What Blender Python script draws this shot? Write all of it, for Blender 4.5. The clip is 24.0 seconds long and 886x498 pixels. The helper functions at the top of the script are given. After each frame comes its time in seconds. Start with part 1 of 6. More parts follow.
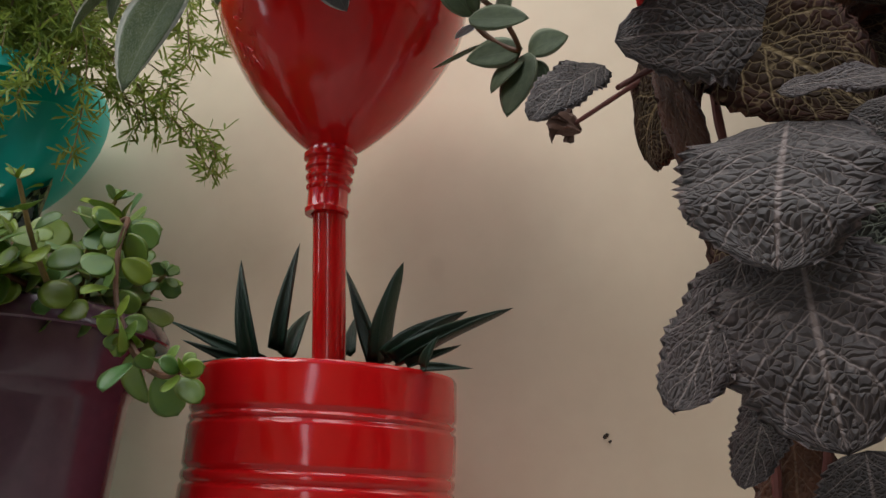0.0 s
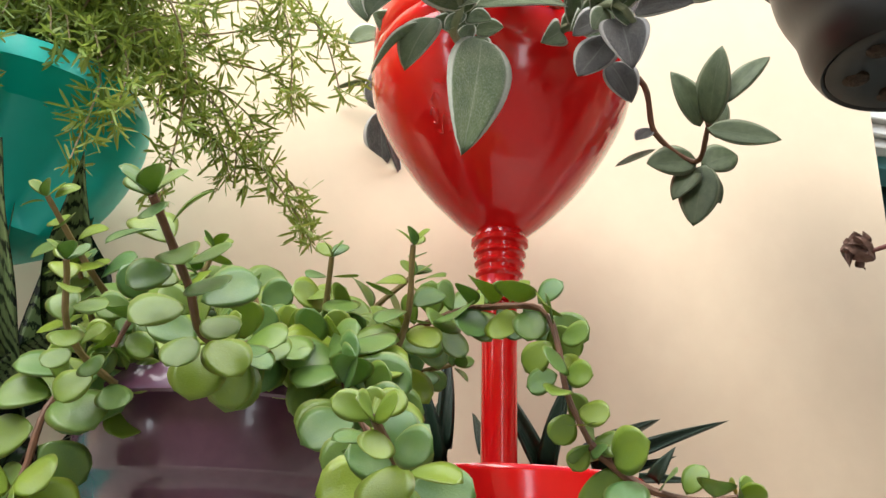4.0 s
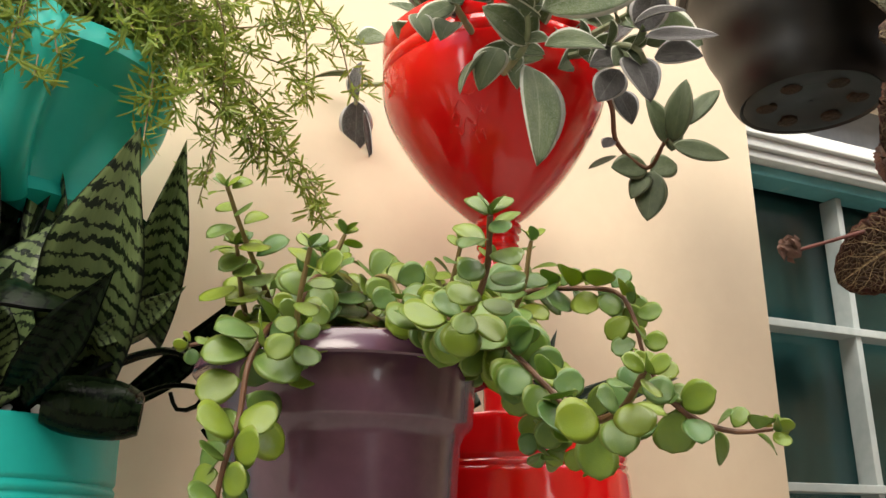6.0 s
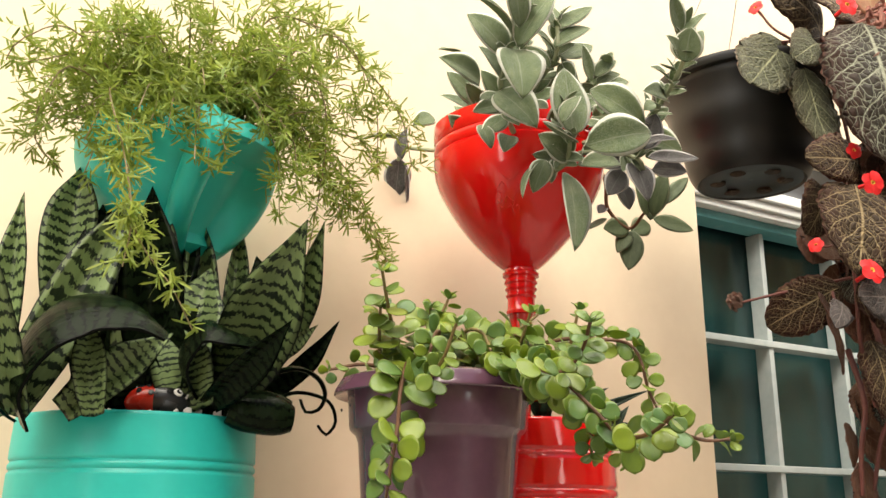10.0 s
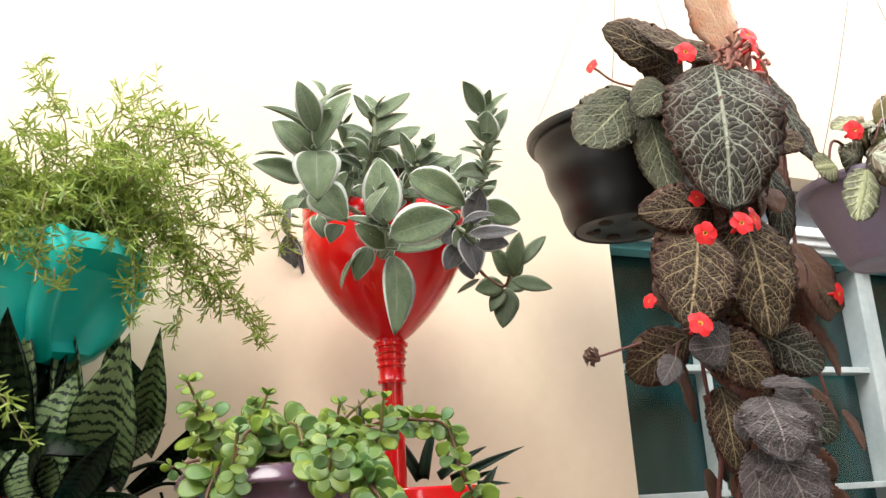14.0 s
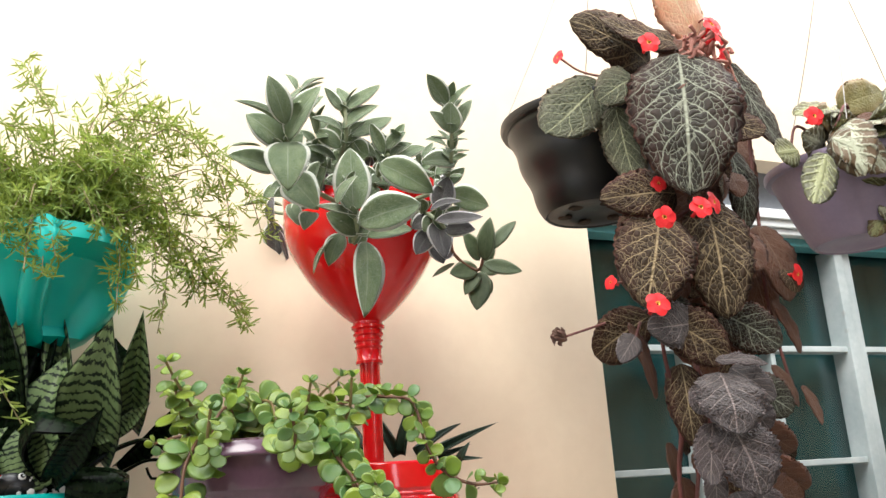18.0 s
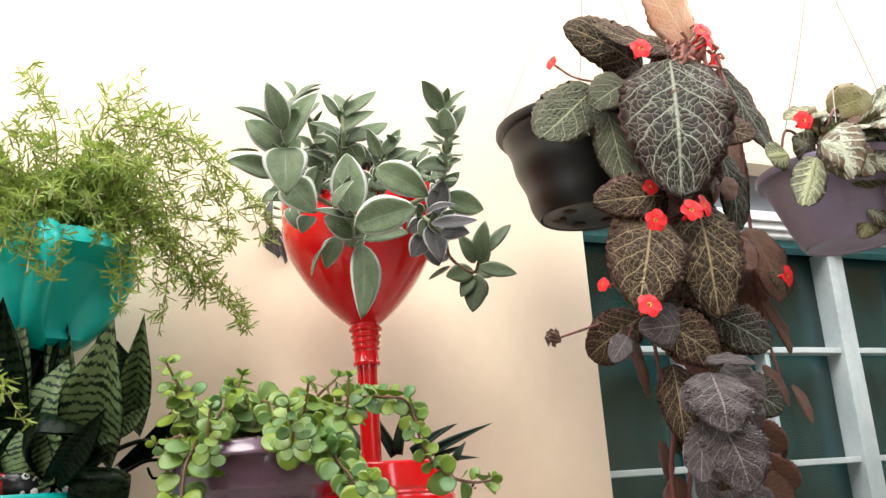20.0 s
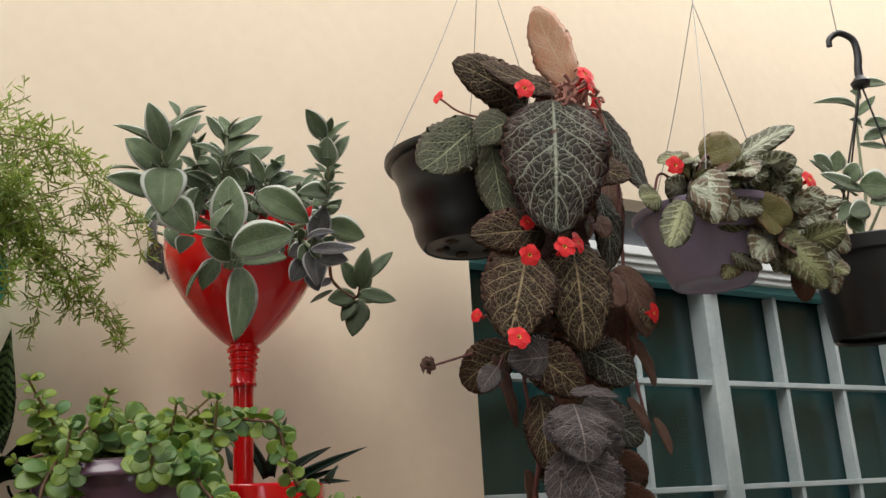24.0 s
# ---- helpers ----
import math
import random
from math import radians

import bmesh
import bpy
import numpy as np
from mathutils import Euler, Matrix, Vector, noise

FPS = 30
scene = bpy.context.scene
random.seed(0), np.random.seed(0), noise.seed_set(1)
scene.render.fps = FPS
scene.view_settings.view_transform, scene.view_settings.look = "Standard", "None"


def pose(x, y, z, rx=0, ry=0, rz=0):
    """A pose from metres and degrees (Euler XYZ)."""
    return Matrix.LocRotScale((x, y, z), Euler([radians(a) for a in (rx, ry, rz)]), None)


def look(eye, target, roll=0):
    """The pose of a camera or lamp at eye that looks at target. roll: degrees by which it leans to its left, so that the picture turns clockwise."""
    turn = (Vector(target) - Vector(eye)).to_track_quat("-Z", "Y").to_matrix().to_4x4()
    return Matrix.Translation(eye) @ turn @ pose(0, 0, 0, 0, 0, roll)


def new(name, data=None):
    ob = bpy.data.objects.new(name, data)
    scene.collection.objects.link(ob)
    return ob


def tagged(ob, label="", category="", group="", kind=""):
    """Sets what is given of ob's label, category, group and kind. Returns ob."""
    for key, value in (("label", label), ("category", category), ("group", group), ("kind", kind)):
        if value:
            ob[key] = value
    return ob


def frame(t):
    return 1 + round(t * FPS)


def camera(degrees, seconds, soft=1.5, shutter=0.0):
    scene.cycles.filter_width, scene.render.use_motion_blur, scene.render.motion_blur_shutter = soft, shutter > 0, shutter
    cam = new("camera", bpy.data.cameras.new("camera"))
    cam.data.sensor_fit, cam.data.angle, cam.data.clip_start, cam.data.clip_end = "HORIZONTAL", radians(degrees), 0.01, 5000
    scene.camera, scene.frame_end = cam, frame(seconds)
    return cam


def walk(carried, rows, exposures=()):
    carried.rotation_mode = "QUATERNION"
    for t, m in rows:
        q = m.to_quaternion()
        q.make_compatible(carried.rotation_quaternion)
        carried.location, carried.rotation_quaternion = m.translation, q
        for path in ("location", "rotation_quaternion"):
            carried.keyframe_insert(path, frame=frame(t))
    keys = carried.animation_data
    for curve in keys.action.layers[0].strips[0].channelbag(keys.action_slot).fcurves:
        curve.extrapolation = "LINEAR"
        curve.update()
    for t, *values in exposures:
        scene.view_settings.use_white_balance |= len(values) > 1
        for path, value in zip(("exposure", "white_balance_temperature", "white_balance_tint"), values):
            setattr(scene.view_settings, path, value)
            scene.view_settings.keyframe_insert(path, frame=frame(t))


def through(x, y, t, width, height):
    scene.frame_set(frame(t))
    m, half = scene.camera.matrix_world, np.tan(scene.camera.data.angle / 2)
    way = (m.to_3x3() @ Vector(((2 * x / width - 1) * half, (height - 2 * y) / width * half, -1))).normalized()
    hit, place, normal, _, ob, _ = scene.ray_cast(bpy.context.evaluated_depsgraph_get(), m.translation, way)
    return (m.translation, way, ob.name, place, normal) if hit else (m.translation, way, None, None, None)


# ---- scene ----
cam = camera(51.18, 24.0)

EXPOSURES = [
    (0.0, 0.02, 6000, 9), (0.6, 0.18, 5700, 6), (1.4, 0.75, 5200, 2), (2.0, 1.10, 5050, 0), (2.5, 1.20, 5400, 4), (4.5, 1.10, 6400, 9), (5.0, 1.05, 6600, 10), (6.0, 1.00, 6900, 10), (7.0, 0.80, 7100, 10), (8.0, 0.58, 7350, 10), (9.0, 0.90, 7350, 10),
    (10.0, 1.20, 7200, 10), (11.0, 1.25, 7000, 10), (13.5, 1.25, 6250, 10), (16.0, 1.27, 6150, 10), (21.5, 1.27, 6150, 10), (22.0, 1.15, 6150, 10), (22.5, 1.08, 5950, 10), (23.0, 0.85, 5750, 10), (23.5, 0.37, 6100, 10), (24.0, 0.15, 6250, 10),
]

PATH = [
    (0, (0.4801, -0.0418, 0.0572), (0.3204, 0.9112, 0.3143), 2.54),
    (0.5, (0.4179, -0.0155, 0.0570), (0.3000, 0.9386, 0.3325), 2.11),
    (1, (0.3728, 0.0322, 0.0602), (0.2947, 0.9769, 0.3788), 1.44),
    (1.5, (0.3442, 0.0690, 0.0693), (0.2911, 1.0050, 0.4173), 2.47),
    (2, (0.2833, 0.0719, 0.0701), (0.3198, 1.0030, 0.4329), 2.00),
    (2.5, (0.2072, 0.0553, 0.0764), (0.3449, 0.9804, 0.4301), -0.17),
    (4.5, (0.1299, -0.0049, 0.0607), (0.3523, 0.9053, 0.4103), 2.93),
    (5, (0.0724, 0.0003, 0.0591), (0.3884, 0.8830, 0.4070), 1.02),
    (5.5, (0.0130, -0.0123, 0.0564), (0.4034, 0.8452, 0.3914), -0.60),
    (6, (-0.0169, -0.0470, 0.0415), (0.3914, 0.8100, 0.3560), -0.32),
    (6.5, (-0.0113, -0.0608, 0.0401), (0.3539, 0.8129, 0.3612), 1.85),
    (7, (-0.0498, -0.0470, 0.0425), (0.3819, 0.7961, 0.3631), 1.04),
    (7.5, (-0.1370, -0.0290, 0.0365), (0.3710, 0.7691, 0.3604), -1.32),
    (8, (-0.2111, -0.0405, 0.0240), (0.3430, 0.7318, 0.3347), -2.53),
    (8.5, (-0.2627, -0.0704, 0.0192), (0.3213, 0.6850, 0.3164), -2.39),
    (9, (-0.3041, -0.0975, 0.0208), (0.2857, 0.6532, 0.3184), -2.35),
    (9.5, (-0.2965, -0.1302, 0.0213), (0.2760, 0.6332, 0.3203), -1.53),
    (10, (-0.2272, -0.2009, 0.0427), (0.2678, 0.6225, 0.3202), 0.21),
    (10.5, (-0.1428, -0.2482, 0.0739), (0.2578, 0.6279, 0.3422), 1.47),
    (11, (-0.0898, -0.2770, 0.0855), (0.2784, 0.6159, 0.3446), 2.38),
    (11.5, (-0.0888, -0.2915, 0.1007), (0.2966, 0.5948, 0.3575), 1.54),
    (13.5, (-0.0756, -0.3401, 0.1027), (0.3541, 0.5215, 0.3730), -2.83),
    (14, (-0.0637, -0.3542, 0.0977), (0.3605, 0.5069, 0.3778), -3.70),
    (14.5, (-0.0611, -0.3624, 0.0958), (0.3668, 0.4968, 0.3763), -4.32),
    (15, (-0.0583, -0.3692, 0.0925), (0.3669, 0.4891, 0.3796), -4.44),
    (15.5, (-0.0602, -0.3651, 0.0915), (0.3719, 0.4894, 0.3799), -4.44),
    (16, (-0.0602, -0.3687, 0.0923), (0.3747, 0.4846, 0.3798), -4.53),
    (16.5, (-0.0589, -0.3848, 0.0866), (0.3668, 0.4716, 0.3787), -4.42),
    (17, (-0.0547, -0.3936, 0.0858), (0.3646, 0.4694, 0.3675), -4.58),
    (17.5, (-0.0517, -0.4016, 0.0830), (0.3622, 0.4650, 0.3616), -4.66),
    (18, (-0.0453, -0.4043, 0.0839), (0.3701, 0.4656, 0.3499), -4.03),
    (18.5, (-0.0440, -0.4093, 0.0866), (0.3684, 0.4622, 0.3521), -3.17),
    (20.5, (-0.0530, -0.4269, 0.0774), (0.3640, 0.4411, 0.3472), -4.48),
    (21, (-0.0608, -0.4347, 0.0784), (0.3638, 0.4317, 0.3410), -4.05),
    (21.5, (-0.0501, -0.4362, 0.0749), (0.3735, 0.4286, 0.3444), -3.39),
    (22, (-0.0435, -0.4377, 0.0780), (0.3933, 0.4186, 0.3534), -2.92),
    (22.5, (-0.0410, -0.4447, 0.0773), (0.4215, 0.3958, 0.3595), -2.87),
    (23, (-0.0366, -0.4472, 0.0795), (0.4489, 0.3801, 0.3622), -3.23),
    (23.5, (-0.0340, -0.4480, 0.0786), (0.4631, 0.3721, 0.3620), -3.63),
    (24, (-0.0310, -0.4539, 0.0825), (0.4698, 0.3648, 0.3632), -3.38),
]
walk(cam, [(t, look(eye, target, roll)) for t, eye, target, roll in PATH], EXPOSURES)

# ---- world and light ----
world = bpy.data.worlds.new("world")
scene.world = world
world.use_nodes = True
wn = world.node_tree.nodes
sky = wn.new("ShaderNodeTexSky")
sky.sky_type = "NISHITA"
sky.sun_disc = False
sky.sun_elevation, sky.sun_rotation = radians(43), radians(209)
wn["Background"].inputs["Strength"].default_value = 0.06
world.node_tree.links.new(sky.outputs["Color"], wn["Background"].inputs["Color"])


def lamp(name, kind, energy, m, color=(1, 1, 1)):
    data = bpy.data.lights.new(name, kind)
    data.energy, data.color = energy, color
    ob = new(name, data)
    ob.matrix_world = m
    return ob


sun = lamp("sun", "SUN", 1.0, look((-0.55, -1.0, 1.06), (0.0, 0.0, 0.0)), (1.0, 0.95, 0.86))
sun.data.angle = radians(27)
# lamp in an unseen ceiling opening, added to brighten the wall from above
skylight = lamp("assumed_skylight", "AREA", 36.5, look((0.5, 0.15, 1.42), (0.5, 0.17, 0.0)), (1.0, 0.97, 0.90))
skylight.data.shape, skylight.data.size, skylight.data.size_y = "RECTANGLE", 4.4, 0.76

# daylight in two unseen openings, south and west, assumed from streaks on the pots
doorway = lamp("doorway_daylight", "AREA", 4, look((0.55, -3.18, 0.25), (0.55, 0.0, 0.25)), (0.95, 0.98, 1.0))
doorway.data.shape, doorway.data.size, doorway.data.size_y = "RECTANGLE", 0.34, 2.2
side_door = lamp("side_daylight", "AREA", 5.5, look((-3.18, -1.35, 0.25), (0.0, -1.35, 0.25)), (0.95, 0.98, 1.0))
side_door.data.shape, side_door.data.size, side_door.data.size_y = "RECTANGLE", 0.34, 2.2

# ---- materials ----
def nodes_of(name):
    m = bpy.data.materials.new(name)
    m.use_nodes = True
    nt = m.node_tree
    return m, nt, nt.nodes["Principled BSDF"], nt.nodes["Material Output"]


class Net:
    """Short hand for building a node tree."""

    def __init__(self, nt):
        self.nt = nt

    def node(self, kind, **given):
        n = self.nt.nodes.new("ShaderNode" + kind)
        for key, value in given.items():
            sock = n.inputs[int(key[1:])] if key[0] == "i" and key[1:].isdigit() else n.inputs[key]
            if hasattr(value, "is_linked"):
                self.nt.links.new(value, sock)
            else:
                sock.default_value = value
        return n

    def math(self, op, a, b=0.0, c=0.0):
        n = self.node("Math", i0=a, i1=b, i2=c)
        n.operation = op
        return n.outputs[0]

    def ramp(self, value, lo, hi, a=0.0, b=1.0):
        n = self.node("MapRange", Value=value)
        n.interpolation_type = "SMOOTHSTEP"
        for key, v in (("From Min", lo), ("From Max", hi), ("To Min", a), ("To Max", b)):
            n.inputs[key].default_value = v
        return n.outputs[0]

    def mix(self, fac, a, b, blend="MIX"):
        n = self.nt.nodes.new("ShaderNodeMix")
        n.data_type, n.blend_type = "RGBA", blend
        for sock, value in ((n.inputs[0], fac), (n.inputs[6], a), (n.inputs[7], b)):
            if hasattr(value, "is_linked"):
                self.nt.links.new(value, sock)
            else:
                sock.default_value = value if not isinstance(value, tuple) else (*value, 1.0)[:4]
        return n.outputs[2]

    def noise(self, vec, scale, detail=3.0, rough=0.55):
        n = self.node("TexNoise", Scale=scale, Detail=detail, Roughness=rough)
        if vec is not None:
            self.nt.links.new(vec, n.inputs["Vector"])
        return n.outputs["Fac"]

    def bump(self, height, strength, distance=0.001):
        n = self.node("Bump", Strength=strength, Distance=distance, Height=height)
        return n.outputs["Normal"]

    def put(self, shader, **given):
        for key, value in given.items():
            sock = shader.inputs[key.replace("_", " ")]
            if hasattr(value, "is_linked"):
                self.nt.links.new(value, sock)
            else:
                sock.default_value = value if not isinstance(value, tuple) else (*value, 1.0)[:4]


def surface(name, low, high, scale=8.0, rough=(0.4, 0.6), fine=120.0, relief=0.15, depth=0.0006, specks=0.0, speck=(0.2, 0.15, 0.1), metal=0.0, coat=0.0):
    """A plain material: two colours mixed at two scales, with grain, wear and fine relief."""
    m, nt, bsdf, _ = nodes_of(name)
    n = Net(nt)
    pos = n.node("TexCoord").outputs["Object"]
    big, small = n.noise(pos, scale, 5.0), n.noise(pos, fine, 3.0)
    both = n.math("ADD", n.math("MULTIPLY", big, 0.7), n.math("MULTIPLY", small, 0.3))
    color = n.mix(n.ramp(both, 0.3, 0.7), low, high)
    if specks:
        spots = n.ramp(n.noise(pos, fine * 0.35, 2.0), 0.70, 0.76, 0.0, specks)
        color = n.mix(spots, color, speck)
    n.put(bsdf, Base_Color=color, Roughness=n.ramp(big, 0.25, 0.75, *rough), Metallic=metal, Normal=n.bump(small, relief, depth))
    bsdf.inputs["Coat Weight"].default_value = coat
    bsdf.inputs["Coat Roughness"].default_value = 0.06
    return m


def leafy(name, paint, rough, through=0.18, relief=0.3, glow=(0.2, 0.3, 0.05), sheen=0.0, shine=0.5, depth=0.003):
    """A leaf material; paint(n, u, v, side, uv, rand) gives its colour and its relief, with side 0 at the midrib and 1 at the margin."""
    m, nt, bsdf, out = nodes_of(name)
    n = Net(nt)
    uv = n.node("TexCoord").outputs["UV"]
    xyz = n.node("SeparateXYZ", Vector=uv)
    u, v = xyz.outputs[0], xyz.outputs[1]
    side = n.math("MULTIPLY", n.math("ABSOLUTE", n.math("SUBTRACT", u, 0.5)), 2.0)
    rand = n.node("ObjectInfo").outputs["Random"]
    shift = n.node("CombineXYZ", X=rand, Y=n.math("MULTIPLY", rand, 7.3), Z=n.math("MULTIPLY", rand, 3.1))
    moved = n.node("VectorMath", i0=uv, i1=shift.outputs[0]).outputs[0]
    color, height = paint(n, u, v, side, moved, rand)
    n.put(bsdf, Base_Color=color, Roughness=rough, Normal=n.bump(height, relief, depth))
    bsdf.inputs["Specular IOR Level"].default_value = shine
    bsdf.inputs["Sheen Weight"].default_value = sheen
    bsdf.inputs["Sheen Roughness"].default_value = 0.6
    if through:
        thin = n.node("BsdfTranslucent")
        n.put(thin, Color=n.mix(0.5, color, glow))
        both = n.node("MixShader", i0=through, i1=bsdf.outputs[0], i2=thin.outputs[0])
        nt.links.new(both.outputs[0], out.inputs["Surface"])
    return m


def veins(n, v, side, count, slope, width):
    """Lateral veins that leave the midrib forwards."""
    s = n.math("FRACT", n.math("SUBTRACT", n.math("MULTIPLY", v, count), n.math("MULTIPLY", side, slope)))
    away = n.math("ABSOLUTE", n.math("SUBTRACT", s, 0.5))
    return n.ramp(away, 0.0, width, 1.0, 0.0)


def fuzzy_paint(low, high, rim):
    def paint(n, u, v, side, uv, rand):
        base = n.mix(n.ramp(n.noise(uv, 5.0), 0.3, 0.7), low, high)
        base = n.mix(n.math("MULTIPLY", rand, 0.5), base, tuple(c * 0.6 for c in low))
        hairs = n.noise(uv, 55.0, 2.0)
        base = n.mix(n.ramp(hairs, 0.45, 0.75, 0.0, 0.20), base, rim)
        edge = n.math("MULTIPLY", n.ramp(side, 0.79, 0.87), n.ramp(hairs, 0.2, 0.6, 0.8, 1.0))
        mid = n.ramp(side, 0.0, 0.05, 0.16, 0.0)
        return n.mix(n.math("MAXIMUM", edge, mid), base, rim), hairs
    return paint


def quilt_paint(dark, vein, middle, cells, strength, net, edge=(0.16, 0.065, 0.045)):
    def paint(n, u, v, side, uv, rand):
        bent = n.node("VectorMath", i0=n.node("TexNoise", Vector=uv, Scale=5.0).outputs["Color"], i1=(0.17, 0.17, 0.17), i2=uv)
        bent.operation = "MULTIPLY_ADD"
        flat = n.node("VectorMath", i0=bent.outputs[0], i1=(1.0, 1.5, 1.0))
        flat.operation = "MULTIPLY"
        cell = n.node("TexVoronoi", Vector=flat.outputs[0], Scale=cells)
        cell.feature = "DISTANCE_TO_EDGE"
        mesh = n.ramp(cell.outputs["Distance"], 0.0, 0.080, net, 0.0)
        wob = n.math("ADD", v, n.math("MULTIPLY", n.math("SUBTRACT", n.noise(uv, 5.0), 0.5), 0.10))
        lines = n.math("MAXIMUM", veins(n, wob, side, 6.0, 2.1, 0.070), n.ramp(side, 0.012, 0.05, 1.0, 0.0))
        fade = n.ramp(side, 0.55, 1.0, 1.0, 0.55)
        all_ = n.math("MULTIPLY", n.math("MAXIMUM", lines, mesh), fade)
        base = n.mix(n.ramp(n.noise(uv, 9.0), 0.3, 0.75), dark, tuple(c * 1.6 for c in dark))
        base = n.mix(n.ramp(rand, 0.55, 0.9, 0.0, 0.6), base, middle)
        base = n.mix(n.ramp(side, 0.2, 0.9, 0.65, 0.0), base, middle)
        color = n.mix(n.math("MULTIPLY", all_, strength), base, vein)
        color = n.mix(n.ramp(side, 0.90, 0.99, 0.0, 0.7), color, edge)
        height = n.math("SUBTRACT", n.math("SQRT", n.ramp(cell.outputs["Distance"], 0.0, 0.45)), n.math("MULTIPLY", lines, 0.5))
        return color, height
    return paint


def pale_paint(pale, dark):
    def paint(n, u, v, side, uv, rand):
        wob = n.math("ADD", v, n.math("MULTIPLY", n.math("SUBTRACT", n.noise(uv, 6.0), 0.5), 0.14))
        lines = n.math("MAXIMUM", veins(n, wob, side, 7.0, 1.5, 0.24), n.ramp(side, 0.06, 0.22, 1.0, 0.0))
        blot = n.noise(uv, 18.0)
        reach = n.math("ADD", side, n.math("MULTIPLY", n.math("SUBTRACT", blot, 0.5), 1.1))
        cover = n.math("MULTIPLY", n.math("SUBTRACT", 1.0, n.math("MULTIPLY", lines, 0.9)), n.ramp(reach, 0.22, 0.52))
        rim = n.ramp(side, 0.84, 0.97, 0.0, 0.85)
        base = n.mix(n.ramp(blot, 0.3, 0.7), pale, tuple(c * 0.75 for c in pale))
        shade = n.mix(n.ramp(rand, 0.3, 0.9), dark, (1.5 * dark[0], 0.9 * dark[1], 0.8 * dark[2]))
        return n.mix(n.math("MAXIMUM", cover, rim), base, shade), lines
    return paint


def snake_paint(pale, dark):
    def paint(n, u, v, side, uv, rand):
        stretch = n.node("VectorMath", i0=uv, i1=(1.6, 4.0, 1.0))
        stretch.operation = "MULTIPLY"
        wob = n.noise(stretch.outputs[0], 3.5, 4.0, 0.7)
        fine = n.node("VectorMath", i0=uv, i1=(26.0, 7.0, 1.0))
        fine.operation = "MULTIPLY"
        teeth = n.noise(fine.outputs[0], 1.0, 2.0)
        at = n.math("ADD", n.math("MULTIPLY", v, 15.0), n.math("ADD", n.math("MULTIPLY", wob, 1.7), n.math("MULTIPLY", teeth, 0.65)))
        wave = n.math("SINE", n.math("MULTIPLY", at, 6.283))
        band = n.ramp(n.math("ADD", wave, n.math("MULTIPLY", n.math("SUBTRACT", n.noise(uv, 6.0), 0.5), 2.4)), 0.30, 0.62)
        base = n.mix(n.ramp(n.noise(uv, 4.0), 0.3, 0.7), pale, tuple(c * 0.72 for c in pale))
        base = n.mix(band, base, dark)
        return n.mix(n.ramp(side, 0.93, 0.99), base, tuple(c * 0.5 for c in dark)), teeth
    return paint


def jade_paint(cool, warm):
    def paint(n, u, v, side, uv, rand):
        tint = n.math("ADD", n.math("MULTIPLY", rand, 0.9), n.math("MULTIPLY", n.math("SUBTRACT", n.noise(uv, 2.5), 0.4), 0.6))
        base = n.mix(tint, cool, warm)
        base = n.mix(n.ramp(side, 0.86, 0.98, 0.0, 0.45), base, (0.42, 0.42, 0.10))
        grain = n.noise(uv, 34.0, 2.0)
        return n.mix(n.ramp(grain, 0.5, 0.8, 0.0, 0.15), base, (0.36, 0.50, 0.22)), grain
    return paint


def plain_paint(low, high):
    def paint(n, u, v, side, uv, rand):
        base = n.mix(n.ramp(n.noise(uv, 3.0), 0.3, 0.7), low, high)
        base = n.mix(n.ramp(rand, 0.0, 1.0, 0.0, 0.6), base, tuple(0.55 * c for c in low))
        base = n.mix(n.ramp(side, 0.0, 0.08, 0.15, 0.0), base, tuple(1.5 * c for c in high))
        grain = n.noise(uv, 30.0, 2.0)
        return n.mix(n.ramp(grain, 0.35, 0.75, 0.0, 0.18), base, high), grain
    return paint


WALL = surface("cream_wall_paint", (0.66, 0.535, 0.390), (0.72, 0.595, 0.440), 2.2, (0.65, 0.85), 45.0, 0.16, 0.0010, 0.10, (0.45, 0.33, 0.22))
WHITE = surface("worn_white_metal_paint", (0.68, 0.70, 0.69), (0.80, 0.81, 0.79), 12.0, (0.3, 0.5), 90.0, 0.2, 0.0004, 0.35, (0.33, 0.25, 0.18))
# a greyer white for the bars than for the header rail
BARS = surface("grey_white_bar_paint", (0.33, 0.38, 0.38), (0.46, 0.50, 0.49), 12.0, (0.35, 0.55), 90.0, 0.2, 0.0004, 0.3, (0.25, 0.20, 0.15))
TEAL = surface("teal_strip_colour", (0.07, 0.25, 0.27), (0.12, 0.36, 0.38), 14.0, (0.3, 0.5), 90.0, 0.2, 0.0004, 0.2, (0.5, 0.5, 0.45))
GREYP = surface("grey_panel_paint", (0.16, 0.17, 0.19), (0.22, 0.23, 0.25), 9.0, (0.45, 0.6))
RED = surface("glossy_red_paint", (0.70, 0.005, 0.007), (0.78, 0.009, 0.010), 9.0, (0.10, 0.20), 70.0, 0.30, 0.0008, 0.06, (0.35, 0.004, 0.004), 0.0, 0.5)
TURQ = surface("turquoise_paint", (0.004, 0.45, 0.40), (0.008, 0.53, 0.47), 8.0, (0.36, 0.5), 60.0, 0.25, 0.0008, 0.05, (0.004, 0.24, 0.21), 0.0, 0.04)
PLUM = surface("plum_plastic", (0.092, 0.038, 0.064), (0.124, 0.054, 0.088), 10.0, (0.18, 0.27), 140.0, 0.06, 0.0003, 0.1, (0.16, 0.10, 0.12), 0.0, 0.5)
LILAC = surface("lilac_plastic", (0.25, 0.20, 0.27), (0.31, 0.25, 0.33), 10.0, (0.35, 0.5), 140.0, 0.1, 0.0003, 0.1, (0.2, 0.14, 0.2))
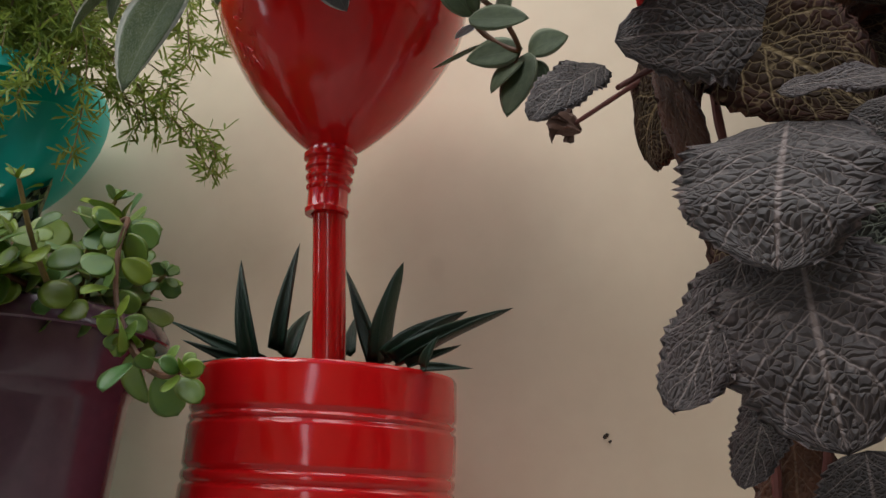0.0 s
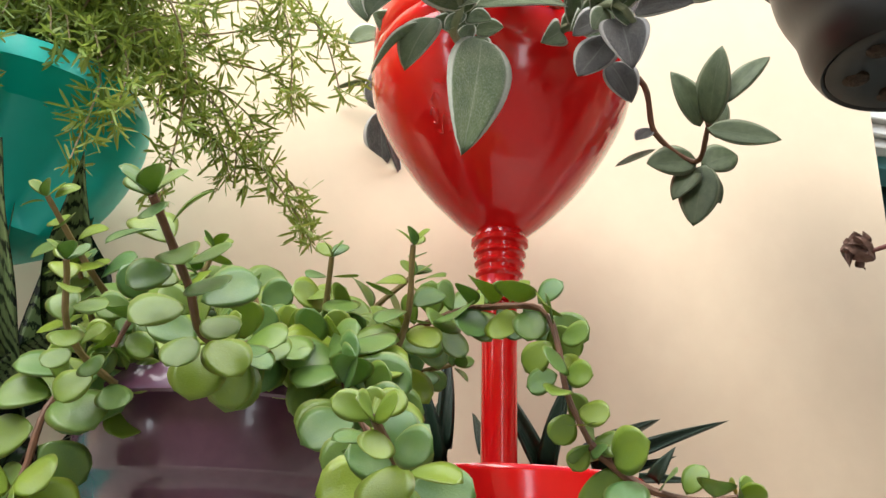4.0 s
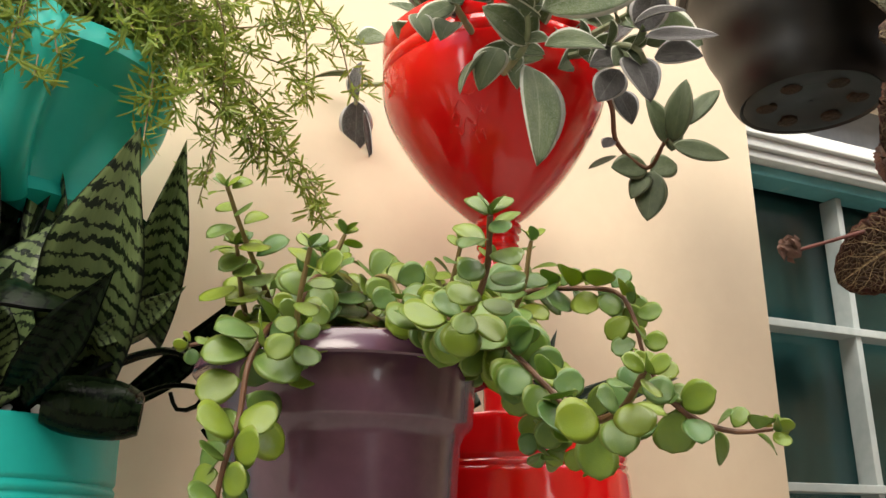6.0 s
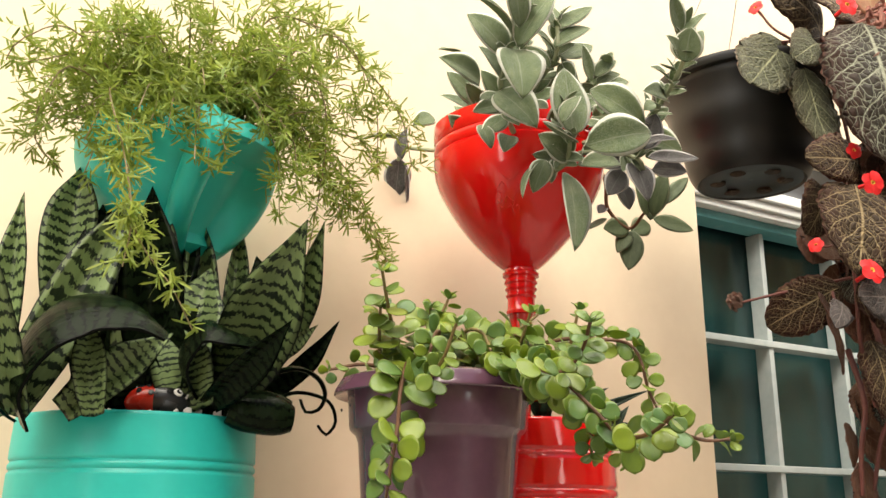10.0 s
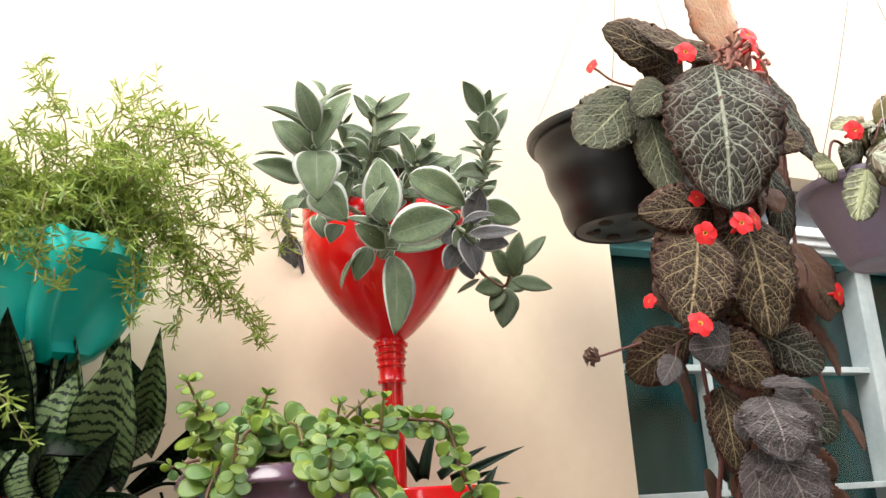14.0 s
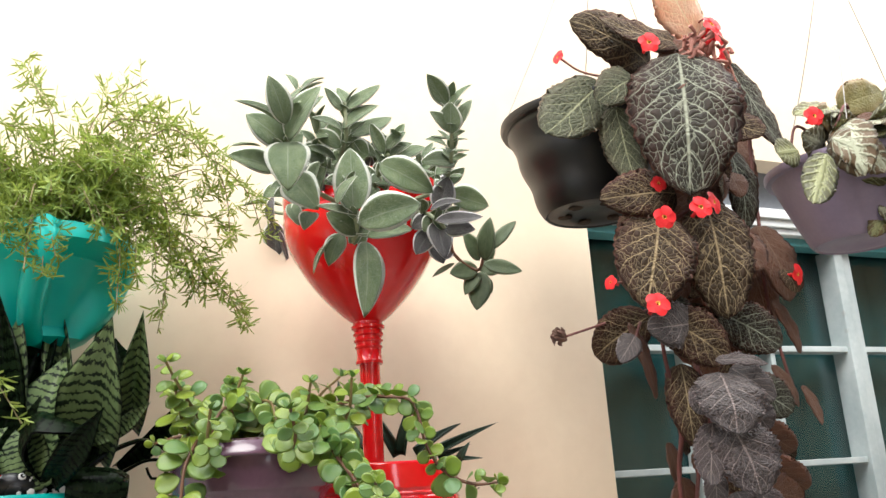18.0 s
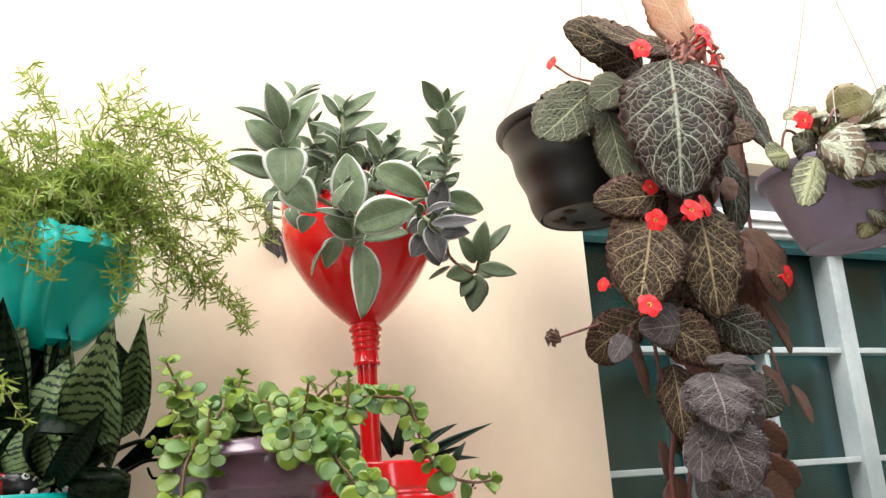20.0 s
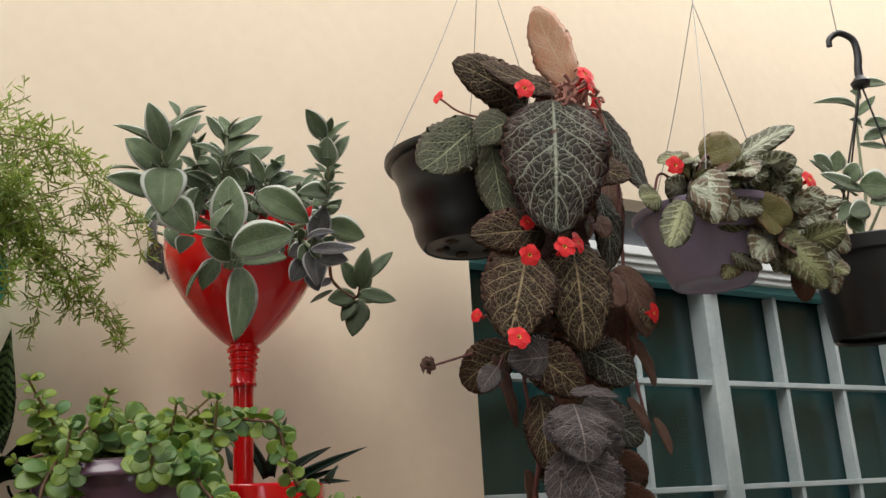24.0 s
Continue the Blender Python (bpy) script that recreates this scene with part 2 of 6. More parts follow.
BLACK = surface("black_plastic", (0.006, 0.006, 0.006), (0.012, 0.011, 0.010), 14.0, (0.34, 0.5), 160.0, 0.15, 0.0003, 0.15, (0.06, 0.045, 0.035))
SOIL = surface("potting_soil", (0.018, 0.011, 0.007), (0.06, 0.038, 0.022), 60.0, (0.9, 1.0), 260.0, 1.0, 0.004)
STONE = surface("white_pebbles", (0.55, 0.52, 0.48), (0.75, 0.73, 0.70), 40.0, (0.6, 0.8))
CONCRETE = surface("concrete", (0.30, 0.28, 0.25), (0.40, 0.38, 0.34), 3.0, (0.8, 0.95), 80.0, 0.5, 0.002)
ROOF = surface("porch_ceiling_paint", (0.55, 0.50, 0.43), (0.62, 0.57, 0.50), 2.0, (0.8, 0.95))
WIRE = surface("grey_wire", (0.22, 0.21, 0.20), (0.32, 0.31, 0.29), 60.0, (0.35, 0.5), 200.0, 0.1, 0.0002, 0.0, (0, 0, 0), 0.6)
ROOM = surface("dark_green_room_paint", (0.022, 0.060, 0.055), (0.032, 0.078, 0.070), 1.5, (0.7, 0.9))
BACKING = surface("dark_teal_backing", (0.010, 0.048, 0.054), (0.015, 0.062, 0.068), 3.0, (0.8, 0.95), 12.0, 0.0, 0.0003)
STALK = surface("brown_stem_bark", (0.10, 0.045, 0.022), (0.17, 0.075, 0.035), 90.0, (0.5, 0.7), 300.0, 0.4, 0.0006)
GREENSTEM = surface("green_stem", (0.20, 0.23, 0.12), (0.32, 0.34, 0.22), 90.0, (0.5, 0.7), 300.0, 0.4, 0.0006)
FERNSTEM = surface("brownish_fern_stem", (0.17, 0.13, 0.055), (0.26, 0.20, 0.10), 90.0, (0.5, 0.7), 300.0, 0.4, 0.0006)
REDSTEM = surface("dark_red_stem", (0.10, 0.028, 0.022), (0.16, 0.05, 0.04), 90.0, (0.5, 0.7), 300.0, 0.4, 0.0006)
PINKSTEM = surface("downy_pink_stem", (0.28, 0.11, 0.085), (0.42, 0.19, 0.14), 90.0, (0.7, 0.9), 300.0, 0.4, 0.0006)
JADESTEM = surface("young_succulent_stem", (0.16, 0.11, 0.035), (0.24, 0.17, 0.06), 90.0, (0.45, 0.65), 300.0, 0.4, 0.0006)
PETAL = surface("scarlet_petal", (0.70, 0.008, 0.012), (0.80, 0.02, 0.022), 300.0, (0.5, 0.7), 600.0, 0.2, 0.0003)
YELLOW = surface("yellow_flower_throat", (0.75, 0.42, 0.05), (0.85, 0.55, 0.08), 300.0, (0.5, 0.7))
DRIED = surface("dried_flower", (0.14, 0.075, 0.055), (0.22, 0.13, 0.10), 200.0, (0.8, 0.9), 500.0, 0.6, 0.001)
INKBLACK = surface("black_enamel", (0.012, 0.012, 0.013), (0.02, 0.02, 0.021), 30.0, (0.15, 0.3))
INKWHITE = surface("white_enamel", (0.75, 0.75, 0.73), (0.82, 0.82, 0.80), 30.0, (0.2, 0.35))
REDSTONE = surface("red_enamel", (0.40, 0.018, 0.010), (0.48, 0.028, 0.014), 30.0, (0.2, 0.35))

FUZZY = leafy("felted_green_leaf", fuzzy_paint((0.092, 0.150, 0.048), (0.190, 0.252, 0.105), (0.92, 0.93, 0.80)), 0.75, 0.24, 0.5, (0.24, 0.34, 0.12), 0.22)
FUZZYPLUM = leafy("felted_plum_leaf", fuzzy_paint((0.068, 0.062, 0.062), (0.125, 0.118, 0.112), (0.78, 0.75, 0.74)), 0.75, 0.10, 0.5, (0.2, 0.1, 0.15), 0.10)
SMOOTH = leafy("dark_green_leaf", fuzzy_paint((0.052, 0.080, 0.030), (0.095, 0.130, 0.055), (0.26, 0.29, 0.18)), 0.55, 0.15, 0.3, (0.2, 0.3, 0.05), 0.05)
QUILT = leafy("quilted_brown_leaf", quilt_paint((0.032, 0.012, 0.008), (0.34, 0.255, 0.140), (0.036, 0.026, 0.014), 13.0, 0.88, 0.60), 0.74, 0.05, 0.65, (0.25, 0.07, 0.04), 0.0, 0.18)
SILVERQ = leafy("quilted_silver_leaf", quilt_paint((0.028, 0.014, 0.010), (0.30, 0.31, 0.23), (0.026, 0.029, 0.021), 14.0, 0.90, 0.66), 0.72, 0.05, 0.6, (0.25, 0.1, 0.06), 0.0, 0.18)
PINKQ = leafy("pinkish_young_leaf", quilt_paint((0.76, 0.48, 0.38), (0.93, 0.90, 0.68), (0.80, 0.62, 0.44), 13.0, 1.0, 0.6, (0.60, 0.20, 0.15)), 0.65, 0.45, 0.25, (0.80, 0.50, 0.36), 0.1)
GREYQ = leafy("grey_green_quilted_leaf", quilt_paint((0.050, 0.046, 0.027), (0.28, 0.28, 0.16), (0.058, 0.066, 0.036), 13.0, 0.75, 0.40, (0.17, 0.11, 0.07)), 0.72, 0.08, 0.6, (0.25, 0.2, 0.08), 0.02, 0.2)
DEEPQ = leafy("puckered_dark_leaf", quilt_paint((0.040, 0.026, 0.025), (0.27, 0.21, 0.19), (0.048, 0.038, 0.034), 15.0, 0.85, 0.42, (0.30, 0.22, 0.21)), 0.6, 0.06, 0.6, (0.2, 0.07, 0.05), 0.035, depth=0.0035)
RUSTQ = leafy("rusty_leaf_back", quilt_paint((0.105, 0.036, 0.016), (0.28, 0.17, 0.10), (0.13, 0.056, 0.025), 14.0, 0.6, 0.3), 0.65, 0.25, 0.5, (0.4, 0.10, 0.04), 0.1)
PALE = leafy("silver_blotched_leaf", pale_paint((0.44, 0.45, 0.31), (0.070, 0.066, 0.024)), 0.6, 0.12, 0.6, (0.3, 0.3, 0.1), 0.1)
LIMEL = leafy("lime_blotched_leaf", pale_paint((0.30, 0.31, 0.13), (0.068, 0.066, 0.016)), 0.6, 0.15, 0.6, (0.35, 0.35, 0.05), 0.1)
OLIVEL = leafy("olive_brown_leaf", quilt_paint((0.15, 0.095, 0.028), (0.26, 0.23, 0.08), (0.17, 0.16, 0.04), 10.0, 0.5, 0.2, (0.24, 0.07, 0.03)), 0.6, 0.2, 0.25, (0.35, 0.3, 0.05), 0.1)
SNAKE = leafy("banded_snake_leaf", snake_paint((0.182, 0.255, 0.103), (0.006, 0.015, 0.006)), 0.42, 0.0, 0.2, shine=0.30)
# near-black copy of SNAKE for dark leaves, the clump's shade put in too
SNAKEDARK = leafy("dark_shaded_snake_leaf", snake_paint((0.008, 0.015, 0.006), (0.002, 0.004, 0.002)), 0.24, 0.0, 0.2, shine=0.06)
JADE = leafy("jade_leaf", jade_paint((0.105, 0.225, 0.075), (0.275, 0.365, 0.030)), 0.30, 0.34, 0.15, (0.40, 0.55, 0.05), shine=0.6)
ALOE = leafy("dark_aloe_leaf", plain_paint((0.010, 0.030, 0.016), (0.018, 0.045, 0.022)), 0.4, 0.0, 0.3)
NEEDLE = leafy("fern_needle", plain_paint((0.120, 0.210, 0.032), (0.35, 0.42, 0.090)), 0.5, 0.34, 0.0, (0.5, 0.6, 0.1))

glass, gt, gb, go = nodes_of("window_glass")
gn = Net(gt)
clear = gn.node("BsdfTransparent", Color=(0.62, 0.80, 0.78, 1))
gloss = gn.node("BsdfGlossy", Color=(1, 1, 1, 1), Roughness=0.14)
gl = gn.node("MixShader", i0=0.07, i1=clear.outputs[0], i2=gloss.outputs[0])
gt.links.new(gl.outputs[0], go.inputs["Surface"])


# ---- building blocks ----
def mesh_of(name, bm, material, smooth=True):
    me = bpy.data.meshes.new(name)
    bmesh.ops.recalc_face_normals(bm, faces=bm.faces)
    bm.to_mesh(me)
    bm.free()
    for m in material if isinstance(material, (list, tuple)) else (material,):
        me.materials.append(m)
    if smooth:
        me.polygons.foreach_set("use_smooth", [True] * len(me.polygons))
        me.set_sharp_from_angle(angle=radians(40))
    return me


def thing(name, at, label, category, group="", kind=""):
    ob = new(name)
    ob.empty_display_size = 0.02
    ob.location = at
    return tagged(ob, label, category, group, kind)


def part(name, bm, material, parent, label="", smooth=True, at=None):
    ob = new(name, mesh_of(name, bm, material, smooth) if isinstance(bm, bmesh.types.BMesh) else bm)
    ob.parent = parent
    if at is not None:
        ob.matrix_basis = at
    return tagged(ob, label)


def structure(name, bm, material, label, category, smooth=False):
    return tagged(new(name, mesh_of(name, bm, material, smooth)), label, category, "", "structure")


def box(bm, x0, y0, z0, x1, y1, z1, soft=0.0):
    made = bmesh.ops.create_cube(bm, size=1.0, matrix=Matrix.LocRotScale(((x0 + x1) / 2, (y0 + y1) / 2, (z0 + z1) / 2), None, (x1 - x0, y1 - y0, z1 - z0)))
    if soft:
        edges = list({e for v in made["verts"] for e in v.link_edges})
        bmesh.ops.bevel(bm, geom=edges, offset=soft, segments=2, affect="EDGES", profile=0.5)
    return bm


def boxed(*sizes, soft=0.0):
    return box(bmesh.new(), *sizes, soft=soft)


def lathe(profile, seg=56, shape=None, bm=None):
    """Turns a profile of (radius, height) round the z axis; shape(angle, r, z) may push the radius in or out."""
    bm = bm or bmesh.new()
    rings = []
    for r, z in profile:
        ring = []
        for k in range(seg):
            a = math.tau * k / seg
            rr = shape(a, r, z) if shape else r
            ring.append(bm.verts.new((rr * math.cos(a), rr * math.sin(a), z)))
        rings.append(ring)
    for a, b in zip(rings, rings[1:]):
        for k in range(seg):
            bm.faces.new((a[k], a[(k + 1) % seg], b[(k + 1) % seg], b[k]))
    return bm


def capped(bm, r, z, seg=40, bulge=0.0):
    """A disc with a slightly uneven, raised middle."""
    mid = bm.verts.new((0, 0, z + bulge))
    rings = []
    for f in (0.5, 1.0):
        rings.append([bm.verts.new((r * f * math.cos(math.tau * k / seg), r * f * math.sin(math.tau * k / seg), z + (bulge * (1 - f * f) if f < 1 else 0) + (random.uniform(-0.002, 0.002) if f < 1 else 0))) for k in range(seg)])
    for k in range(seg):
        bm.faces.new((mid, rings[0][k], rings[0][(k + 1) % seg]))
        bm.faces.new((rings[0][k], rings[1][k], rings[1][(k + 1) % seg], rings[0][(k + 1) % seg]))
    return bm


def curve_points(points, step=0.004):
    """A smooth line (Catmull-Rom) through points, sampled about every step."""
    p = [Vector(q) for q in points]
    p = [p[0] * 2 - p[1], *p, p[-1] * 2 - p[-2]]
    out = []
    for a, b, c, d in zip(p, p[1:], p[2:], p[3:]):
        many = max(2, int((c - b).length / step))
        for k in range(many):
            t = k / many
            out.append(0.5 * (2 * b + (c - a) * t + (2 * a - 5 * b + 4 * c - d) * t * t + (3 * b - a - 3 * c + d) * t ** 3))
    return [*out, p[-2]]


def tube(points, r0, r1=None, seg=8, bm=None, step=0.006, shift=Vector((0, 0, 0)), knots=0.0):
    """A round stem along points, tapering from r0 to r1, with ends closed."""
    bm = bm or bmesh.new()
    line = curve_points(points, step)
    r1 = r0 if r1 is None else r1
    rings = []
    side = Vector((0.31, 0.53, 0.79))
    for k, q in enumerate(line):
        way = (line[min(k + 1, len(line) - 1)] - line[max(k - 1, 0)]).normalized()
        side = (side - way * side.dot(way)).normalized()
        up = way.cross(side)
        f = k / max(1, len(line) - 1)
        r = (r0 + (r1 - r0) * f) * (1 + knots * math.sin(k * 2.1))
        rings.append([bm.verts.new(q - shift + (side * math.cos(math.tau * j / seg) + up * math.sin(math.tau * j / seg)) * r) for j in range(seg)])
    for a, b in zip(rings, rings[1:]):
        for j in range(seg):
            bm.faces.new((a[j], a[(j + 1) % seg], b[(j + 1) % seg], b[j]))
    bm.faces.new(rings[0])
    bm.faces.new(rings[-1][::-1])
    return bm


def blade(outline, nv=12, nu=6, fold=0.12, bow=0.10, ruffle=0.0, teeth=0.0, thick=0.03, seed=0, cup=0.0):
    """A leaf one unit long and one unit wide, closed, with an upper and a lower face. Its normal is +z, its tip at +y."""
    rnd = random.Random(seed)
    ph = rnd.uniform(0, 9)
    bm = bmesh.new()
    uvl = bm.loops.layers.uv.new("UVMap")
    sheets, where = [], {}
    for face in (1, -1):
        rows = []
        for j in range(nv + 1):
            v = j / nv
            w = outline(v)
            row = []
            for i in range(nu + 1):
                u = -1 + 2 * i / nu
                edge = abs(u)
                x = 0.5 * u * w * (1 + (teeth * (1 if j % 2 else -1) if edge > 0.99 else 0))
                z = bow * 4 * v * (1 - v) + fold * edge * w * 0.5 - cup * edge * edge * w * 0.5
                z += ruffle * edge * math.sin(v * 19 + ph + u * 1.3) + ruffle * 0.5 * math.sin(v * 11 + u * 4 + ph)
                if edge > 0.99 or j in (0, nv):
                    if face == -1:
                        row.append(sheets[0][j][i])
                        continue
                else:
                    z += face * thick * 0.5 * (1 - edge ** 3) * min(1, 4 * v * (1 - v) + 0.25)
                vert = bm.verts.new((x, v, z))
                where[vert] = (0.5 + 0.5 * u, v)
                row.append(vert)
            rows.append(row)
        sheets.append(rows)
    for face, rows in zip((1, -1), sheets):
        for j in range(nv):
            for i in range(nu):
                quad = (rows[j][i], rows[j][i + 1], rows[j + 1][i + 1], rows[j + 1][i])
                f = bm.faces.new(quad if face == 1 else quad[::-1])
                for loop in f.loops:
                    loop[uvl].uv = where[loop.vert]
    return bm


def blades(name, count, material, outline, **given):
    """A few leaf meshes of one kind, which its leaves share."""
    out = []
    for k in range(count):
        rnd = random.Random(k * 7 + 3)
        own = dict(given)
        own["bow"] = given.get("bow", 0.1) * rnd.uniform(0.4, 1.6) * (1 if k % 4 else -0.6)
        own["fold"] = given.get("fold", 0.12) * rnd.uniform(0.5, 1.5)
        bm = blade(outline, seed=k + 11, **own)
        me = bpy.data.meshes.new(name)
        bm.to_mesh(me)
        bm.free()
        me.materials.append(material)
        me.polygons.foreach_set("use_smooth", [True] * len(me.polygons))
        out.append(me)
    return out


def oval(v, widest=0.45, blunt=0.75):
    """Half widths of an oval leaf: 1 at its widest."""
    s = v ** (math.log(0.5) / math.log(widest))
    return max(0.0, math.sin(math.pi * min(1.0, max(0.0, s)))) ** blunt


def set_leaf(parent, me, base, tip, width, twist, name="leaf", deep=1.0, toward=(-0.42, -0.88, -0.18)):
    """Hangs a leaf mesh between base and tip, by default facing the camera, turned about its own length by twist
    degrees.
    """
    base, tip = Vector(base), Vector(tip)
    along = tip - base
    long = along.length
    along.normalize()
    face = Vector(toward)
    face = (face - along * face.dot(along)).normalized()
    face.rotate(Matrix.Rotation(radians(twist), 3, along))
    across = along.cross(face)
    turn = Matrix((across, along, face)).transposed().to_4x4()
    ob = new(name, me)
    ob.parent = parent
    ob.matrix_basis = Matrix.Translation(base - parent.location) @ turn @ Matrix.Diagonal((width, long, 0.5 * (width + long) * deep, 1))
    return ob


pick = random.Random(21)
WIDER = {"felted": 1.20, "quilted": 1.1, "blotched": 1.15, "snake": 1.0}


def leaf(plant, base, tip, width, twist, look_="", name="leaf"):
    kinds = LEAVES[plant["sort"]]
    base, tip = Vector(base), Vector(tip)
    ob = set_leaf(plant, pick.choice(kinds.get(look_, kinds[""])), base - (tip - base) * 0.08, tip + (tip - base) * 0.02, width * WIDER.get(plant["sort"], 1.0), twist, name)
    return ob


def shoot(plant, points, r0, r1, material, name="stem", label=""):
    return part(name, tube(points, r0, r1, 8, None, 0.005, plant.location, 0.06), material, plant, label)


# ---- the setting ----
WALL_Y, BACK_Y, WIN_Y = 0.648, 0.84, 0.7037
LEFT, RIGHT, SILL, HEAD = 0.686, 2.058, -0.442, 0.586
SLANT = 0.105


def wall_at(x):
    """Where the plaster lies: slanted west of the window to clear pots placed to fit the camera's view."""
    return WALL_Y + SLANT * max(0.0, LEFT - x)


def prism(bm, plan, z0, z1):
    """An upright block over a plan of corners."""
    low, high = [bm.verts.new((x, y, z0)) for x, y in plan], [bm.verts.new((x, y, z1)) for x, y in plan]
    bm.faces.new(low[::-1])
    bm.faces.new(high)
    for k in range(len(plan)):
        n = (k + 1) % len(plan)
        bm.faces.new((low[k], low[n], high[n], high[k]))
    return bm


FAR_Y = wall_at(-3.2) + 0.15
bm = prism(bmesh.new(), [(-3.2, wall_at(-3.2)), (LEFT, WALL_Y), (LEFT, BACK_Y), (-3.2, FAR_Y)], -1.1, 1.5)
box(bm, RIGHT, WALL_Y, -1.1, 4.2, BACK_Y, 1.5)
box(bm, LEFT, WALL_Y, HEAD, RIGHT, BACK_Y, 1.5)
box(bm, LEFT, WALL_Y, -1.1, RIGHT, BACK_Y, SILL)
structure("wall_north", bm, WALL, "cream painted plaster wall with a deep window opening", "wall")
# unseen walls, added to close off daylight except at the two openings
bm = boxed(-3.35, -3.35, -1.1, -3.2, -1.65, 1.5)
box(bm, -3.35, -1.05, -1.1, -3.2, FAR_Y, 1.5)
box(bm, -3.35, -1.65, 1.4, -3.2, -1.05, 1.5)
structure("wall_west", bm, WALL, "unseen cream plaster side wall with an opening, added to shape the light", "wall")
bm = boxed(-3.2, -3.35, -1.1, 0.25, -3.2, 1.5)
box(bm, 0.85, -3.35, -1.1, 4.35, -3.2, 1.5)
box(bm, 0.25, -3.35, 1.4, 0.85, -3.2, 1.5)
structure("wall_south", bm, WALL, "unseen cream plaster front wall with a doorway, added to shape the light", "wall")
structure("wall_east", boxed(4.2, -3.2, -1.1, 4.35, BACK_Y, 1.5), WALL, "unseen cream plaster end wall closing the porch", "wall")
structure("floor", boxed(-3.35, -3.35, -1.2, 4.35, FAR_Y, -1.1), CONCRETE, "plain concrete porch floor", "floor")
structure("ground", boxed(-60, -60, -1.4, 60, 60, -1.21), CONCRETE, "pale paved yard round the porch", "ground")
# unseen ceiling, its height and opening set for the wall's top-down gradient
bm = bmesh.new()
box(bm, -3.35, -3.35, 1.5, 4.35, -1.55, 1.6)
box(bm, -3.35, 0.54, 1.5, 4.35, FAR_Y, 1.6)
box(bm, -3.35, -1.55, 1.5, -2.9, 0.54, 1.6)
box(bm, 3.2, -1.55, 1.5, 4.35, 0.54, 1.6)
structure("ceiling", bm, ROOF, "unseen painted ceiling with a long opening, added to shape the light", "ceiling")
for x, z, r in ((0.490, 0.105, 0.0022), (0.493, 0.101, 0.0012), (0.095, 0.245, 0.0014), (-0.33, 0.40, 0.0020), (0.19, 0.15, 0.0015)):
    chip = lathe([(0.0001, 0.0012), (r * 0.7, 0.0010), (r, 0.0)], 9, lambda a, q, h: q * (1 + 0.3 * math.sin(2 * a + x * 90)))
    part("paint_chip", chip, SOIL, bpy.data.objects["wall_north"], "tiny dark chip in the paint", at=Matrix.Translation((x, wall_at(x), z)) @ Matrix.Rotation(radians(90), 4, "X"))
bm = prism(bmesh.new(), [(-1.2, 0.20), (0.66, 0.20), (0.66, wall_at(0.66) - 0.001), (-1.2, wall_at(-1.2) - 0.001)], -0.11, -0.06)
bmesh.ops.bevel(bm, geom=bm.edges[:], offset=0.006, segments=2, affect="EDGES", profile=0.5)
ledge = tagged(new("ledge", mesh_of("ledge", bm, CONCRETE, False)), "concrete ledge along the wall that carries the pots", "ledge", "", "structure")
# unseen room box; its dimness is put into a dark green colour
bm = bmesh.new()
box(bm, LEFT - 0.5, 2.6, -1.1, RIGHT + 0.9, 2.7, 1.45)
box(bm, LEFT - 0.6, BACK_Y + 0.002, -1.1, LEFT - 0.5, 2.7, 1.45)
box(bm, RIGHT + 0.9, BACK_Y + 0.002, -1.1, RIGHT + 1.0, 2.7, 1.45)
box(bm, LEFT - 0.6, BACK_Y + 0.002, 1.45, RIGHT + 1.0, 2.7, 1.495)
structure("wall_room", bm, ROOM, "dark green box behind the window, added to darken the panes", "wall")

# dark teal sheet added behind the glass to give the panes their tone
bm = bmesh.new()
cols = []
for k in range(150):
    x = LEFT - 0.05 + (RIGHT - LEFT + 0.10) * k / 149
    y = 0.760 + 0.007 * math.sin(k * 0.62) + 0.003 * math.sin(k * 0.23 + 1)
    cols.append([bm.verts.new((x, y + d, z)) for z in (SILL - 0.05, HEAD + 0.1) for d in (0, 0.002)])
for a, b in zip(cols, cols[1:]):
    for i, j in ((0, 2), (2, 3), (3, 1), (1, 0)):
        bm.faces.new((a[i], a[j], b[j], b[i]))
curtain = tagged(new("curtain", mesh_of("curtain", bm, BACKING)), "dark teal wavy sheet added behind the window panes to darken them", "curtain", "", "structure")

# the window, painted steel with square panes
win = thing("window_1", (LEFT, WIN_Y, SILL), "white painted steel window with a teal strip and small dark square panes", "window", "", "structure")
off = Vector((-LEFT, -WIN_Y, -SILL))


def moved(bm, by):
    bmesh.ops.translate(bm, vec=by, verts=bm.verts)
    return bm


bm = bmesh.new()
for z0, z1, y0 in ((0.4708, 0.4805, -0.030), (0.4810, 0.4931, -0.036), (0.4936, 0.5095, -0.042)):
    box(bm, LEFT, WIN_Y + y0, z0, RIGHT, WIN_Y + 0.03, z1, soft=0.0015)
part("header_rail", moved(bm, off), WHITE, win, "white stepped steel top rail with rusty seams", smooth=False)
# even grey panel for the dark band between rail and lintel
part("shutter_panel", moved(boxed(LEFT, WIN_Y - 0.006, 0.5100, RIGHT, WIN_Y + 0.03, HEAD), off), GREYP, win, "dull grey panel over the window", smooth=False)
part("top_strip", moved(boxed(LEFT, WIN_Y - 0.016, 0.4573, RIGHT, WIN_Y + 0.02, 0.4703, soft=0.0015), off), TEAL, win, "teal strip under the top rail", smooth=False)
part("window_sill", moved(boxed(LEFT, WIN_Y - 0.03, SILL, RIGHT, WIN_Y + 0.04, SILL + 0.03, soft=0.002), off), WHITE, win, smooth=False)
